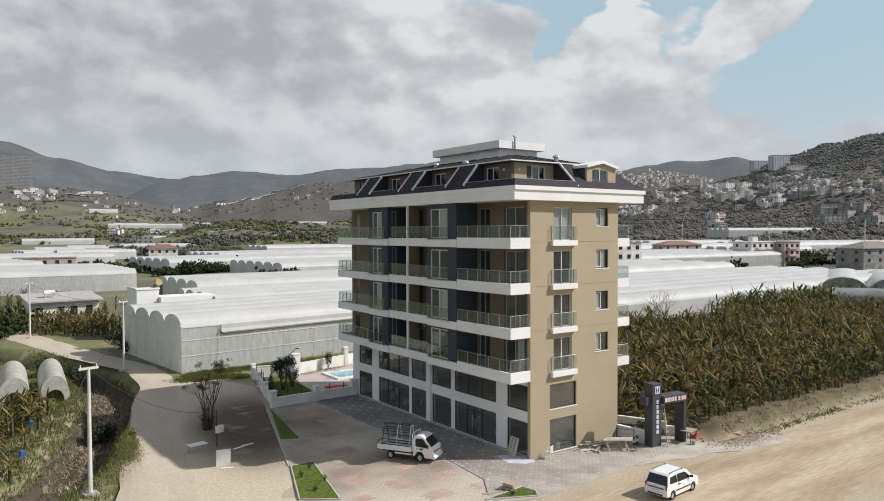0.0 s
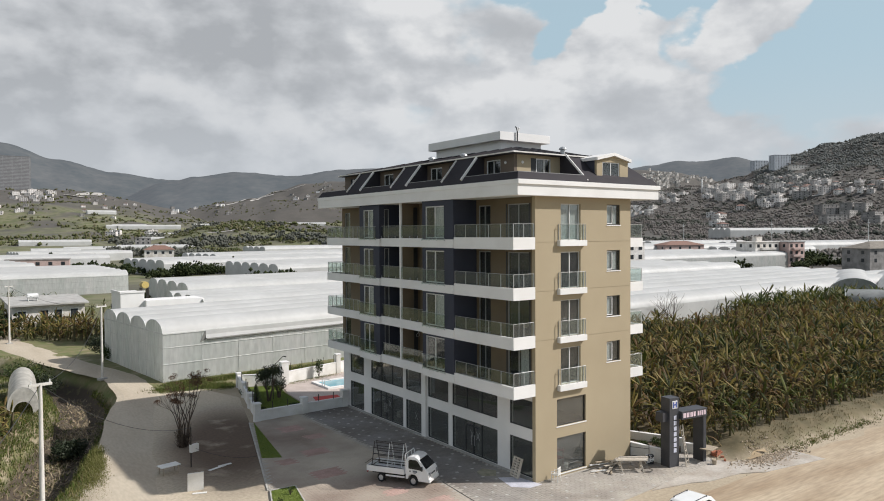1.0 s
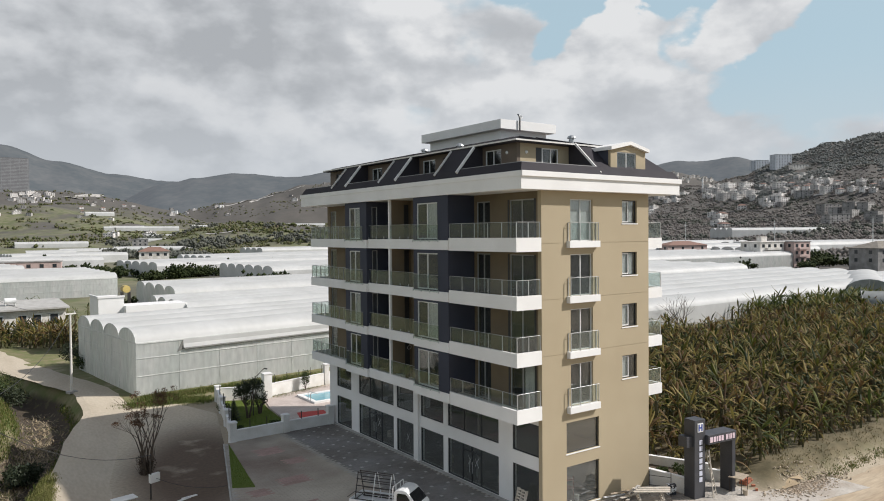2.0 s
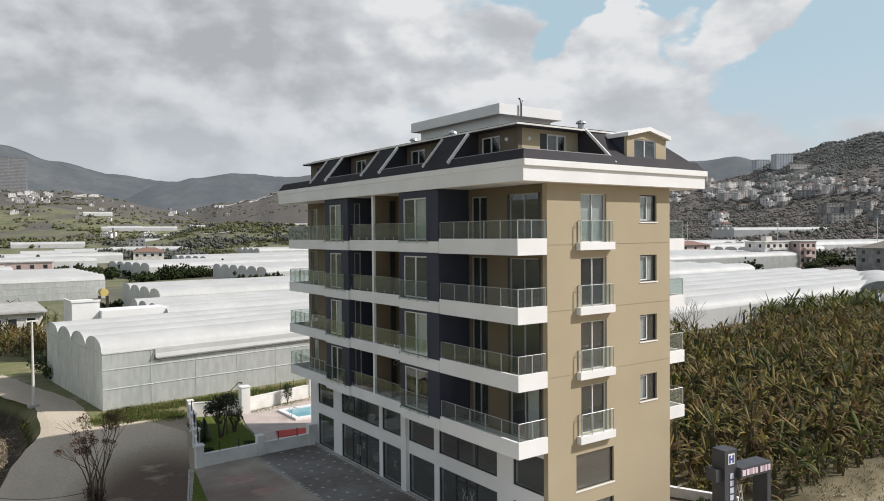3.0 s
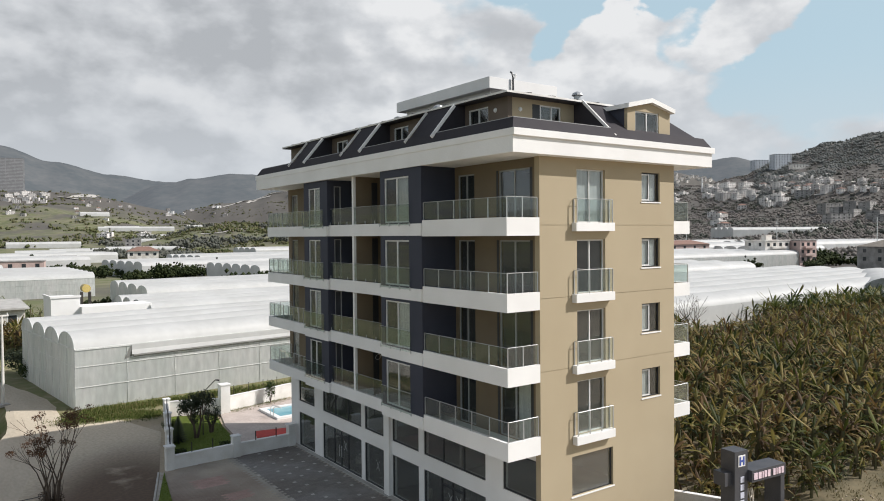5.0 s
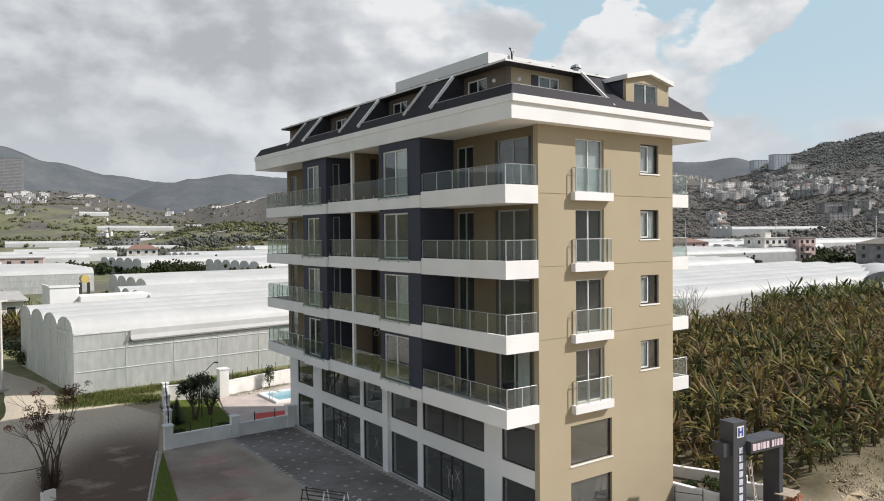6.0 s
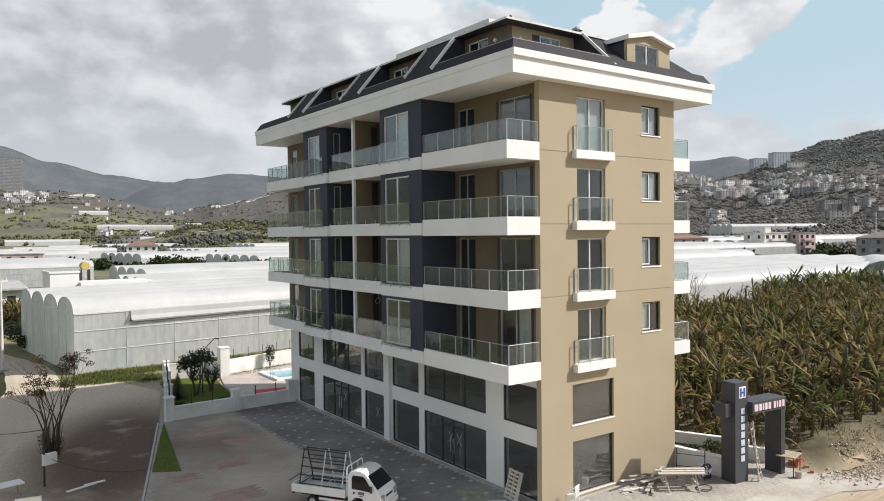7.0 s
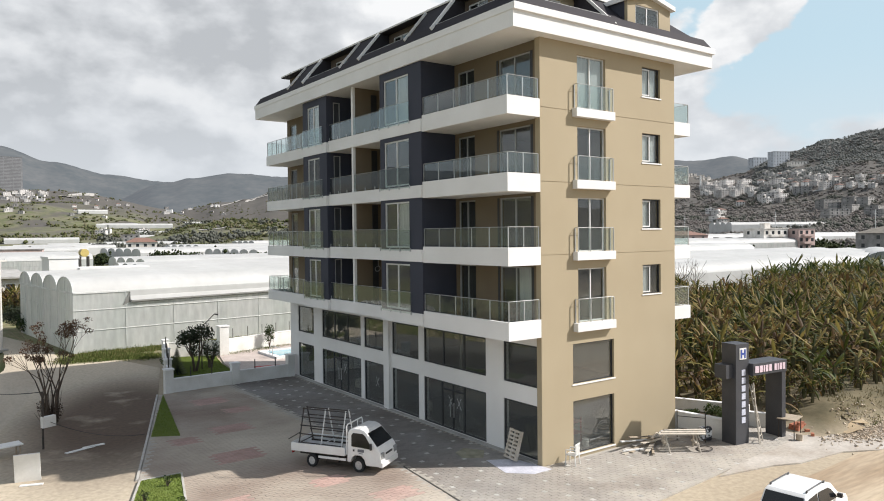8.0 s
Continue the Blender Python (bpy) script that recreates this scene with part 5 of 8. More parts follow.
    part("tailgate", Geo().box(-2.40, -2.34, -0.86, 0.86, 0.68, 1.02), CARWHITE, t, round_by=0.01)
    guard = part("cab_guard", Geo().bend([(0.58, -0.78, 0.74), (0.58, -0.78, 1.9), (0.58, -0.70, 2.0), (0.58, 0.70, 2.0), (0.58, 0.78, 1.9), (0.58, 0.78, 0.74)], 0.032, 6), CARWHITE, t)
    part("guard_rail", Geo().tube((0.58, -0.76, 1.5), (0.58, 0.76, 1.5), 0.03, sides=6), CARWHITE, guard)
    for y in (-0.3, 0.3):
        part("guard_bar", Geo().tube((0.58, y, 0.74), (0.58, y, 1.98), 0.02, sides=6), CARWHITE, guard)
    # A-shaped glass rack on the bed
    rack = part("glass_rack", Geo().box(-2.2, 0.3, -0.72, -0.66, 0.745, 0.81).box(-2.2, 0.3, 0.66, 0.72, 0.745, 0.81), BLACKSTEEL, t, "dark steel glass rack")
    for x in (-2.1, -0.9, 0.2):
        m = PALEFRAME if x > -1.5 else BLACKSTEEL
        for s in (-1, 1):
            part("rack_post", Geo().tube((x, s * 0.66, 0.78), (x, s * 0.14, 2.42), 0.034, sides=5), m, rack)
        part("rack_cross_bar", Geo().tube((x, -0.6, 0.95), (x, 0.6, 0.95), 0.025, sides=5), m, rack)
    for s in (-1, 1):
        for h in (0.98, 1.33, 1.68, 2.03, 2.38):
            y = s * (0.66 - 0.52 * (h - 0.78) / 1.64)
            part("rack_rail", Geo().tube((-2.15, y, h), (0.25, y, h), 0.03, sides=5), BLACKSTEEL, rack)
    part("rack_arm", Geo().tube((-2.1, -0.5, 1.4), (-2.3, -1.2, 1.25), 0.022, sides=5), BLACKSTEEL, rack)
    for x, r in ((-1.3, 0.29), (1.18, 0.31)):
        for s in (-1, 1):
            wheel(t, x, s * 0.71, r, 0.19, s)
    for s in (-1, 1):
        part("tail_light", Geo().box(-2.42, -2.38, s * 0.62 - 0.12, s * 0.62 + 0.12, 0.52, 0.62), LAMP_RED, t)


def make_car():
    c = thing("car", "white compact people carrier with roof rails", "car", (2.6, -9.25, 0.03), 6.0)
    c.scale = (0.86, 0.86, 0.86)
    prof = [(-1.98, 0.32), (-2.02, 0.55), (-1.98, 0.92), (-1.86, 1.10), (-1.68, 1.60), (-1.52, 1.69), (-0.6, 1.74), (0.3, 1.71), (0.62, 1.62), (1.16, 1.13), (1.76, 0.98), (1.94, 0.80), (1.98, 0.52), (1.92, 0.28), (1.60, 0.26), (1.55, 0.50), (1.40, 0.64), (1.12, 0.64), (0.97, 0.50), (0.92, 0.24), (-0.92, 0.24), (-0.97, 0.50), (-1.12, 0.64), (-1.40, 0.64), (-1.55, 0.50), (-1.60, 0.28)]
    part("body", shell(prof[::-1], 0.85, 0.20, 0.95), CARWHITE, c, round_by=0.05)
    for s in (-1, 1):
        part("side_window", side_sheet([(-1.62, 1.12), (-1.48, 1.52), (-0.72, 1.56), (-0.72, 1.10)], 0.85, 0.20, 0.95, s), CARGLASS, c)
        part("side_window", side_sheet([(-0.62, 1.08), (-0.62, 1.56), (0.24, 1.54), (0.48, 1.44), (0.94, 1.06)], 0.85, 0.20, 0.95, s), CARGLASS, c)
        part("side_moulding", side_sheet([(-0.9, 0.52), (-0.9, 0.60), (0.9, 0.60), (0.9, 0.52)], 0.85, 0.20, 0.95, s, 0.015), BLACKPLASTIC, c)
        part("door_handle", side_sheet([(-0.60, 0.90), (-0.60, 0.97), (-0.40, 0.97), (-0.40, 0.90)], 0.85, 0.20, 0.95, s, 0.02), BLACKPLASTIC, c)
        part("roof_rail", Geo().tube((-1.4, s * 0.63, 1.77), (0.2, s * 0.63, 1.78), 0.022, sides=6).box(-1.4, -1.3, s * 0.63 - 0.02, s * 0.63 + 0.02, 1.68, 1.77).box(0.1, 0.2, s * 0.63 - 0.02, s * 0.63 + 0.02, 1.68, 1.77), BLACKPLASTIC, c)
        part("mirror", Geo().box(0.78, 0.92, s * 0.95 - 0.09, s * 0.95 + 0.09, 1.08, 1.24), BLACKPLASTIC, c, round_by=0.03)
        part("tail_light", Geo().box(-2.0, -1.90, s * 0.76 - 0.06, s * 0.76 + 0.06, 0.78, 1.06), LAMP_RED, c, round_by=0.02)
        part("headlight", Geo().box(1.72, 1.92, s * 0.68 - 0.12, s * 0.68 + 0.12, 0.74, 0.92), LAMP_CLEAR, c, round_by=0.03)
    rear = Geo().add([(-1.915, -0.76, 1.04), (-1.915, 0.76, 1.04), (-1.685, 0.66, 1.60), (-1.685, -0.66, 1.60), (-1.87, -0.76, 1.04), (-1.87, 0.76, 1.04), (-1.64, 0.66, 1.60), (-1.64, -0.66, 1.60)], ((0, 3, 2, 1), (4, 5, 6, 7), (0, 1, 5, 4), (1, 2, 6, 5), (2, 3, 7, 6), (3, 0, 4, 7)))
    part("rear_window", rear, CARGLASS, c)
    front = Geo().add([(0.66, -0.62, 1.60), (1.16, -0.72, 1.15), (1.16, 0.72, 1.15), (0.66, 0.62, 1.60), (0.63, -0.62, 1.56), (1.13, -0.72, 1.11), (1.13, 0.72, 1.11), (0.63, 0.62, 1.56)], ((0, 1, 2, 3), (7, 6, 5, 4), (0, 4, 5, 1), (1, 5, 6, 2), (2, 6, 7, 3), (3, 7, 4, 0)))
    part("windscreen", front, CARGLASS, c)
    part("bumper", Geo().box(-2.06, -1.9, -0.80, 0.80, 0.34, 0.56), CARWHITE, c, round_by=0.04)
    part("bumper_insert", Geo().box(-2.075, -2.055, -0.55, 0.55, 0.38, 0.47), BLACKPLASTIC, c)
    part("boot_trim", Geo().box(-2.03, -1.98, -0.62, 0.62, 0.80, 0.86), BLACKPLASTIC, c)
    part("number_plate", Geo().box(-2.045, -2.02, -0.26, 0.26, 0.60, 0.71), PALEFRAME, c)
    part("emblem", Geo().tube((-2.03, 0, 0.88), (-2.0, 0, 0.88), 0.06, sides=10), STEEL, c)
    for x in (-1.26, 1.26):
        for s in (-1, 1):
            wheel(c, x, s * 0.74, 0.30, 0.19, s)


make_truck()
make_car()


# ---------- garden, pool and kerbs ----------
def wall_run(owner, a, b, height, thick=0.2, cap=True):
    d = Vector((b[0] - a[0], b[1] - a[1], 0))
    m = Matrix.Translation((*a, 0)) @ Matrix.Rotation(math.atan2(d.y, d.x), 4, "Z")
    w = part("wall_panel", Geo().box(0, d.length, -thick / 2, thick / 2, -0.1, height, m=m), DULLWHITE, owner)
    if cap:
        part("coping", Geo().box(0, d.length, -thick / 2 - 0.03, thick / 2 + 0.03, height, height + 0.05, m=m), WHITE, owner)
    return w


def pier(owner, x, y, height, w=0.42):
    p = part("pier", Geo().box(x - w / 2, x + w / 2, y - w / 2, y + w / 2, -0.1, height), DULLWHITE, owner)
    part("cap", Geo().box(x - w / 2 - 0.05, x + w / 2 + 0.05, y - w / 2 - 0.05, y + w / 2 + 0.05, height, height + 0.08), WHITE, p)


gw = thing("garden_wall", "white rendered garden wall with square piers", "wall", group="white boundary walls")
wall_run(gw, (-8.0, 23.75), (-4.3, 23.9), 0.85)
wall_run(gw, (-3.9, 23.9), (0.0, 24.0), 0.85)
for x, y, h in ((-8.25, 23.75, 1.45), (-4.1, 23.9, 1.35), (-0.25, 24.05, 1.45)):
    pier(gw, x, y, h, 0.48)
for i in range(4):
    a, b = Vector((-8.1, 24.1)).lerp((-4.9, 37.3), i / 4), Vector((-8.1, 24.1)).lerp((-4.9, 37.3), (i + 1) / 4)
    wall_run(gw, tuple(a), tuple(b), 0.85 + 0.1 * i)
for s in (0.33, 0.66, 1.0):
    p = Vector((-8.1, 24.1)).lerp((-4.9, 37.3), s)
    pier(gw, p.x, p.y, 1.25 + 0.15 * s)
for x in (-6.9, -5.6, -2.8, -1.4):
    part("fence_post", Geo().box(x - 0.025, x + 0.025, 23.8, 23.85, 0.9, 1.5), BLACKSTEEL, gw)
for s in (0.08, 0.2, 0.45, 0.55, 0.8):
    p = Vector((-8.1, 24.1)).lerp((-4.9, 37.3), s)
    part("fence_post", Geo().box(p.x - 0.03, p.x + 0.03, p.y - 0.03, p.y + 0.03, 0.9, 2.0), BLACKSTEEL, gw)
fw = thing("garden_wall", "white back wall of the pool garden with a tall pier", "wall", group="white boundary walls")
wall_run(fw, (-4.9, 37.5), (-1.1, 36.0), 1.15)
wall_run(fw, (-0.6, 36.3), (6.4, 38.2), 1.15)
wall_run(fw, (6.4, 38.2), (14.0, 40.2), 1.15)
pier(fw, -0.85, 35.7, 2.3, 0.75)
pier(fw, 6.4, 38.2, 2.0, 0.5)
for i in range(5):
    s = 0.12 + 0.2 * i
    part("fence_post", Geo().tube((-0.6 + 7 * s, 36.3 + 1.9 * s, 1.2), (-0.6 + 7 * s, 36.3 + 1.9 * s, 2.0), 0.025, sides=5), BLACKSTEEL, fw)


def lawn(name, ring, label, kerb=True, z=0.05, dense=700, blade=0.05):
    """A planted bed with a kerb and real blades of grass."""
    o = thing(name, label, "lawn")
    part("turf", Geo().prism(ring, -0.02, z + 0.05), TURF, o)
    if kerb:
        for a, b in zip(ring, ring[1:] + ring[:1]):
            d = Vector(b) - Vector(a)
            m = Matrix.Translation((*a, 0)) @ Matrix.Rotation(math.atan2(d.y, d.x), 4, "Z")
            part("kerb", Geo().box(0.0, d.length, -0.04, 0.04, -0.02, z + 0.08, m=m), KERB, o)
    xs, ys = [p[0] for p in ring], [p[1] for p in ring]
    rng = np.random.default_rng(int(abs(xs[0]) * 100))
    g = Geo()
    area = (max(xs) - min(xs)) * (max(ys) - min(ys))
    for x, y, t, h in zip(rng.uniform(min(xs), max(xs), int(area * dense)), rng.uniform(min(ys), max(ys), int(area * dense)), rng.uniform(0, 6.28, int(area * dense)), rng.uniform(0.5, 1.0, int(area * dense))):
        if inside(x, y, ring):
            c, s = math.cos(t) * 0.02, math.sin(t) * 0.02
            g.add([(x - c, y - s, z + 0.04), (x + c, y + s, z + 0.04), (x + s * 1.5, y - c * 1.5, z + 0.05 + blade * h)], ((0, 1, 2),))
    tagged(part("grass", g, GRASS_M, o), kind="stuff")
    return o


lawn("lawn", [(-15.5, 2.3), (-13.6, 1.0), (-11.95, 8.0), (-13.5, 8.05)], "bright green lawn bed with a pale kerb")
lawn("lawn", [(-11.55, 14.35), (-10.4, 13.7), (-8.7, 23.3)], "narrow wedge of shaded green lawn", kerb=False)
lawn("lawn", [(-7.0, -3.9), (-4.2, -5.2), (-3.75, -4.55), (-3.95, -3.6)], "small bright green lawn bed by the road")
lawn("lawn", [(-7.7, 24.2), (-3.2, 24.2), (-2.4, 31.5), (-1.6, 35.4), (-5.0, 36.9)], "garden lawn with planted beds", kerb=False)
for a, b in (((-8.95, 23.6), (-11.55, 14.9)), ((-11.55, 14.9), (-13.55, 8.3))):
    d = Vector(b) - Vector(a)
    m = Matrix.Translation((*a, 0)) @ Matrix.Rotation(math.atan2(d.y, d.x), 4, "Z")
    tagged(part("kerb", Geo().box(0, d.length, -0.05, 0.05, -0.05, 0.09, m=m), KERB), "pale concrete kerb beside the paving", "kerb", kind="structure")
DECK = mat("pool_deck", (0.50, 0.43, 0.39), 0.7, second=(0.43, 0.36, 0.32), scale=0.8, fine=8, bump=0.004)
deck = tagged(part("pool_deck", Geo().prism([(-3.0, 24.3), (14.0, 25.2), (14.0, 39.6), (6.4, 37.6), (-1.2, 35.6), (-2.2, 31.5)], -0.05, 0.08), DECK), "pinkish stone pool terrace", "terrace", kind="structure")
pool = thing("swimming_pool", "small swimming pool with blue water and a pale rim", "pool")
part("water", Geo().box(2.0, 9.0, 31.2, 34.2, 0.06, 0.16), WATER, pool)
part("rim", Geo().box(1.6, 2.0, 30.8, 34.6, 0.06, 0.24).box(2.0, 9.0, 34.2, 34.6, 0.06, 0.24).box(2.0, 9.0, 30.8, 31.2, 0.06, 0.24), WHITE, pool)
for y in (31.6, 32.1):
    part("handrail", Geo().bend([(1.6, y, 0.2), (1.6, y, 0.8), (1.75, y, 0.95), (2.3, y, 0.75)], 0.03), STEEL, pool)
REDCLOTH = mat("red_matting", (0.55, 0.05, 0.04), 0.8, bump=0.004)
tagged(part("ground_mat", Geo().prism([(-1.5, 27.0), (0.9, 26.6), (1.2, 28.2), (-1.0, 28.7)], 0.083, 0.12), REDCLOTH), "red matting lying on the pool terrace", "mat")
lampo = thing("garden_lamp", "slim black garden lamp with a bent arm", "lamp", (-4.3, 30.0, 0.1))
part("pole", Geo().tube((0, 0, 0), (0, 0, 3.0), 0.04, sides=6), BLACKSTEEL, lampo)
part("arm", Geo().tube((0, 0, 3.0), (0.8, -0.4, 3.9), 0.03, sides=6).tube((0.8, -0.4, 3.9), (1.05, -0.5, 3.85), 0.045, 0.06, sides=6), BLACKSTEEL, lampo)


# ---------- gate and building site ----------
GATE = mat("anthracite_cladding", (0.040, 0.042, 0.050), 0.55, second=(0.055, 0.056, 0.063), scale=1.5, fine=20, bump=0.003)
PINK = mat("pink_sign_letters", (0.78, 0.62, 0.68), 0.5, bump=0)
PALEBLUE = mat("pale_sign_letters", (0.58, 0.60, 0.70), 0.5, bump=0)
BLUE = mat("blue_emblem", (0.05, 0.09, 0.36), 0.5, bump=0)
gate = thing("entrance_gate", "anthracite entrance gate with a tall sign pylon and a lintel", "gate", (8.75, -2.35, 0.05), -6.5)
pyl = part("pylon", Geo().box(0, 0.85, -0.75, 0, 0, 4.45), GATE, gate, round_by=0.012)
part("pylon_arm", Geo().box(-0.45, 0.83, -0.60, 0.02, 2.95, 3.55), GATE, gate, round_by=0.012)
part("post", Geo().box(2.85, 3.12, -0.95, -0.10, 0, 3.02), GATE, gate, round_by=0.012)
part("lintel", Geo().box(0.852, 3.16, -0.98, -0.08, 3.02, 3.55), GATE, gate, round_by=0.012)
part("emblem_plate", Geo().box(0.22, 0.66, -0.775, -0.752, 3.76, 4.26), WHITE, gate)
part("emblem", Geo().box(0.28, 0.37, -0.79, -0.776, 3.82, 4.20).box(0.51, 0.60, -0.79, -0.776, 3.82, 4.20).box(0.37, 0.51, -0.79, -0.776, 3.97, 4.05), BLUE, gate)
x = 0.95
for w in (0.24, 0.19, 0.07, 0.16, 0.17, 0.0, 0.15, 0.07, 0.15, 0.16):
    if w:
        part("sign_bar", Geo().box(x, x + w, -1.01, -0.982, 3.14, 3.43), PINK, gate)
    x += w + 0.07 if w else 0.13
for i in range(7):
    z = 3.30 - 0.35 * i
    part("sign_bar", Geo().box(0.36, 0.60, -0.772, -0.752, z - 0.26, z), PALEBLUE, gate)
lw = thing("low_wall", "low stepped white wall beside the entrance", "wall", group="white boundary walls")
wall_run(lw, (8.72, 0.35), (9.1, -2.2), 0.95, 0.2)
wall_run(lw, (10.3, 2.6), (12.2, -1.6), 1.0, 0.2)
wall_run(lw, (12.2, -1.6), (12.6, -2.4), 0.7, 0.2)
SOIL = mat("planting_soil", (0.10, 0.075, 0.05), 0.95, bump=0.03)
tagged(part("planting_bed", Geo().prism([(9.1, 0.3), (9.35, -1.9), (12.0, -1.5), (10.3, 2.4), (9.0, 2.4)], -0.05, 0.5), SOIL), "dark soil bed between the low walls", "planting bed", kind="structure")

WOOD = mat("weathered_wood", (0.40, 0.33, 0.25), 0.85, second=(0.30, 0.245, 0.18), scale=2, fine=18, bump=0.006, stretch=(1, 6, 1))
PALEWOOD = mat("pale_pallet_wood", (0.55, 0.50, 0.43), 0.85, second=(0.45, 0.40, 0.33), scale=3, fine=20, bump=0.005)
CARD = mat("cardboard", (0.42, 0.32, 0.20), 0.9, bump=0.004)
BRICKRED = mat("hollow_brick", (0.42, 0.16, 0.09), 0.9, second=(0.35, 0.13, 0.08), scale=4, bump=0.01, objrand=0.2)


def pallet(at, m, label):
    p = thing("pallet", label, "pallet", group="pallets")
    p.matrix_basis = m
    for i in range(8):
        part("board", Geo().box(-0.6 + i * 0.16, -0.6 + i * 0.16 + 0.085, -0.4, 0.4, 0.12, 0.14), PALEWOOD, p)
    for y in (-0.4, -0.05, 0.3):
        part("bearer", Geo().box(-0.6, 0.605, y, y + 0.1, 0.0, 0.118), PALEWOOD, p)
    return p


pallet((0, 0, 0), Matrix.Translation((-0.28, 1.35, 0.68)) @ Matrix.Rotation(radians(-6), 4, "Z") @ Matrix.Rotation(radians(-74), 4, "Y"), "pale wooden pallet leaning on the shop window")
pallet((0, 0, 0), pose(-4.6, -3.3, 0.06, 0, 0, 20), "weathered pallet lying on the paving")
tagged(part("board_stack", Geo().box(-0.55, 0.55, -0.35, 0.3, 0.0, 0.09).box(-0.5, 0.6, -0.3, 0.35, 0.09, 0.16), WOOD), "loose weathered boards stacked on a pallet", "boards").matrix_basis = pose(-4.6, -3.3, 0.21, 4, 10, 28)
tagged(part("board", Geo().box(-0.7, 0.7, -0.12, 0.12, 0, 0.03), WOOD), "single weathered board on the paving", "board").matrix_basis = pose(-5.9, -3.3, 0.06, 0, 0, -15)

bench = thing("trestle_bench", "rough wooden trestle bench of pale planks", "workbench", (6.25, -2.0, 0.05), -36)
for i, y in enumerate((-0.3, 0.0, 0.32)):
    part("plank", Geo().box(-1.0 + 0.2 * i, 1.0 + 0.1 * i, y, y + 0.22, 0.72, 0.77), PALEWOOD, bench)
for x in (-0.7, 0.6):
    for s in (-1, 1):
        part("leg", Geo().tube((x, s * 0.1, 0.72), (x + 0.1, s * 0.48, 0.0), 0.035, sides=5), PALEWOOD, bench)
    part("brace", Geo().box(x - 0.03, x + 0.09, -0.36, 0.36, 0.28, 0.36), PALEWOOD, bench)
for i, (x, y, a, l) in enumerate(((4.7, -0.75, 12, 1.9), (5.3, -0.6, 20, 2.4), (6.0, -0.45, 6, 2.2), (5.4, -1.1, 28, 1.8), (6.6, -0.5, 14, 1.9), (7.0, -0.35, 25, 1.4), (5.9, -0.9, -4, 1.6))):
    o = part("plank", Geo().box(-l / 2, l / 2, -0.09, 0.09, 0, 0.035), (PALEWOOD, WOOD, CONCRETE)[i % 3])
    o.matrix_basis = pose(x, y, 0.05 + 0.036 * i, 0, 0, a)
    tagged(o, "loose building plank in a heap by the wall", "plank", "planks by the wall")
for i, (x, y, z, a, tilt, l) in enumerate(((5.0, -0.5, 0.32, 8, 9, 2.1), (5.6, -0.42, 0.36, 16, 12, 2.6), (6.3, -0.6, 0.34, 30, 7, 1.7), (4.6, -0.95, 0.1, -12, 3, 1.4), (5.2, -1.35, 0.1, 40, 2, 1.5), (6.7, -0.8, 0.25, -20, 8, 1.6))):
    o = part("plank", Geo().box(-l / 2, l / 2, -0.05, 0.05, 0, 0.05), (PALEFRAME, WOOD, PALEWOOD)[i % 3])
    o.matrix_basis = pose(x, y, z, 0, tilt, a)
    tagged(o, "thin pale batten thrown on the plank heap", "batten", "battens by the wall")
fence = thing("site_barrier", "thin dark steel site barrier", "barrier", (7.7, -1.5, 0.05), -60)
for x in (-0.6, 0.6):
    part("post", Geo().tube((x, 0, 0), (x, 0, 1.35), 0.025, sides=6), BLACKSTEEL, fence)
for z in (0.55, 1.1):
    part("rail", Geo().tube((-0.6, 0, z), (0.6, 0, z), 0.02, sides=6), BLACKSTEEL, fence)
PLASTIC = mat("white_plastic", (0.78, 0.77, 0.74), 0.4, bump=0, mottle=0.08)


def plastic_chair(at, turn, label):
    c = thing("garden_chair", label, "chair", at, turn)
    part("seat", Geo().box(-0.22, 0.22, -0.22, 0.22, 0.41, 0.445), PLASTIC, c, round_by=0.012)
    for x in (-0.19, 0.19):
        for y in (-0.19, 0.19):
            part("leg", Geo().tube((x, y, 0.41), (x * 1.2, y * 1.2, 0), 0.026, 0.02, sides=6), PLASTIC, c)
        part("armrest", Geo().tube((x * 1.15, -0.2, 0.63), (x * 1.15, 0.22, 0.66), 0.022, sides=6).tube((x * 1.15, -0.2, 0.63), (x * 1.1, -0.2, 0.43), 0.02, sides=6), PLASTIC, c)
    for i in range(5):
        x = -0.16 + 0.08 * i
        part("back_slat", Geo().box(x - 0.025, x + 0.025, 0.2, 0.225, 0.44, 0.84), PLASTIC, c)
    part("back_rim", Geo().box(-0.23, 0.23, 0.195, 0.23, 0.82, 0.88), PLASTIC, c, round_by=0.01)


plastic_chair((1.15, -0.55, 0.05), 200, "white plastic garden chair by the wall")
table = thing("work_table", "small worn table with thin dark legs", "table", (11.9, -3.75, 0.05), 12)
part("tabletop", Geo().box(-0.55, 0.55, -0.4, 0.4, 0.86, 0.9), WOOD, table)
for x in (-0.48, 0.48):
    for y in (-0.33, 0.33):
        part("leg", Geo().tube((x, y, 0), (x, y, 0.86), 0.022, sides=5), BLACKSTEEL, table)
ladder = thing("ladder", "pale step ladder standing in the gateway", "ladder", (9.9, -3.0, 0.05), 20)
for s in (-1, 1):
    for x in (-0.25, 0.25):
        part("stile", Geo().tube((x, s * 0.5, 0), (x * 0.7, s * 0.05, 2.5), 0.028, sides=5), PALEWOOD, ladder)
for i in range(7):
    z = 0.3 + 0.32 * i
    part("rung", Geo().tube((-0.24, -0.5 + 0.18 * z, z), (0.24, -0.5 + 0.18 * z, z), 0.02, sides=5), PALEWOOD, ladder)
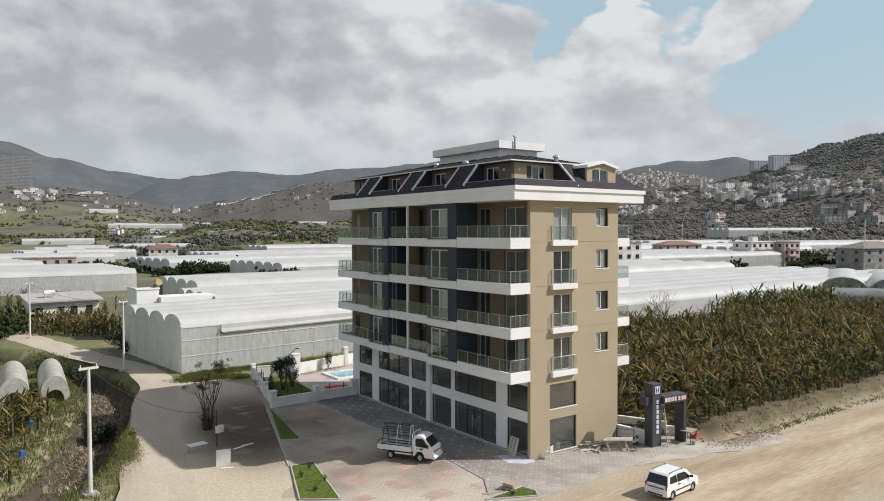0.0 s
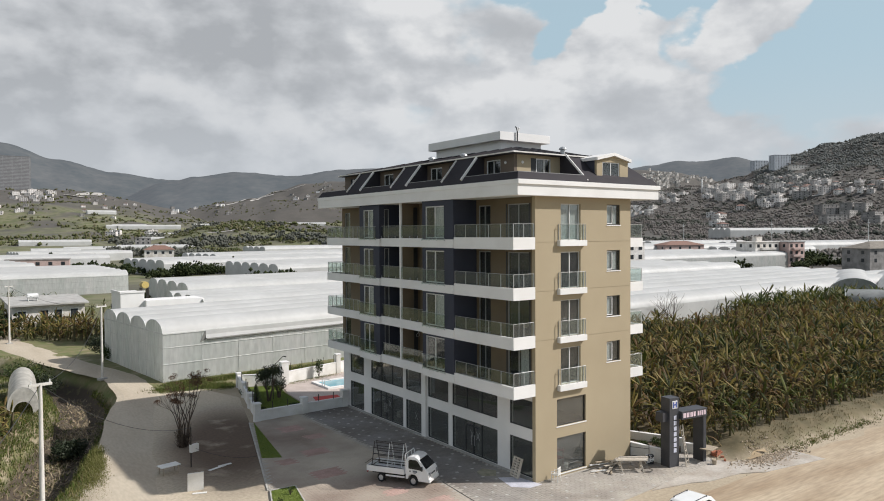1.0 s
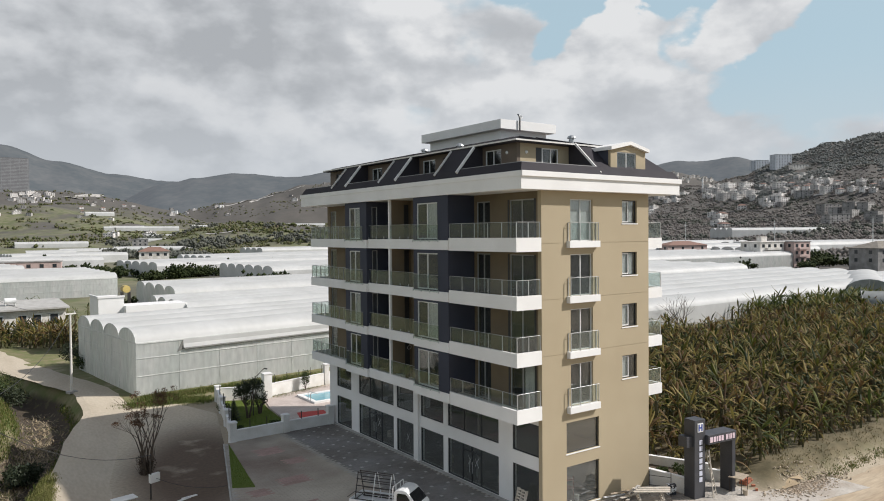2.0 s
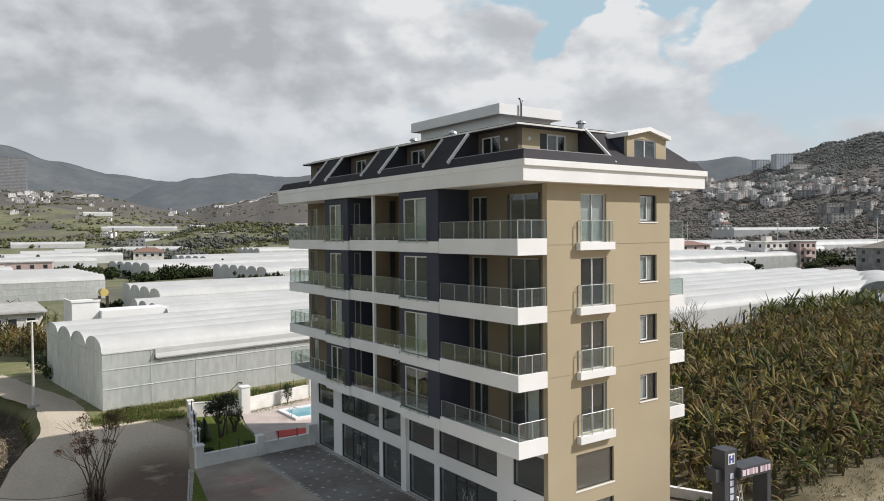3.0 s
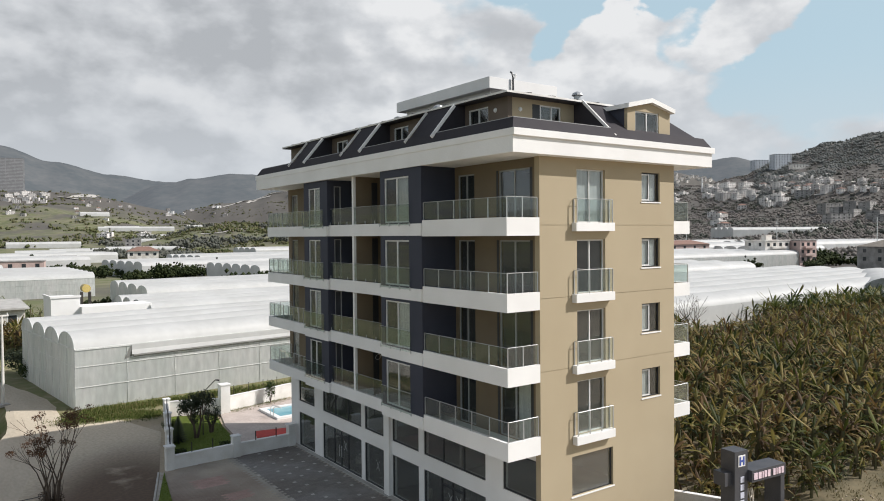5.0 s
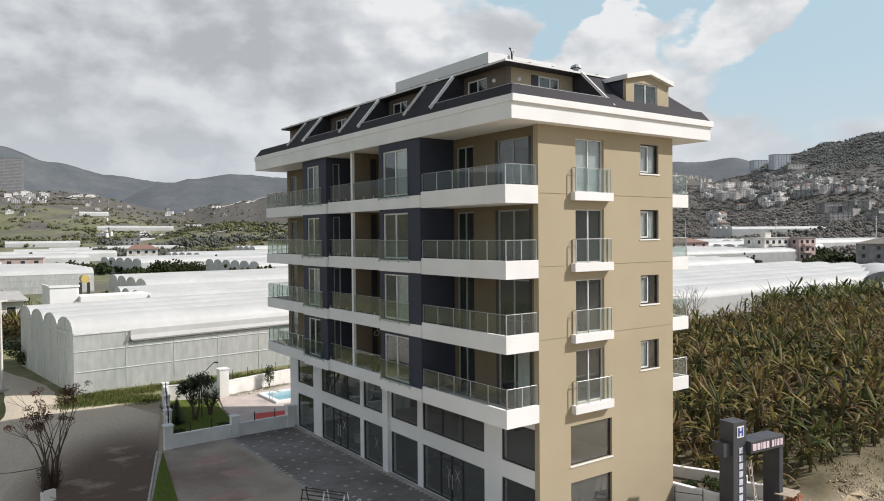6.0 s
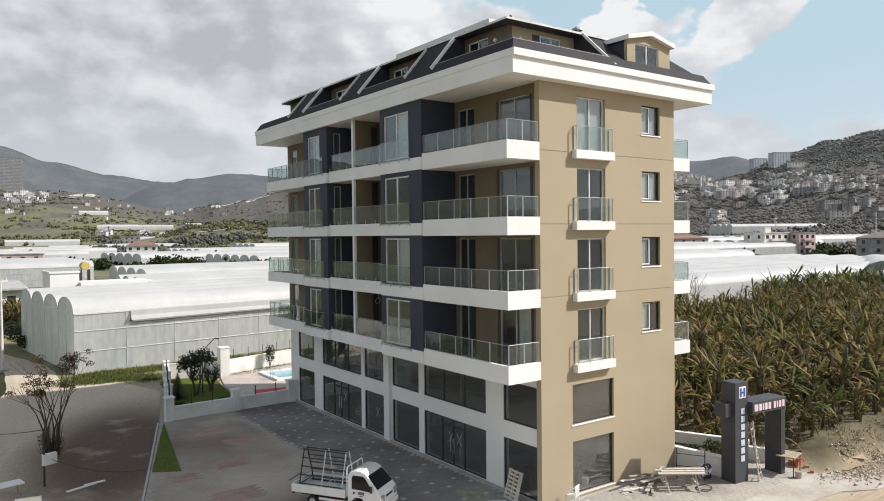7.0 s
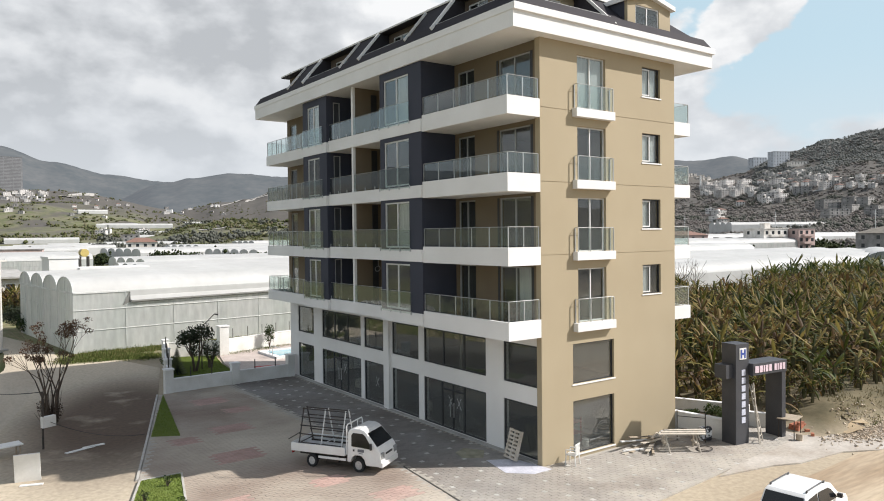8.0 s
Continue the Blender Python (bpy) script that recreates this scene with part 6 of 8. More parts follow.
tagged(part("pole", Geo().tube((9.75, -3.55, 0.05), (9.85, -3.2, 2.7), 0.03, sides=6), PALEWOOD), "pale timber prop leaning on the lintel", "prop")
rng = random.Random(5)
for a, b in (((-4.45, 3.4), (-4.95, -1.2)), ((-4.95, -1.2), (-6.4, -3.4))):
    d = Vector(b) - Vector(a)
    m = Matrix.Translation((*a, 0)) @ Matrix.Rotation(math.atan2(d.y, d.x), 4, "Z")
    tagged(part("drain_joint", Geo().box(0, d.length, -0.03, 0.03, 0.0, 0.072, m=m), DRAIN), "thin dark drain joint between the pavings", "drain", kind="structure")
for i in range(26):
    x, y = 13.3 + rng.uniform(-0.55, 0.75), -3.3 + rng.uniform(-0.5, 0.5)
    lay = i // 9
    o = part("brick", Geo().box(-0.1, 0.1, -0.07, 0.07, 0, 0.13), BRICKRED)
    o.matrix_basis = pose(13.1 + 0.24 * (i % 3) + 0.05 * lay, -3.5 + 0.17 * ((i // 3) % 3), 0.05 + 0.132 * lay, 0, 0, rng.uniform(-8, 8)) if i < 20 else pose(x, y - 0.6, 0.06, 0, 0, rng.uniform(0, 180))
    tagged(o, "red hollow brick in a small heap", "brick", "heap of bricks")
for x, y, a, w in ((15.4, -4.3, 20, 0.7), (16.2, -4.6, 50, 0.5), (14.9, -4.9, -15, 0.6)):
    o = part("cardboard_sheet", Geo().box(-w, w, -0.45, 0.45, 0, 0.012).box(-w, w, 0.45, 0.85, 0.0, 0.012, m=Matrix.Translation((0, 0.45, 0)) @ Matrix.Rotation(radians(35), 4, "X") @ Matrix.Translation((0, -0.45, 0))), CARD)
    o.matrix_basis = pose(x, y, 0.35 if x > 15 else 0.2, 5, -8, a)
    tagged(o, "torn flattened cardboard on the rubble", "cardboard")
RUBBLE = mat("pale_rubble", (0.50, 0.42, 0.33), 0.95, second=(0.42, 0.34, 0.255), island=0.10, scale=3, bump=0.01)
g = Geo()
for i in range(1900):
    x, y = rng.gauss(15.9, 1.5), rng.gauss(-5.5, 0.55)
    s = abs(rng.gauss(0.012, 0.02)) + 0.012
    g.box(-s, s, -s * 0.8, s * 0.8, -s * 0.5, s * 0.6, m=pose(x, y, max(0.05, ground_height(x, y)) + s * 0.3, rng.uniform(0, 60), rng.uniform(0, 60), rng.uniform(0, 180)))
tagged(part("rubble", g, RUBBLE), "spill of pale broken stone and grit", "rubble", kind="stuff")
SHEET = mat("pale_wet_sheet", (0.60, 0.60, 0.66), 0.5, second=(0.50, 0.50, 0.56), scale=2, bump=0.01)
tagged(part("plastic_sheet", Geo().prism([(-1.7, 0.3), (-0.9, -0.5), (0.05, -0.5), (-0.25, 1.4), (-1.3, 2.0)], 0.062, 0.07), SHEET), "pale plastic sheet spread by the shop corner", "plastic sheet")
tagged(part("mortar_spill", Geo().prism([(-1.9, 2.8), (-1.2, 2.3), (-0.5, 3.1), (-1.0, 3.9), (-1.7, 3.6)], 0.062, 0.07), mat("grey_spill", (0.34, 0.32, 0.24), 0.9, second=(0.22, 0.21, 0.15), scale=3, bump=0.01)), "grey-green mortar spill on the paving", "spill")
o = part("cement_sack", Geo().box(-0.28, 0.28, -0.16, 0.16, 0, 0.62), mat("printed_sack", (0.75, 0.75, 0.74), 0.7, second=(0.03, 0.03, 0.035), scale=4, fine=9, lo=0.46, hi=0.50, bump=0.01), round_by=0.09)
o.matrix_basis = pose(8.35, -1.75, 0.06, 6, 0, -35)
tagged(o, "black and white sack leaning by the pylon", "sack")
o = part("cable_coil", Geo().bend([(0.5 * math.cos(0.5 * i) * (1 - 0.02 * i), 0.32 * math.sin(0.5 * i), 0.02 + 0.002 * i) for i in range(22)], 0.018, 5), BLACKSTEEL)
o.matrix_basis = pose(7.1, -2.6, 0.06, 0, 0, 20)
tagged(o, "dark hose lying in loops beside the bench", "hose")
o = part("paint_pot", Geo().tube((0, 0, 0), (0, 0, 0.3), 0.13, 0.15, sides=12), WOOD)
o.matrix_basis = pose(11.6, -4.35, 0.06)
tagged(o, "dull brown pot standing by the work table", "pot")
bucket = thing("bucket", "white plastic bucket in the shop window", "bucket", (3.3, 0.75, 0.1))
part("pail", Geo().tube((0, 0, 0), (0, 0, 0.34), 0.13, 0.16, sides=14), PLASTIC, bucket)
part("handle", Geo().tube((-0.16, 0, 0.33), (0, 0.05, 0.45), 0.008, sides=5).tube((0, 0.05, 0.45), (0.16, 0, 0.33), 0.008, sides=5), STEEL, bucket)
mat_red = mat("red_machine", (0.30, 0.06, 0.05), 0.5, bump=0)
mach = thing("scaffold_trolley", "dark red tubular trolley inside the shop", "trolley", (3.2, 1.7, 0.1))
for x in (-0.5, 0.5):
    for y in (-0.3, 0.3):
        part("post", Geo().tube((x, y, 0), (x, y, 1.1), 0.03, sides=6), mat_red, mach)
for z in (0.4, 0.9):
    part("shelf", Geo().box(-0.55, 0.55, -0.35, 0.35, z, z + 0.05), mat_red, mach)
for i, (y, dx) in enumerate(((19.2, 0.9), (17.8, 1.3), (6.9, 1.0), (5.2, 1.4), (13.4, 1.1), (10.4, 1.2))):
    b = part("cement_sack", Geo().box(-0.3, 0.3, -0.2, 0.2, 0, 0.5), (CONCRETE, PALEWOOD)[i % 2], round_by=0.08)
    b.matrix_basis = pose(dx + 0.3, y, 0.1, 0, 0, 30 * i)
    tagged(b, "stacked building sacks behind the shop window", "sack", "sacks in the shop")

# ---------- poles, wires, boards on the plot ----------
CONCRETE_POLE = mat("pale_concrete_pole", (0.62, 0.60, 0.56), 0.85, second=(0.52, 0.50, 0.46), scale=1.5, fine=15, bump=0.005, stretch=(3, 3, 0.4))


def power_pole(x, y, h, turn, label, base=None):
    z = ground_height(x, y) if base is None else base
    p = thing("power_pole", label, "utility pole", (x, y, z), turn, "poles along the lane")
    part("pole", Geo().tube((0, 0, -0.1), (0, 0, h), 0.135, 0.085, sides=12), CONCRETE_POLE, p, smooth=False)
    part("footing", Geo().box(-0.4, 0.4, -0.35, 0.35, -0.1, 0.12), CONCRETE, p)
    part("cross_arm", Geo().box(-0.55, 0.55, -0.07, 0.07, h - 0.05, h + 0.08), CONCRETE_POLE, p)
    for s in (-0.45, 0.45):
        part("insulator", Geo().tube((s, 0, h + 0.08), (s, 0, h + 0.25), 0.04, 0.03, sides=6), PALEFRAME, p)
    return Vector((x, y, z + h))


tips = [power_pole(-24.9, 10.6, 7.4, 10, "pale concrete power pole with a short cross-arm"), power_pole(-14.95, 50.0, 7.6, 20, "pale concrete power pole beside the greenhouse", 0.0), power_pole(-20.6, 84.5, 8.0, 15, "pale concrete power pole beside the far lane", 0.0)]
CABLE = mat("black_cable", (0.03, 0.03, 0.03), 0.6, bump=0)


def cable(a, b, sag, r=0.018, label="black overhead cable sagging between poles"):
    g = Geo()
    pts = [Vector(a).lerp(Vector(b), i / 20) - Vector((0, 0, sag * 4 * (i / 20) * (1 - i / 20))) for i in range(21)]
    g.bend(pts, r)
    tagged(part("cable", g, CABLE), label, "cable", "overhead cables")


meter = thing("meter_post", "thin dark post with a pale meter box", "meter post", (-15.9, 15.4, 0.02), 20)
part("post", Geo().tube((0, 0, 0), (0, 0, 2.6), 0.045, sides=6), BLACKSTEEL, meter)
part("meter_box", Geo().box(-0.05, 0.55, -0.1, 0.12, 0.95, 1.45), DULLWHITE, meter, round_by=0.015)
cable(tips[0], tips[1], 1.4)
cable(tips[1], tips[2], 0.8)
cable(tips[0], (-15.9, 15.4, 2.6), 1.0)
cable(tips[0], (-33.0, -20.0, 8.0), 0.8)
cable((-15.6, 15.4, 1.2), (-11.7, 14.8, 0.12), 0.3, 0.012, "pale wire trailing over the plot")
o = part("white_board", Geo().box(-0.45, 0.45, -0.03, 0.03, 0, 1.15), PLASTIC, round_by=0.008)
o.matrix_basis = pose(-16.95, 10.95, 0.02, 12, 0, -12)
tagged(o, "upright white panel standing on the plot", "panel")
o = thing("board_table", "low makeshift table with a white top", "table", (-17.4, 15.0, 0.02), 10)
part("tabletop", Geo().box(-0.62, 0.62, -0.36, 0.36, 0.5, 0.55), PLASTIC, o)
for x in (-0.5, 0.5):
    for y in (-0.28, 0.28):
        part("leg", Geo().tube((x, y, 0), (x, y, 0.5), 0.03, sides=5), WOOD, o)
for x, y, a, l in ((-14.6, 14.2, 20, 1.3), (-14.0, 14.5, 8, 0.9), (-16.9, 10.3, -20, 0.8)):
    q = part("white_plank", Geo().box(-l / 2, l / 2, -0.1, 0.1, 0, 0.03), PLASTIC)
    q.matrix_basis = pose(x, y, 0.03, 0, 0, a)
    tagged(q, "pale offcut lying on the gravel", "offcut")


# ---------- plants ----------
BANANA = leafy("banana_leaf", ((0.020, 0.030, 0.007), (0.048, 0.058, 0.012), (0.120, 0.115, 0.026), (0.270, 0.215, 0.070), (0.150, 0.092, 0.036), (0.070, 0.042, 0.020)), 0.62, 0.30, spec=0.2)
BANANA_GREEN = leafy("green_banana_leaf", ((0.024, 0.040, 0.009), (0.056, 0.076, 0.016), (0.115, 0.125, 0.030), (0.20, 0.165, 0.058)), 0.6, 0.3, spec=0.2)
STEM = mat("banana_stem", (0.11, 0.085, 0.045), 0.85, second=(0.07, 0.075, 0.03), scale=2, bump=0.01, stretch=(3, 3, 0.5))
BARK = mat("grey_bark", (0.10, 0.075, 0.055), 0.95, second=(0.065, 0.048, 0.036), scale=4, fine=25, bump=0.02, stretch=(3, 3, 0.6))
OLIVE = leafy("olive_leaf", ((0.018, 0.028, 0.014), (0.035, 0.046, 0.024), (0.060, 0.072, 0.040)), 0.6, 0.2)
SHRUB = leafy("shrub_leaf", ((0.020, 0.038, 0.012), (0.045, 0.066, 0.018), (0.085, 0.105, 0.032)), 0.65, 0.25)
WEED = leafy("weed_leaf", ((0.045, 0.070, 0.016), (0.085, 0.120, 0.028), (0.150, 0.165, 0.048), (0.235, 0.195, 0.095)), 0.75, 0.3, spec=0.15)
SEED = leafy("rusty_seed_leaf", ((0.085, 0.050, 0.032), (0.150, 0.080, 0.042), (0.060, 0.038, 0.028)), 0.8, 0.2)
# DRYWOOD, HILLPINE and RIDGEPINE: distance haze lightened into the base tones
DRYWOOD = leafy("far_wood_hazed", ((0.250, 0.236, 0.214), (0.275, 0.255, 0.236), (0.305, 0.280, 0.262), (0.330, 0.300, 0.285)), 0.9, 0.5, spec=0.1)
HILLPINE = leafy("hillside_pine_hazed", ((0.135, 0.142, 0.126), (0.160, 0.166, 0.142), (0.185, 0.188, 0.160)), 0.9, 0.4, spec=0.1)
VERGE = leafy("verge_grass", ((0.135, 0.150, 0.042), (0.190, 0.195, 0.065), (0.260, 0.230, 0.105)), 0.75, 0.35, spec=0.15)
RIDGEPINE = leafy("ridge_pine_hazed", ((0.235, 0.248, 0.240), (0.265, 0.275, 0.262), (0.295, 0.300, 0.285)), 0.9, 0.5, spec=0.1)
PINE = leafy("dark_evergreen", ((0.018, 0.028, 0.012), (0.034, 0.046, 0.018), (0.060, 0.072, 0.028)), 0.8, 0.25, spec=0.1)
ORCHARD = leafy("orchard_leaf", ((0.090, 0.108, 0.048), (0.130, 0.146, 0.062), (0.170, 0.170, 0.082), (0.200, 0.175, 0.120)), 0.85, 0.4, spec=0.1)


DRYLEAF = leafy("dead_leaf", ((0.035, 0.024, 0.018), (0.065, 0.045, 0.032), (0.10, 0.075, 0.05)), 0.9, 0.1, spec=0.1)
BANKGRASS = leafy("bank_grass", ((0.110, 0.100, 0.045), (0.165, 0.140, 0.072), (0.215, 0.175, 0.105)), 0.8, 0.25)


def banana_leaf(verts, faces, root, yaw, length, width, rise, droop, stations=5):
    """An arching blade folded along its rib."""
    k = len(verts)
    c, s = math.cos(yaw), math.sin(yaw)
    for i in range(stations):
        t = i / (stations - 1)
        out = length * (t * math.cos(rise) if droop < 0.2 else math.sin(min(1.4, t * 1.2)) * (0.45 + 0.5 * math.cos(rise)))
        up = length * (t * math.sin(rise) - droop * t * t)
        w = width * (0.25 + 1.5 * t * (1.12 - t)) * 0.9 if i else width * 0.12
        if i == stations - 1:
            w = width * 0.1
        x, y, z = root[0] + c * out, root[1] + s * out, root[2] + up
        verts += [(x - s * w, y + c * w, z - w * 0.25), (x, y, z + 0.02), (x + s * w, y - c * w, z - w * 0.25)]
    for i in range(stations - 1):
        a = k + 3 * i
        faces += [(a, a + 1, a + 4, a + 3), (a + 1, a + 2, a + 5, a + 4)]


def banana_plants(spots, seed, leaves=(8, 11), stations=5):
    rng = random.Random(seed)
    lv, lf = [], []
    stems = Geo()
    for x, y, z, size in spots:
        h = size * rng.uniform(1.0, 1.5)
        stems.tube((x, y, z - 0.1), (x + rng.uniform(-0.15, 0.15), y + rng.uniform(-0.15, 0.15), z + h), 0.13 * size, 0.08 * size, sides=5, caps=False)
        a0 = rng.uniform(0, 6.28)
        for i in range(rng.randint(*leaves)):
            old = rng.random()
            banana_leaf(lv, lf, (x, y, z + h * (0.97 - 0.35 * old * old)), a0 + i * 2.4 + rng.uniform(-0.3, 0.3), size * rng.uniform(0.75, 1.35), size * rng.uniform(0.065, 0.14), rng.uniform(1.05, 1.5) - 0.8 * old, rng.uniform(0.05, 0.4) + 0.8 * old, stations)
        for i in range(5):
            banana_leaf(lv, lf, (x, y, z + h * rng.uniform(0.45, 0.8)), rng.uniform(0, 6.28), size * rng.uniform(0.5, 0.9), size * rng.uniform(0.06, 0.12), 0.5, rng.uniform(0.9, 1.4), 3)
    leaf = Geo()
    leaf.v, leaf.f, leaf.m = lv, lf, [0] * len(lf)
    return leaf, stems


def field(ring, gap, seed, size, jitter=0.45):
    rng = random.Random(seed)
    xs, ys = [p[0] for p in ring], [p[1] for p in ring]
    out = []
    x = min(xs)
    while x < max(xs):
        y = min(ys)
        while y < max(ys):
            px, py = x + rng.uniform(-jitter, jitter) * gap, y + rng.uniform(-jitter, jitter) * gap
            if inside(px, py, ring):
                out.append((px, py, ground_height(px, py), size * rng.uniform(0.75, 1.2)))
            y += gap
        x += gap
    return out


def plantation(name, ring, gap, seed, size, label, material, stations=4, leaves=(11, 15)):
    leaf, stems = banana_plants(field(ring, gap, seed, size), seed, leaves, stations)
    o = thing(name, label, "banana plants", kind="stuff")
    tagged(part("leaves", leaf, material, o), kind="stuff")
    tagged(part("stems", stems, STEM, o), kind="stuff")


plantation("banana_field", [(12.0, 0.5), (24.0, -1.3), (60.0, -1.2), (115.0, 0.0), (112.0, 22.0), (92.0, 36.0), (80.0, 37.0), (62.0, 28.0), (50.0, 36.0), (40.0, 37.0), (14.0, 22.0)], 1.42, 3, 1.42, "dense field of browning banana plants", BANANA)
plantation("banana_grove", [(74.0, 35.5), (82.0, 31.5), (96.0, 29.5), (112.0, 26.0), (124.0, 33.0), (124.0, 38.6), (75.5, 38.0)], 1.7, 9, 1.95, "taller green banana grove by the greenhouse", BANANA_GREEN)
plantation("banana_patch", [(-31.0, 26.0), (-25.5, 27.0), (-24.4, 33.0), (-26.0, 36.0), (-34.0, 38.0)], 1.3, 11, 1.2, "untidy banana patch beside the film tunnels", BANANA)
plantation("banana_patch", [(-28.0, 17.5), (-25.5, 22.0), (-27.0, 27.0), (-33.0, 26.0), (-33.0, 16.0)], 2.2, 12, 1.0, "thin banana plants on the ditch bank", BANANA)
plantation("banana_grove", [(-24.0, 93.0), (-8.0, 74.0), (-9.5, 98.0), (-20.0, 99.0)], 1.5, 13, 1.5, "banana grove in front of the low house", BANANA, 4)
plantation("banana_grove", [(-34.0, 108.0), (-20.0, 104.0), (-6.0, 106.0), (0.0, 118.0), (-14.0, 150.0), (-44.0, 150.0)], 3.0, 14, 1.5, "green banana grove behind the low house", BANANA_GREEN, 3, (6, 8))
plantation("banana_suckers", [(12.2, -1.6), (15.0, -3.0), (24.0, -3.3), (62.0, -3.2), (62.0, 0.6), (24.0, 1.0), (12.0, 2.2)], 0.85, 23, 0.62, "low young banana suckers along the edge of the field", BANANA, 4, (9, 12))
# single plants along the bank at the field's edge
rng = random.Random(21)
for i in range(16):
    x, y = 14.0 + 2.3 * i + rng.uniform(-0.6, 0.6), -2.3 + rng.uniform(-0.5, 0.5)
    leaf, stems = banana_plants([(0, 0, 0, rng.uniform(1.0, 1.45))], 100 + i, (8, 12), 6)
    o = thing("banana_plant", ("yellow-green" if i % 3 else "browning") + " banana plant at the field edge above the bank", "banana plant", (x, y, ground_height(x, y) - 0.05), 0, "banana plants on the bank")
    part("crown", leaf, BANANA_GREEN if i % 3 else BANANA, o)
    part("stem", stems, STEM, o)


def leaf_cloud(geo, centre, reach, count, size, rng, shell_only=0.35, flat=1.0):
    """Small leaves scattered through a rounded crown."""
    for _ in range(count):
        d = Vector((rng.gauss(0, 1), rng.gauss(0, 1), rng.gauss(0, 1))).normalized()
        r = shell_only + (1 - shell_only) * rng.random() ** 0.5
        p = Vector(centre) + Vector((d.x * reach[0] * r, d.y * reach[1] * r, d.z * reach[2] * r))
        u = Vector((rng.gauss(0, 1), rng.gauss(0, 1), rng.gauss(0, flat))).normalized()
        w = u.cross(Vector((rng.gauss(0, 1), rng.gauss(0, 1), rng.gauss(0, 1)))).normalized()
        s = size * rng.uniform(0.6, 1.4)
        geo.add([p - u * s, p + w * s * 0.45, p + u * s, p - w * s * 0.45], ((0, 1, 2, 3),))


def limb(geo, tips, a, way, length, r, depth, rng, spread=0.6, parts=3):
    b = a + way * length
    geo.tube(a, b, r, r * 0.68, sides=6 if r > 0.04 else 4, caps=False)
    if depth == 0:
        tips.append(b)
        return
    for _ in range(parts if depth > 1 else 2):
        d = (way + Vector((rng.gauss(0, spread), rng.gauss(0, spread), rng.gauss(0.12, spread * 0.5)))).normalized()
        limb(geo, tips, b, d, length * rng.uniform(0.62, 0.85), r * 0.62, depth - 1, rng, spread, parts)


def bare_tree(x, y, label):
    rng = random.Random(8)
    t = thing("bare_tree", label, "tree", (x, y, 0.02))
    wood, tips = Geo(), []
    for i in range(6):
        a = 2 * math.pi * i / 6 + rng.uniform(-0.3, 0.3)
        way = Vector((math.cos(a) * 0.11, math.sin(a) * 0.11, 1)).normalized()
        limb(wood, tips, Vector((math.cos(a) * 0.2, math.sin(a) * 0.2, -0.1)), way, rng.uniform(1.2, 1.75), 0.065, 4, rng, 0.30, 2)
    for i in range(70):
        a, r = rng.uniform(0, 6.28), rng.uniform(0.05, 0.4)
        foot = Vector((math.cos(a) * r, math.sin(a) * r, -0.05))
        wood.tube(foot, foot + Vector((math.cos(a) * rng.uniform(0.0, 0.4), math.sin(a) * rng.uniform(0.0, 0.4), rng.uniform(0.6, 1.9))), 0.022, 0.008, sides=4, caps=False)
    part("trunk", wood, BARK, t)
    crown = Geo()
    for p in tips:
        if rng.random() < 0.5:
            leaf_cloud(crown, p, (0.24, 0.24, 0.16), 46, 0.055, rng)
    part("crown", crown, SEED, t, "sparse rusty seed clusters")
    under = Geo()
    for i in range(9):
        a = i * 0.7
        leaf_cloud(under, (math.cos(a) * 0.3, math.sin(a) * 0.3, rng.uniform(0.25, 1.0)), (0.34, 0.34, 0.4), 60, 0.06, rng, 0.1)
    part("undergrowth", under, DRYLEAF, t, "dark dead leaves caught round the stems")


bare_tree(-15.0, 20.3, "leafless multi-stemmed tree with rusty seed clusters")


def leafy_tree(name, x, y, height, reach, material, label, seed, leaf=0.09, count=2600, z=0.1, category="tree"):
    rng = random.Random(seed)
    t = thing(name, label, category, (x, y, z))
    wood, tips = Geo(), []
    for i in range(3):
        a = i * 2.1 + rng.uniform(-0.4, 0.4)
        limb(wood, tips, Vector((math.cos(a) * 0.06, math.sin(a) * 0.06, -0.1)), Vector((math.cos(a) * 0.22, math.sin(a) * 0.22, 1)).normalized(), height * 0.27, 0.10, 3, rng, 0.22, 2)
    part("trunk", wood, BARK, t)
    crown = Geo()
    for p in tips:
        leaf_cloud(crown, p, (reach * 0.42, reach * 0.42, reach * 0.75), count // len(tips), leaf, rng, 0.2)
    leaf_cloud(crown, (0, 0, height * 0.45), (reach * 0.5, reach * 0.45, height * 0.2), count // 6, leaf, rng, 0.3)
    part("crown", crown, material, t)


leafy_tree("olive_tree", -4.9, 29.6, 4.0, 0.72, OLIVE, "dark old olive tree on the garden lawn", 4, 0.085, 1900)
leafy_tree("shrub", -3.6, 30.4, 2.0, 0.7, OLIVE, "slim dark shrub beside the olive tree", 6, 0.07, 700, 0.1, "shrub")


def conifer(x, y, h, label):
    rng = random.Random(17)
    t = thing("young_conifer", label, "tree", (x, y, 0.1))
    part("trunk", Geo().tube((0, 0, 0), (0, 0, h), 0.05, 0.01, sides=5), BARK, t)
    g = Geo()
    for i in range(26):
        z = h * (0.1 + 0.88 * i / 26)
        for j in range(7):
            a = i * 1.3 + j * 0.9
            r = (h - z) * 0.42 + 0.05
            d = Vector((math.cos(a), math.sin(a), -0.25))
            p = Vector((0, 0, z))
            side = Vector((-d.y, d.x, 0)) * 0.07
            g.add([p, p + d * r * 0.6 + side, p + d * r, p + d * r * 0.6 - side], ((0, 1, 2, 3),))
    part("needles", g, OLIVE, t)


conifer(-6.2, 29.3, 1.9, "young dark conifer behind the garden wall")


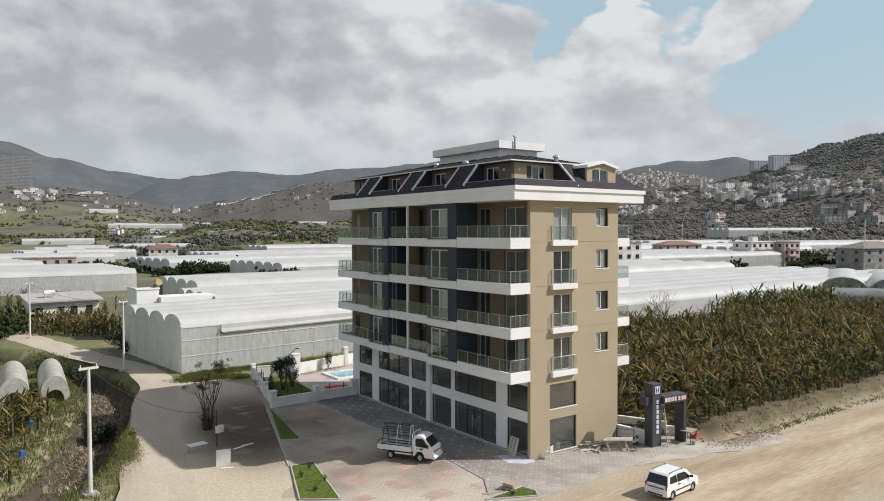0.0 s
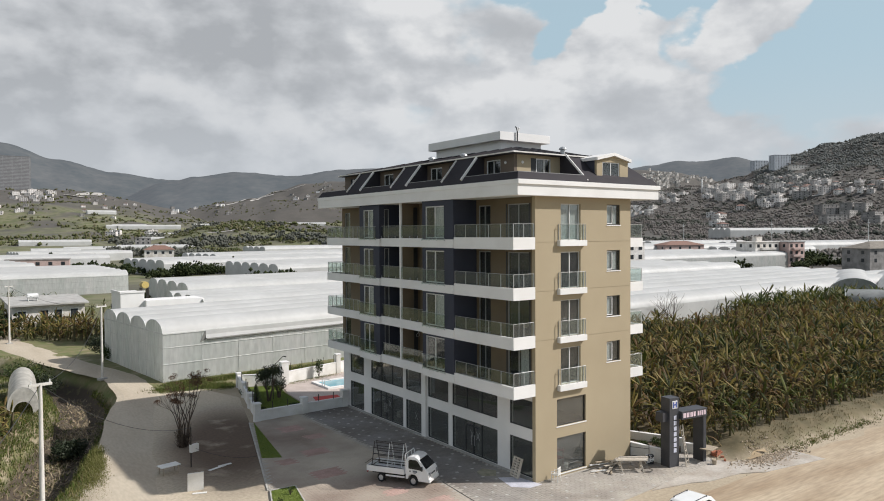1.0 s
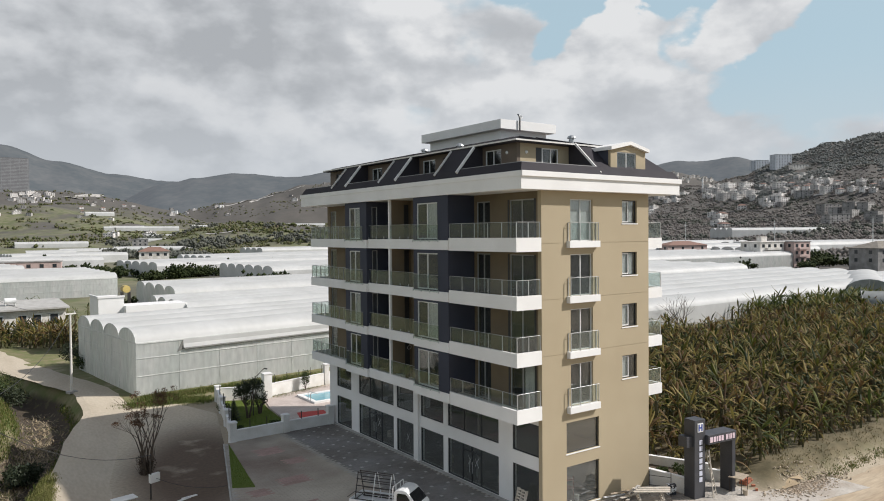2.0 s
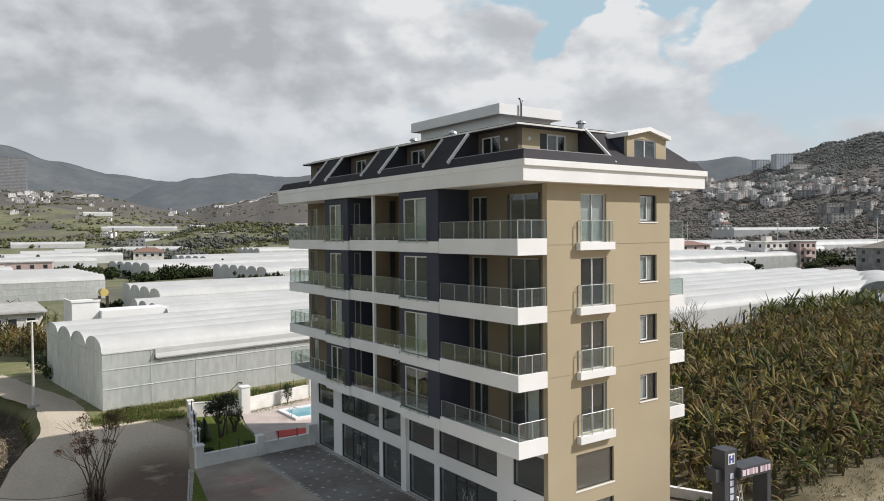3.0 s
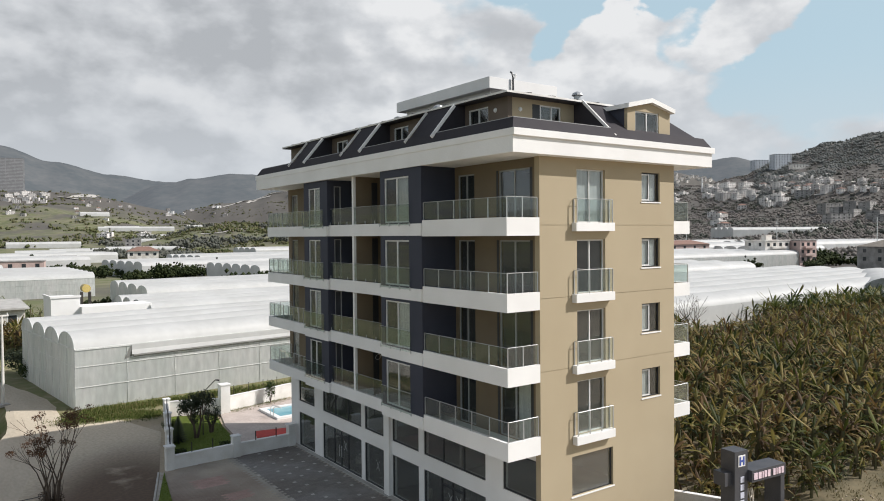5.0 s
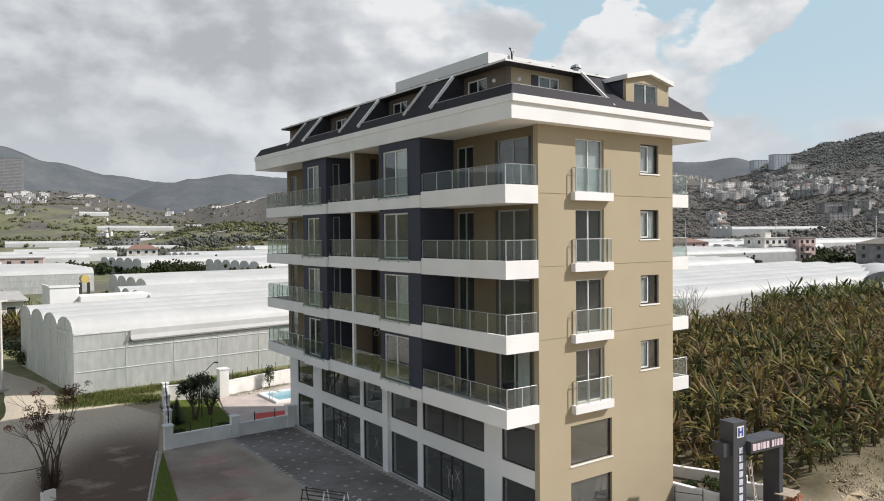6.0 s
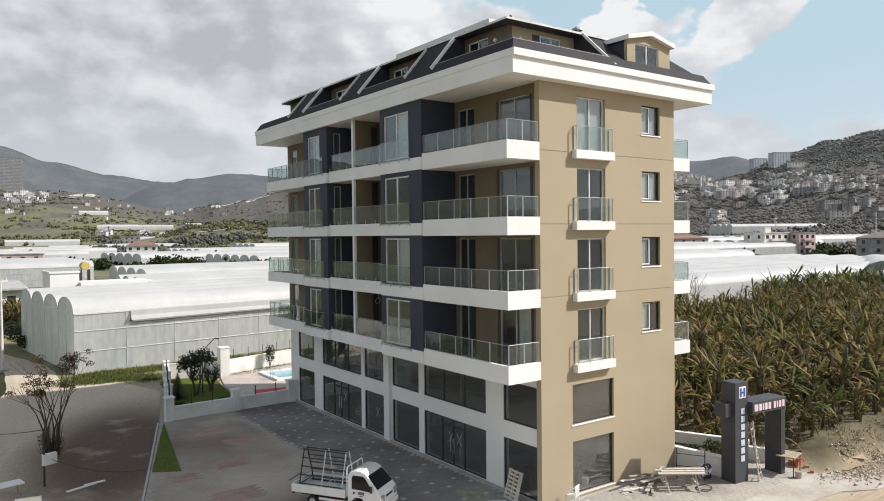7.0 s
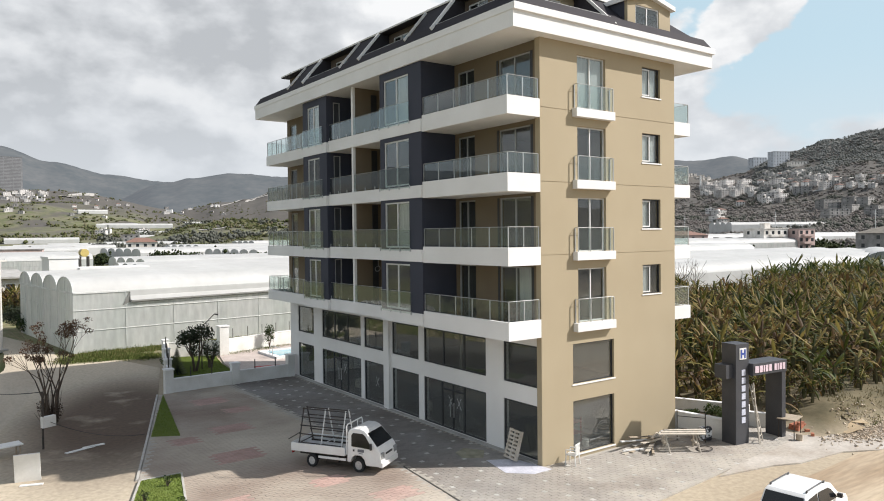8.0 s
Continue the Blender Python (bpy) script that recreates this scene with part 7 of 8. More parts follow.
def shrub(x, y, r, h, label, material, seed, z=None, count=420, leaf=0.07, category="shrub", group=""):
    rng = random.Random(seed)
    z = ground_height(x, y) if z is None else z
    t = thing("shrub", label, category, (x, y, z), 0, group)
    wood = Geo()
    crown = Geo()
    for i in range(5):
        a = i * 1.3 + rng.uniform(-0.3, 0.3)
        tip = Vector((math.cos(a) * r * 0.5, math.sin(a) * r * 0.5, h * rng.uniform(0.45, 0.7)))
        wood.tube((0, 0, -0.05), tip, 0.025, 0.012, sides=4, caps=False)
        leaf_cloud(crown, tip, (r * 0.6, r * 0.6, h * 0.4), count // 5, leaf, rng, 0.2)
    part("stem", wood, BARK, t)
    part("crown", crown, material, t)


for i, (x, y, r, h, z) in enumerate(((9.4, 1.2, 0.45, 0.6, 0.5), (9.6, -0.2, 0.4, 0.5, 0.5), (10.2, -1.0, 0.5, 0.8, 0.5), (11.2, -1.2, 0.4, 0.6, 0.5), (-7.0, 26.0, 0.4, 0.5, 0.1), (-5.8, 33.0, 0.6, 0.7, 0.1), (-3.9, 26.2, 0.5, 0.35, 0.1))):
    shrub(x, y, r, h, "small clipped garden shrub in the planting bed", SHRUB, 40 + i, z, group="garden shrubs")
shrub(3.4, 36.6, 0.45, 1.9, "slim green shrub against the white back wall", SHRUB, 60, 0.1, 700)
for i, (x, y) in enumerate(((-13.0, 4.2), (-13.9, 5.6), (-14.2, 3.0), (-12.8, 6.8), (-5.3, -4.3))):
    shrub(x, y, 0.16, 0.42, "tiny planted sapling on the lawn", SHRUB, 70 + i, 0.1, 60, 0.05, "sapling", "saplings on the lawn")
for i, (x, y, r, h) in enumerate(((-21.2, 58.0, 2.5, 3.6), (-19.9, 55.0, 1.7, 2.4), (-21.9, 52.0, 1.4, 1.8), (-21.0, 30.0, 1.3, 1.5), (-11.5, 62.0, 1.5, 2.2), (-12.2, 66.0, 1.8, 2.6))):
    shrub(x, y, r, h, "grey-green bush by the ditch", OLIVE if i % 2 else SHRUB, 80 + i, None, 1500, 0.13, "bush", "bushes by the ditch")
# leafless shrub by the greenhouse behind the field
rngb = random.Random(31)
for x, y in ((60.5, 36.4), (63.0, 37.2)):
    t = thing("bare_shrub", "thin leafless shrub behind the banana field", "shrub", (x, y, 0.5))
    wood, tips = Geo(), []
    for i in range(4):
        limb(wood, tips, Vector((0, 0, 0)), Vector((rngb.gauss(0, 0.4), rngb.gauss(0, 0.4), 1)).normalized(), 2.0, 0.06, 3, rngb, 0.4, 2)
    part("stem", wood, BARK, t)


def weeds(name, spots, material, label, seed, blade=(0.15, 0.5), per=7):
    rng = random.Random(seed)
    g = Geo()
    for x, y in spots:
        z = ground_height(x, y)
        for _ in range(per):
            a, h, w = rng.uniform(0, 6.28), rng.uniform(*blade) * rng.uniform(0.5, 1.0), rng.uniform(0.012, 0.04)
            px, py = x + rng.gauss(0, 0.18), y + rng.gauss(0, 0.18)
            lean = rng.uniform(0.1, 0.6) * h
            g.add([(px - math.sin(a) * w, py + math.cos(a) * w, z - 0.02), (px + math.sin(a) * w, py - math.cos(a) * w, z - 0.02), (px + math.cos(a) * lean, py + math.sin(a) * lean, z + h)], ((0, 1, 2),))
    tagged(part(name, g, material), label, "weeds", kind="stuff")


def near_line(pts, spread, count, seed, keep=lambda x, y: True):
    rng = random.Random(seed)
    out = []
    while len(out) < count:
        i = rng.randrange(len(pts) - 1)
        p = Vector(pts[i]).lerp(pts[i + 1], rng.random())
        x, y = p.x + rng.gauss(0, spread), p.y + rng.gauss(0, spread)
        if keep(x, y):
            out.append((x, y))
    return out


def off_road(x, y):
    lane = -22.0 + 0.19 * (y - 4) if y < 50 else -13.2 - 0.2 * (y - 50)
    return x < lane and to_line(x, y, ((-23.0, -2.0), (-21.5, 8.0), (-18.3, 22.0), (-15.5, 33.0), (-13.2, 41.0), (-13.2, 50.0), (-15.8, 60.0), (-18.5, 72.0), (-22.5, 92.0))) > 2.4


weeds("weeds", near_line(DITCH[:6], 3.0, 4200, 1, lambda x, y: off_road(x, y) and to_line(x, y, DITCH) > 2.0), WEED, "rank weeds and grass along the ditch", 2, (0.1, 0.45), 8)
weeds("weeds", near_line(((-33, 12), (-27, 30), (-24, 44)), 3.0, 3800, 3, off_road), WEED, "rough grass on the waste ground", 4, (0.1, 0.35), 8)
weeds("weeds", near_line(((-10.0, 42.3), (-6.5, 42.6), (0.0, 42.8), (8.0, 42.9)), 0.7, 1500, 5), WEED, "weeds at the foot of the greenhouse", 6, (0.1, 0.42), 9)
weeds("weeds", near_line(((-11.8, 40.6), (-7.2, 39.9), (-5.6, 38.6)), 0.7, 1300, 15), WEED, "low green weeds spreading onto the plot", 16, (0.05, 0.28), 9)
weeds("weeds", near_line(((15.5, -4.4), (30.0, -4.3), (60.0, -4.4)), 0.7, 500, 7), BANKGRASS, "dry grass along the earth bank", 8, (0.05, 0.2), 9)
weeds("weeds", near_line(((17.0, -5.3), (30.0, -5.2), (60.0, -5.3)), 0.22, 700, 17), WEED, "green weeds at the foot of the earth bank", 18, (0.05, 0.2), 9)
weeds("weeds", near_line(((-22.4, 4.0), (-21.0, 14.0), (-19.5, 24.0)), 0.9, 2600, 9, lambda x, y: x < -21.3 + 0.16 * (y - 14)), VERGE, "yellow-green verge beside the lane", 10, (0.06, 0.22), 9)
weeds("weeds", near_line(((-1.0, 35.4), (6.0, 37.2)), 0.3, 300, 11), WEED, "grass strip along the back wall", 12, (0.08, 0.25), 8)
# fallen dry leaves and stalks on the banks
DRY = leafy("dry_stalk", ((0.27, 0.21, 0.13), (0.42, 0.35, 0.24), (0.19, 0.145, 0.09)), 0.9, 0.2)
rngd = random.Random(77)
g = Geo()
for x, y in near_line(((-31, 17), (-26, 24), (-22.5, 31), (-19.5, 40)), 2.0, 2600, 13, off_road) + near_line(DITCH[1:5], 0.9, 1100, 18, off_road):
    z = ground_height(x, y) + 0.03
    a, l = rngd.uniform(0, 6.28), rngd.uniform(0.15, 0.6)
    c, s = math.cos(a), math.sin(a)
    w = rngd.uniform(0.02, 0.07)
    g.add([(x - s * w, y + c * w, z), (x + s * w, y - c * w, z), (x + c * l + s * w * 0.3, y + s * l, z + rngd.uniform(0.0, 0.35))], ((0, 1, 2),))
tagged(part("dry_litter", g, DRY), "heaps of dry banana leaves and stalks on the bank", "plant litter", kind="stuff")
SACK_BLUE = mat("blue_plastic", (0.02, 0.12, 0.42), 0.5, bump=0.01)
for x, y in ((-26.3, 27.5), (-27.6, 19.5)):
    o = part("blue_bag", Geo().box(-0.16, 0.16, -0.14, 0.14, 0, 0.5), SACK_BLUE, round_by=0.08)
    o.matrix_basis = pose(x, y, ground_height(x, y) + 0.5, 8, 5, 30)
    tagged(o, "blue plastic bag round a hanging banana bunch", "bag", "blue fruit bags")


# ---------- film tunnels by the ditch ----------
TUNNELFILM = mat("weathered_tunnel_film", (0.66, 0.635, 0.58), 0.6, second=(0.50, 0.48, 0.43), scale=1.2, fine=4, bump=0.03, mottle=0.25, sheen_through=0.35)


def tunnel(x, y, turn, width, length, rise, label):
    z = ground_height(x, y) - 0.05
    t = thing("film_tunnel", label, "greenhouse", (x, y, z), turn, "small film tunnels")
    rings = []
    for i in range(9):
        yy = length * i / 8
        lift = 0.06 * math.sin(i * 2.3)
        rings.append([(-math.cos(math.pi * j / 12) * width / 2, yy, (rise + lift) * math.sin(math.pi * j / 12) ** 0.7 if 0 < j < 12 else (0.55 if i == 0 else 0.0)) for j in range(13)])
    part("film", Geo().sweep(rings, closed=False), TUNNELFILM, t, smooth=True)
    top = rings[0]
    low = [(x * 0.62, 0.02, z * 0.5 if 0 < j < 12 else 0.0) for j, (x, y0, z) in enumerate(top)]
    part("end_film", Geo().add([(x, 0.02, z) for x, y0, z in top] + low, [(j, j + 1, j + 14, j + 13) for j in range(12)]), TUNNELFILM, t)
    for i in range(0, 9, 2):
        f = Geo().bend([(p[0] * 0.97, p[1] + 0.03, p[2] * 0.97) for p in rings[i]], 0.016, 4)
        part("hoop", f, GALV, t)


tunnel(-23.3, 37.6, -5, 2.4, 11.0, 2.45, "short white film tunnel with a lifted front")
tunnel(-26.2, 41.0, -4, 2.7, 11.0, 2.6, "white film tunnel among banana plants")


# ---------- houses, town and far fields ----------
HOUSEWHITE = mat("house_plaster", (0.74, 0.71, 0.67), 0.85, second=(0.52, 0.48, 0.43), scale=0.4, fine=3, bump=0.005, objrand=0.12)
HOUSEPINK = mat("house_pink_plaster", (0.60, 0.45, 0.41), 0.85, scale=0.4, fine=3, objrand=0.12)
HOUSEGREY = mat("bare_concrete_house", (0.38, 0.365, 0.35), 0.9, second=(0.22, 0.21, 0.20), scale=0.4, fine=3, objrand=0.15)
DARKWIN = mat("dark_window", (0.035, 0.04, 0.045), 0.15, bump=0)
THATCH = mat("weathered_grey_tile", (0.24, 0.215, 0.18), 0.9, second=(0.17, 0.15, 0.125), scale=0.8, fine=4, bump=0.02)
YELLOW = mat("yellow_tank", (0.55, 0.42, 0.14), 0.5, bump=0)


def dwelling(name, label, w, d, floors, wall_mat, roof_kind, at, turn, group="", storey=3.0, cols=3, balconies=False, z=None, sides=2, roof_mat=None):
    x, y = at
    z = ground_height(x, y) - 0.5 if z is None else z
    h = thing(name, label, "house", (x, y, z), turn, group)
    top = floors * storey + 0.5
    part("wall", Geo().box(-w / 2, w / 2, -d / 2, d / 2, -3.0, top), wall_mat, h)
    if roof_kind == "hip":
        o = 0.6
        rg = Geo().add([(-w / 2 - o, -d / 2 - o, top), (w / 2 + o, -d / 2 - o, top), (w / 2 + o, d / 2 + o, top), (-w / 2 - o, d / 2 + o, top), (-w / 5, 0, top + d * 0.22), (w / 5, 0, top + d * 0.22)], ((0, 1, 5, 4), (1, 2, 5), (2, 3, 4, 5), (3, 0, 4), (3, 2, 1, 0)))
        part("roof", rg, roof_mat or TILE_RED, h)
    else:
        part("roof", Geo().box(-w / 2 - 0.25, w / 2 + 0.25, -d / 2 - 0.25, d / 2 + 0.25, top, top + 0.3), HOUSEWHITE if roof_kind == "slab" else HOUSEGREY, h)
        if roof_kind == "slab":
            part("stair_head", Geo().box(-1.6, 1.4, -1.2, 1.6, top + 0.3, top + 2.4), wall_mat, h)
    for f in range(floors):
        for i in range(cols):
            wx = -w / 2 + w * (i + 0.5) / cols
            part("window", Geo().box(wx - 0.7, wx + 0.7, -d / 2 - 0.03, -d / 2 + 0.05, f * storey + 1.3, f * storey + 2.7), DARKWIN, h)
        for i in range(sides):
            wy = -d / 2 + d * (i + 0.5) / sides
            part("window", Geo().box(-w / 2 - 0.03, -w / 2 + 0.05, wy - 0.65, wy + 0.65, f * storey + 1.3, f * storey + 2.7), DARKWIN, h)
        if balconies and f:
            part("balcony", Geo().box(-w * 0.3, w * 0.3, -d / 2 - 1.3, -d / 2 - 0.03, f * storey + 0.35, f * storey + 1.2), wall_mat, h)
    return h


def polar(az, dist):
    return (-32.3 + dist * math.sin(radians(az)), -35.2 + dist * math.cos(radians(az)))


# low house behind the lane, with a solar tank
low = thing("low_house", "low white farmhouse with a flat roof and a water tank", "house", (-19.0, 100.5, 0), 3)
part("wall", Geo().box(0, 10.6, 0, 8, 0, 3.9), HOUSEWHITE, low)
part("roof", Geo().sweep([[(x, y, z) for y, z in ((-0.9, 3.75), (8.5, 4.5), (8.5, 4.75), (-0.9, 4.0))] for x in (-0.5, 11.1)]), CONCRETE, low)
for wx in (1.4, 4.6, 6.6, 9.0):
    w = part("window", Geo().box(wx - 0.55, wx + 0.55, -0.05, 0.04, 1.4 if wx != 4.6 else 0.2, 2.9), DARKWIN, low)
    part("frame", Geo().box(wx - 0.68, wx + 0.68, -0.03, 0.03, 1.25 if wx != 4.6 else 0.15, 3.05), PALEFRAME, w)
tank = part("water_tank", Geo().tube((2.6, 3.0, 5.1), (4.2, 3.0, 5.1), 0.45, sides=12), PALEFRAME, low)
part("stand", Geo().box(2.7, 2.8, 2.7, 3.3, 4.35, 4.9).box(4.0, 4.1, 2.7, 3.3, 4.35, 4.9), GALV, tank)
hut = thing("white_hut", "plain white block of a house behind the greenhouse", "house", (-8.4, 73.2, 0), 2)
part("wall", Geo().box(0, 3.1, 0, 5, 0, 7.1), WHITE, hut)
part("parapet", Geo().box(-0.1, 3.2, -0.1, 0.1, 7.1, 7.35).box(-0.1, 0.1, 0.1, 5.1, 7.1, 7.35), WHITE, hut)
part("annexe", Geo().box(3.102, 11.0, -1.0, 3.0, 0, 6.0), WHITE, hut)
yt = thing("water_tank", "yellow round water tank on a dark stand", "water tank", (-3.3, 82.0, 0), 0)
part("tank", Geo().tube((0, -0.8, 7.6), (0, 0.8, 7.6), 0.52, sides=14), YELLOW, yt)
part("stand", Geo().box(-0.55, -0.4, -0.7, 0.7, 0, 7.15).box(0.4, 0.55, -0.7, 0.7, 0, 7.15), BLACKSTEEL, yt)

# farther greenhouses on the plain
for at, turn, spans, width, length, eave, rise in (((58.0, 178.0), 3, 6, 7.0, 110.0, 4.5, 1.5), ((40.0, 240.0), 8, 5, 8.0, 90.0, 4.5, 1.5), ((75.0, 288.0), 6, 5, 8.0, 150.0, 4.5, 2.0), ((-60.0, 235.0), 8, 5, 8.0, 60.0, 4.5, 1.5), ((-30.0, 330.0), 4, 5, 8.0, 70.0, 4.5, 1.5),
                                                  ((10.0, 420.0), 6, 4, 8.0, 60.0, 4.5, 1.5), ((150.0, 420.0), 6, 4, 8.0, 90.0, 5, 1.8), ((250.0, 225.0), -8, 5, 9.0, 120.0, 6.0, 2.5), ((330.0, 190.0), -8, 3, 9.0, 60.0, 5, 2.0), ((430.0, 330.0), -6, 4, 9.0, 110.0, 5, 2.0), ((390.0, 205.0), -6, 5, 9.0, 150.0, 6, 2.5), ((606.0, 375.0), -22, 4, 9.0, 120.0, 9.5, 2.5)):
    greenhouse((*at, ground_height(*at) - 0.2), turn, spans, width, length, eave, rise, "far white film greenhouse on the plain", arcs=6, side=FILM, frames=False, gable_film=FILM)

for (a, d), turn, spans, length in (((10.6, 1010), -8, 2, 90.0), ((13.0, 830), -6, 3, 130.0), ((16.6, 900), -10, 2, 90.0), ((18.6, 1350), 5, 3, 60.0), ((5.2, 760), -4, 3, 60.0), ((9.4, 1180), 4, 1, 40.0), ((22.8, 1500), -8, 2, 70.0), ((23.6, 960), -18, 3, 48.0), ((18.0, 1250), -12, 3, 60.0), ((13.4, 900), -12, 4, 60.0), ((11.4, 640), -10, 3, 60.0), ((6.0, 560), -5, 4, 30.0), ((8.0, 600), -6, 3, 40.0), ((11.0, 1050), -8, 2, 42.0)):
    at = polar(a, d)
    greenhouse((*at, ground_height(*at) - 0.6), turn, spans, 9.0, length, 4.0, 2.0, "small white greenhouse on the valley slope", arcs=5, side=FILM, frames=False)

# single houses on the plain
dwelling("farm_house", "pink two-storey house with a red sign band", 22, 10, 2, HOUSEPINK, "flat", polar(6.6, 330), -10, "houses on the plain", cols=5, z=-1)
dwelling("farm_house", "white house under a red hipped roof", 14, 10, 2, HOUSEWHITE, "hip", polar(14.3, 400), -14, "houses on the plain", cols=4, z=1.0)
dwelling("farm_house", "half-built grey concrete house", 13, 10, 3, HOUSEGREY, "flat", polar(13.1, 700), -14, "houses on the plain", cols=3)
dwelling("farm_house", "small white house among trees", 12, 9, 2, HOUSEWHITE, "flat", polar(9.2, 400), -10, "houses on the plain", z=-1)
dwelling("farm_house", "cream three-storey house with balconies", 13, 11, 3, HOUSEWHITE, "slab", polar(58.95, 345), -14, "houses on the plain", cols=4, balconies=True, z=1.0)
dwelling("farm_house", "pink-trimmed house with balconies", 9, 10, 3, HOUSEPINK, "flat", polar(60.9, 350), -14, "houses on the plain", cols=3, balconies=True, z=1.0)
dwelling("farm_house", "low grey house with an open porch", 24, 12, 2, HOUSEGREY, "hip", polar(66.4, 330), -14, "houses on the plain", cols=4, z=2.0, roof_mat=THATCH)
dwelling("farm_house", "long low house under a dull red roof", 26, 10, 3, HOUSEPINK, "hip", polar(53.6, 420), -14, "houses on the plain", cols=4, z=-1.5)
dwelling("farm_house", "white house at the edge of the greenhouses", 10, 9, 4, HOUSEWHITE, "flat", polar(49.5, 250), -14, "houses on the plain", cols=3, z=-1)

HILLWHITE = mat("hillside_plaster", (0.66, 0.64, 0.62), 0.9, second=(0.46, 0.43, 0.41), scale=0.2, fine=1.5, objrand=0.3)
# town on the slopes: a few house types, each copied
kinds = []
for i, (w, d, f, m, r, lab) in enumerate(((15, 11, 2, HILLWHITE, "slab", "white hillside house with a flat roof"), (12, 10, 2, HILLWHITE, "hip", "small white hillside house with a red roof"), (20, 12, 3, HILLWHITE, "slab", "cream hillside apartment house"), (24, 13, 3, HOUSEGREY, "flat", "bare concrete hillside shell"), (10, 9, 2, HOUSEGREY, "flat", "small grey hillside house"))):
    kinds.append(dwelling("hillside_house", lab, w, d, f, m, r, polar(56 + 2 * i, 1140), -56, "town on the slopes", cols=4 if w > 12 else 3, sides=1))
kinds.append(dwelling("hillside_house", "bright white far house", 13, 10, 2, WHITE, "box", polar(50.5, 2300), -50, "town on the slopes", cols=1, sides=0))
rng = random.Random(14)
spots = []


def sight(az, el):
    """How far off the slope lies that is seen from the start of the walk at this bearing and elevation."""
    d = 500.0
    while d < 2640 and math.degrees(math.atan2(ground_height(*polar(az, d)) - 15.2, d)) < el:
        d += 12.0
    return d


def settle_slope(az0, az1, el0, el1, count, pick, scale=1.0, apart=15.0):
    """Houses on a slope, in loose terraces."""
    done = tries = 0
    while done < count and tries < count * 25:
        tries += 1
        az, el = rng.uniform(az0, az1), el0 + (el1 - el0) * (rng.randint(0, 5) + rng.uniform(0, 0.5)) / 5.5
        x, y = polar(az, sight(az, el))
        if all(math.hypot(x - a, y - b) > apart for a, b in spots):
            spots.append((x, y))
            copy_thing(kinds[rng.choice(pick)], pose(x, y, ground_height(x, y) - 0.5, 0, 0, rng.uniform(-28, 10) if az > 40 else -az + rng.uniform(-22, 22)) @ Matrix.Scale(scale * rng.uniform(0.8, 1.15), 4))
            done += 1


settle_slope(51.8, 54.6, 2.2, 2.75, 9, (0, 0, 2))
settle_slope(55.6, 58.9, 2.3, 3.2, 26, (0, 2, 0, 2))
settle_slope(59.2, 60.8, 1.7, 3.0, 14, (0, 2, 0, 4), 0.95)
settle_slope(59.4, 62.6, 3.0, 3.85, 26, (0, 1, 0, 4), 0.8)
settle_slope(61.0, 63.6, 2.65, 3.4, 18, (0, 1, 2, 0), 0.9)
settle_slope(63.2, 66.9, 2.6, 3.2, 34, (0, 4, 1, 0), 0.75)
settle_slope(49.0, 52.0, 1.2, 1.9, 22, (0, 0, 5), 0.8)
settle_slope(62.8, 66.6, 0.45, 1.3, 9, (3, 3, 3))
settle_slope(55.5, 57.5, 0.2, 1.0, 4, (1, 0))
settle_slope(4.6, 7.6, 2.3, 2.95, 16, (0, 0, 2), 0.75)
settle_slope(3.4, 6.5, 1.2, 2.0, 5, (0, 1, 4), 0.7)
settle_slope(8.5, 12.5, 1.0, 2.5, 14, (0, 1, 4), 0.55)
settle_slope(10.0, 14.0, -0.1, 0.5, 7, (0, 0, 4), 0.8)
settle_slope(15.0, 21.0, 1.5, 2.2, 12, (0, 5, 4), 0.8)
settle_slope(23.0, 27.0, 2.6, 4.0, 10, (0, 5, 4), 0.8)


def far_village(clusters, label):
    """Small white houses too far off to tell apart: body, roof slab and a dark window band each."""
    walls, glazing = Geo(), Geo()
    taken = []
    for az0, az1, el0, el1, count in clusters:
        for _ in range(count):
            az, el = rng.uniform(az0, az1), el0 + (el1 - el0) * rng.randint(0, 7) / 7 + rng.uniform(0, 0.03)
            x, y = polar(az, sight(az, el))
            if any(math.hypot(x - a, y - b) < 11 for a, b in taken):
                continue
            taken.append((x, y))
            m = pose(x, y, ground_height(x, y) - 0.5, 0, 0, rng.uniform(-35, 10))
            w, d, h = rng.uniform(3.2, 6.0), rng.uniform(3.0, 4.5), rng.choice((4.5, 6.0, 7.0))
            walls.box(-w, w, -d, d, -2, h, m=m).box(-w - 0.3, w + 0.3, -d - 0.3, d + 0.3, h + 0.01, h + 0.35, m=m)
            for z in (1.2, 4.0):
                if z + 1.4 < h:
                    glazing.box(-w * 0.7, -w * 0.2, -d - 0.05, -d + 0.1, z, z + 1.4, m=m).box(w * 0.15, w * 0.75, -d - 0.05, -d + 0.1, z, z + 1.4, m=m)
    v = tagged(new("far_village"), label, "village", kind="stuff")
    part("walls", walls, mat("far_village_plaster", (0.62, 0.59, 0.55), 0.9, second=(0.50, 0.47, 0.44), scale=0.2, fine=1.5, island=0.22), v)
    part("windows", glazing, DARKWIN, v)


far_village(((48.0, 53.7, 3.35, 4.25, 330), (53.0, 56.0, 3.7, 4.15, 40), (48.0, 53.7, 4.2, 4.6, 30)), "dense white village on a far slope")
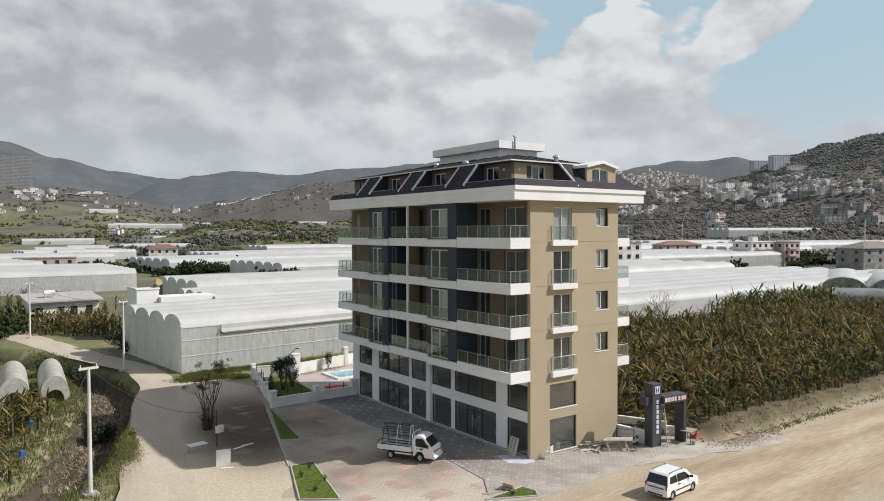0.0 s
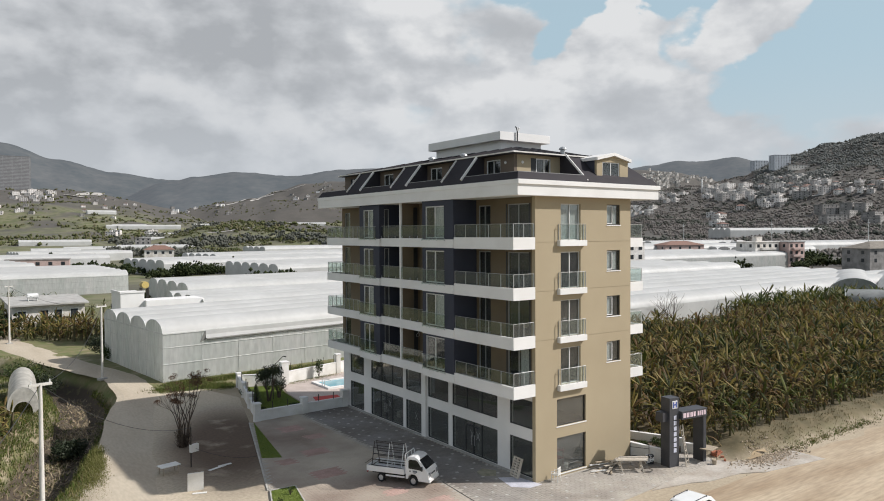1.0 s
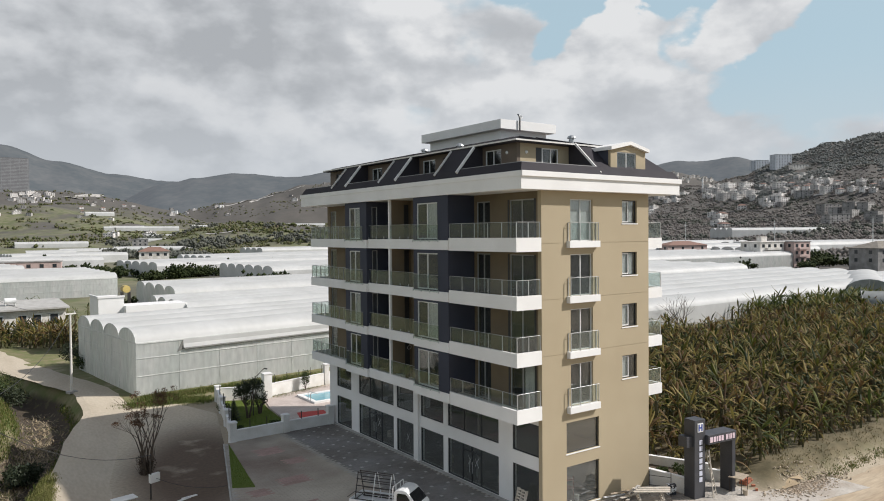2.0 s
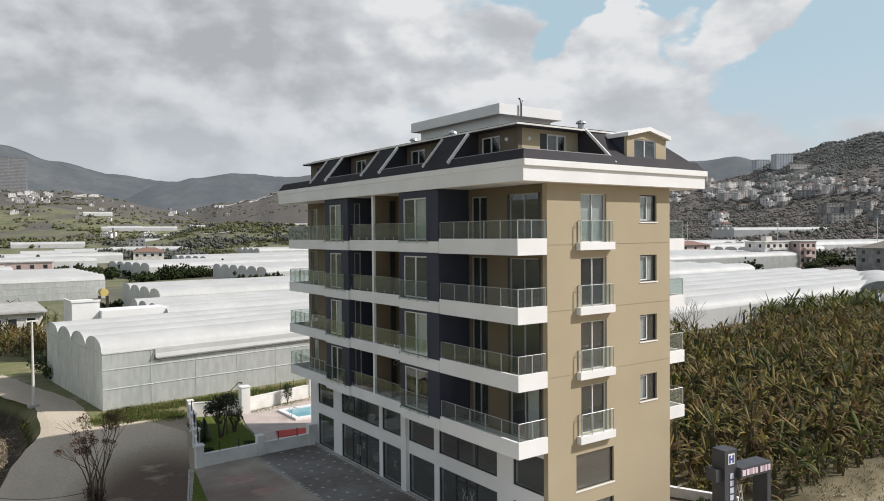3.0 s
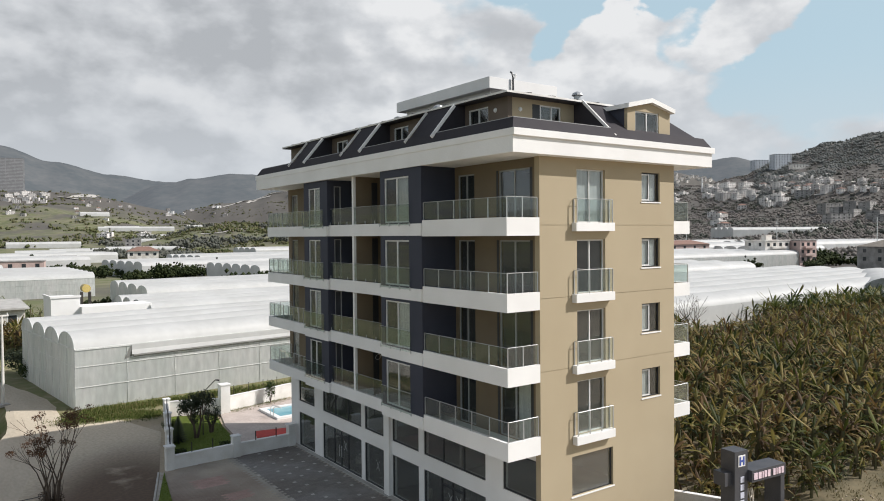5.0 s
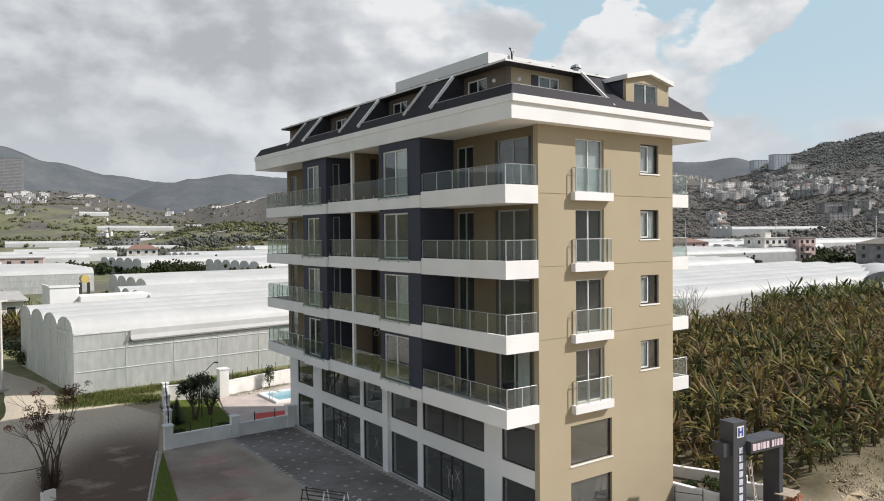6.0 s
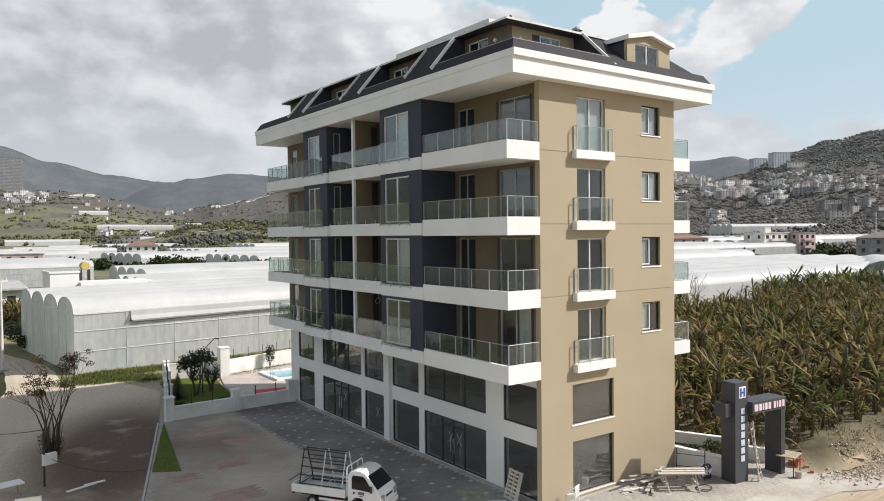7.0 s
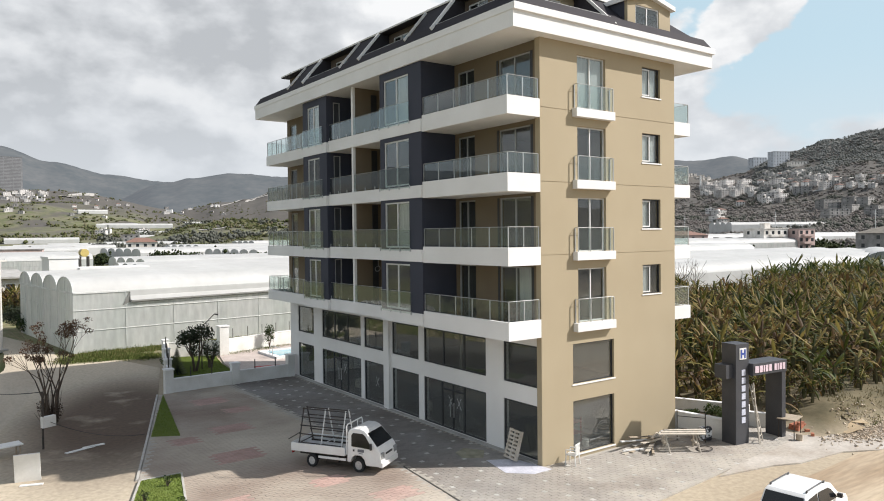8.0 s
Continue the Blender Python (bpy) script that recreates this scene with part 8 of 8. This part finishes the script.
# towers
HOTELGREY = mat("pale_grey_block", (0.27, 0.27, 0.275), 0.9, second=(0.21, 0.21, 0.215), scale=0.2, fine=2)
def tower(az, dist, w, d, floors, m, label, cols, turn=None):
    x, y = polar(az, dist)
    t = dwelling("apartment_tower", label, w, d, floors, m, "flat", (x, y), -az if turn is None else turn, "towers on the slopes", cols=cols, sides=2 if cols else 0)
    return t
tower(4.25, 1790, 100, 24, 24, HOTELGREY, "long unfinished grey hotel block", 0)
hotel = [o for o in bpy.data.objects if o.name == "apartment_tower"][0]
for f in range(24):
    part("storey_opening", Geo().box(-48, 48, -12.03, -11.9, f * 3 + 1.5, f * 3 + 2.7), mat("shaded_storey", (0.15, 0.15, 0.155), 0.9) if f == 0 else bpy.data.materials["shaded_storey"], hotel)
    if f % 4 == 0:
        part("column", Geo().box(-34 + 4.2 * f, -33 + 4.2 * f, -12.2, -12.04, 0, 72), HOTELGREY, hotel)
PALEBLUE = mat("pale_blue_grey_plaster", (0.50, 0.53, 0.57), 0.9, second=(0.44, 0.465, 0.50), scale=0.2, fine=2)
tower(59.25, sight(59.25, 4.45), 32, 18, 6, PALEBLUE, "pale apartment tower on the ridge", 5, -24)
tower(60.6, sight(60.6, 4.45), 36, 18, 9, PALEBLUE, "pale apartment tower on the ridge", 6, -24)
tower(62.0, sight(62.0, 4.40), 46, 14, 2, HOUSEWHITE, "long white building below the towers", 8, -30)
mn = polar(55.34, sight(55.34, 2.9))
minaret = thing("minaret", "slim white minaret with a pointed cap", "minaret", (*mn, ground_height(*mn) - 1))
part("shaft", Geo().tube((0, 0, 0), (0, 0, 27), 1.7, 1.4, sides=10), WHITE, minaret)
part("gallery", Geo().tube((0, 0, 20), (0, 0, 21.4), 2.0, 2.2, sides=10), WHITE, minaret)
part("cap", Geo().tube((0, 0, 27), (0, 0, 33), 1.3, 0.05, sides=10), HOUSEGREY, minaret)
# pale tracks up the slopes
def slope_line(*sights):
    return tuple((az, sight(az, el)) for az, el in sights)


for pts, w in ((slope_line((64.3, 4.3), (63.9, 4.05), (63.3, 3.75), (63.5, 3.55), (64.4, 3.3), (65.2, 3.2)), 9.0), (slope_line((18.9, 2.2), (20.0, 2.5), (21.0, 2.72), (22.0, 3.02), (22.9, 3.3), (24.2, 3.62), (24.9, 3.76)), 9.0), (slope_line((20.7, 2.5), (21.4, 2.75), (22.6, 3.05)), 8.0), (slope_line((17.6, 0.0), (19.2, 0.15), (21.0, 0.42), (22.4, 0.55)), 4.0), (slope_line((59.6, 2.0), (61.0, 2.25), (62.4, 2.4), (63.6, 2.4)), 5.0), (slope_line((8.4, 2.75), (9.3, 2.9), (10.6, 2.78)), 34.0)):
    g = Geo()
    line = []
    for (a0, d0), (a1, d1) in zip(pts, pts[1:]):
        line += [polar(a0 + (a1 - a0) * i / 12, d0 + (d1 - d0) * i / 12) for i in range(12)]
    rings = []
    for p, q in zip(line, line[1:]):
        t = (Vector(q) - Vector(p)).normalized()
        nn = Vector((-t.y, t.x)) * w / 2
        rings.append([(p[0] + s * nn.x, p[1] + s * nn.y, ground_height(p[0] + s * nn.x, p[1] + s * nn.y) + 0.7) for s in (-1, 0, 1)])
    g.sweep(rings, closed=False)
    tagged(part("hill_track", g, mat("pale_track", (0.48, 0.455, 0.42), 0.95, scale=0.05, fine=0.5)), "pale earth track climbing the hillside", "track", kind="structure")


def woods(name, label, spots_, size, material, seed, clumps=6, radius=0.36, lift=0.62):
    """Trees far off: trunks lost in crowns of loose, uneven foliage clumps."""
    rg = np.random.default_rng(seed)
    unit = np.array(((1, 0, 0), (0, 1, 0), (-1, 0, 0), (0, -1, 0), (0, 0, 1), (0, 0, -1)), float)
    v, f = [], []
    for x, y in spots_:
        z = ground_height(x, y)
        s = size * rg.uniform(0.55, 1.4)
        tall = rg.uniform(0.5, 1.1)
        for k in range(clumps):
            c = rg.normal(0, 0.36, 3) * s * (1, 1, 0.62 * tall)
            q = unit * rg.uniform(0.65, 1.35, (6, 1)) * radius * s * rg.uniform(0.55, 1.2)
            a = rg.uniform(0, 6.28)
            turn = np.array(((math.cos(a), math.sin(a), 0), (-math.sin(a), math.cos(a), 0), (0.2, 0.1, 1)))
            q = q @ turn + np.array((x, y, z + s * lift * tall)) + c
            i = len(v)
            v += [tuple(p) for p in q]
            f += [(i, i + 1, i + 4), (i + 1, i + 2, i + 4), (i + 2, i + 3, i + 4), (i + 3, i, i + 4), (i + 1, i, i + 5), (i + 2, i + 1, i + 5), (i + 3, i + 2, i + 5), (i, i + 3, i + 5)]
    g = Geo()
    g.v, g.f, g.m = v, f, [0] * len(f)
    tagged(part(name, g, material, smooth=True), label, "trees", kind="stuff")


def scatter(count, az0, az1, d0, d1, seed, patch=0.0, size=60.0):
    rg = random.Random(seed)
    out = []
    while len(out) < count:
        x, y = polar(rg.uniform(az0, az1), d0 * (d1 / d0) ** rg.random())
        if noise.noise((x / size, y / size, seed)) > patch:
            out.append((x, y))
    return out


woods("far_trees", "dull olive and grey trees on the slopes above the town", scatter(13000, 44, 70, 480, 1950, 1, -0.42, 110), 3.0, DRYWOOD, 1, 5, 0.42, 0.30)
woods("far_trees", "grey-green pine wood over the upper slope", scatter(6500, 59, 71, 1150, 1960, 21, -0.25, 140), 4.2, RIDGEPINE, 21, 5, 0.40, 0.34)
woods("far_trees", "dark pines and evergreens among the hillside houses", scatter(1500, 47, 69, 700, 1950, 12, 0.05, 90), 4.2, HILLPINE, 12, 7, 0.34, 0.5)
woods("far_trees", "dull olive trees on the slopes beyond the plain", scatter(2600, 0, 34, 760, 2200, 2, 0.0, 110), 3.2, ORCHARD, 2, 5, 0.42, 0.35)
woods("far_trees", "green orchards on the low rise behind the greenhouses", scatter(1100, 12.5, 33, 520, 980, 13, 0.05, 45), 2.6, ORCHARD, 13, 9, 0.28, 0.45)
woods("far_trees", "dark evergreen trees on the low rise", scatter(260, 11, 30, 480, 960, 14, 0.18, 70), 4.6, HILLPINE, 14, 16, 0.26)
woods("far_trees", "dark orchard trees among the greenhouses", scatter(300, 3, 33, 290, 520, 3, 0.18, 40), 2.8, PINE, 3, 34, 0.2)
woods("far_trees", "dark trees behind the white greenhouses", scatter(180, 47, 68, 310, 450, 4, 0.2, 40), 3.2, PINE, 4, 34, 0.2)


def hedge(a, b, count, size, seed, label, material=None):
    rg = random.Random(seed)
    pts = [Vector(a).lerp(b, rg.random()) + Vector((rg.gauss(0, 0.8), rg.gauss(0, 0.8))) for _ in range(count)]
    woods("hedge", label, [tuple(p) for p in pts], size, material or PINE, seed, 90, 0.13)


hedge((6, 132), (70, 152), 46, 2.0, 5, "dark green citrus hedge between greenhouses")
hedge((36, 143), (42, 146), 6, 3.6, 6, "rounded citrus trees above the greenhouse roofs")
hedge((48, 147), (53, 149), 5, 3.6, 7, "rounded citrus trees above the greenhouse roofs")
hedge((32, 228), (95, 262), 60, 3.4, 8, "row of dark trees between greenhouses")
hedge((-50, 205), (20, 228), 40, 3.2, 9, "row of dark trees between greenhouses")
hedge((255, 120), (330, 150), 44, 3.6, 10, "row of dark trees by the houses")
hedge((-30, 74), (-16, 110), 40, 2.2, 15, "tangled hedge along the far lane")
# power line across the foot of the slopes
for h in (14.0, 17.0, 20.0):
    a, b = polar(44, 640), polar(72, 560)
    cable((*a, h + 6), (*b, h + 8), 2.0, 0.10, "far power line crossing the valley")
for i in range(4):
    x, y = polar(48 + 6 * i, 640 - 24 * i)
    t = thing("power_pole", "far grey lattice pole of the valley line", "utility pole", (x, y, ground_height(x, y) - 1), 0, "far power poles")
    part("pole", Geo().tube((0, 0, 0), (0, 0, 22), 0.3, 0.2, sides=6), GALV, t)
    part("cross_arm", Geo().box(-2.0, 2.0, -0.15, 0.15, 19, 19.3), GALV, t)


# ---------- paving blocks ----------
def lay_blocks():
    """Blocks in running rows, joints open between them; the ones by the street corner are objects of their own."""
    w, d, gap, low, high = 0.40, 0.20, 0.008, 0.03, 0.062
    grey, pale, cream, red = Geo(), Geo(), Geo(), Geo()
    near = []
    pave_grey = [o for o in bpy.data.objects if o.name.startswith("pavement") and "grey" in o["label"]][0]

    def block(g, x, y, z, w=w):
        x0, x1, y0, y1 = x + gap / 2, x + w - gap / 2, y + gap / 2, y + d - gap / 2
        b = 0.006
        g.add([(x0, y0, low), (x1, y0, low), (x1, y1, low), (x0, y1, low), (x0 + b, y0 + b, z), (x1 - b, y0 + b, z), (x1 - b, y1 - b, z), (x0 + b, y1 - b, z)], ((4, 5, 6, 7), (0, 1, 5, 4), (1, 2, 6, 5), (2, 3, 7, 6), (3, 0, 4, 7)))

    rg = random.Random(2)
    j = 0
    y = -7.0
    while y < 24.0:
        x = -16.4 + (w / 2 if j % 2 else 0.0)
        i = 0
        while x < 13.0:
            cx, cy = x + w / 2, y + d / 2
            ok = all(inside(px, py, GREY_AREA) for px, py in ((x, y), (x + w, y), (x, y + d), (x + w, y + d)))
            z = high + rg.uniform(-0.003, 0.003)
            if ok:
                spot = (i + (j // 4)) % 3 == 0 and j % 4 == 0 and rg.random() < 0.75
                if 0.3 < cx < 5.6 and -2.75 < cy < -0.2 and len(near) < 280:
                    near.append((cx, cy, spot))
                else:
                    if spot:
                        block(pale, x, y, z, d)
                        block(grey, x + d, y, z, w - d)
                    else:
                        block(grey, x, y, z)
            elif all(inside(px, py, CREAM_AREA) for px, py in ((x, y), (x + w, y), (x, y + d), (x + w, y + d))):
                hit = any(abs(cx - a) < p / 1.7 and abs(cy - b) < q / 1.5 for a, b, p, q in RED_PATCHES)
                block(red if hit else cream, x, y, z)
            x += w
            i += 1
        y += d
        j += 1
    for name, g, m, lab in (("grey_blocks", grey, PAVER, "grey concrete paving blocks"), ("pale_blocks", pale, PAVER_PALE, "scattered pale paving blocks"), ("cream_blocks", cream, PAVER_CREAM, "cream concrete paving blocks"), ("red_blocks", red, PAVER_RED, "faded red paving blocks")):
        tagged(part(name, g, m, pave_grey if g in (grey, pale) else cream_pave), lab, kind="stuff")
    g = Geo()
    block(g, -w / 2, -d / 2, high)
    one = g.mesh("paving_block", PAVER_ONE)
    g = Geo()
    block(g, -d / 2, -d / 2, high, d)
    half, light = g.mesh("paving_block", PAVER_ONE), g.mesh("paving_block", PAVER_PALE)
    for cx, cy, spot in near:
        for me, dx in ((light, -d / 2), (half, d / 2)) if spot else ((one, 0.0),):
            o = new("paving_block", me)
            o.parent = pave_grey
            o.matrix_basis = Matrix.Translation((cx + dx, cy, rg.uniform(-0.003, 0.003)))


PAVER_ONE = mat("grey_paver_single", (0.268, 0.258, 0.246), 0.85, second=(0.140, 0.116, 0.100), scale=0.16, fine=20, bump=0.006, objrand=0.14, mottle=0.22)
# same sand and painted sun as on the joined blocks
sand_and_sun(PAVER_ONE, (0.53, 0.485, 0.42), -5.0, 5.0)
lay_blocks()
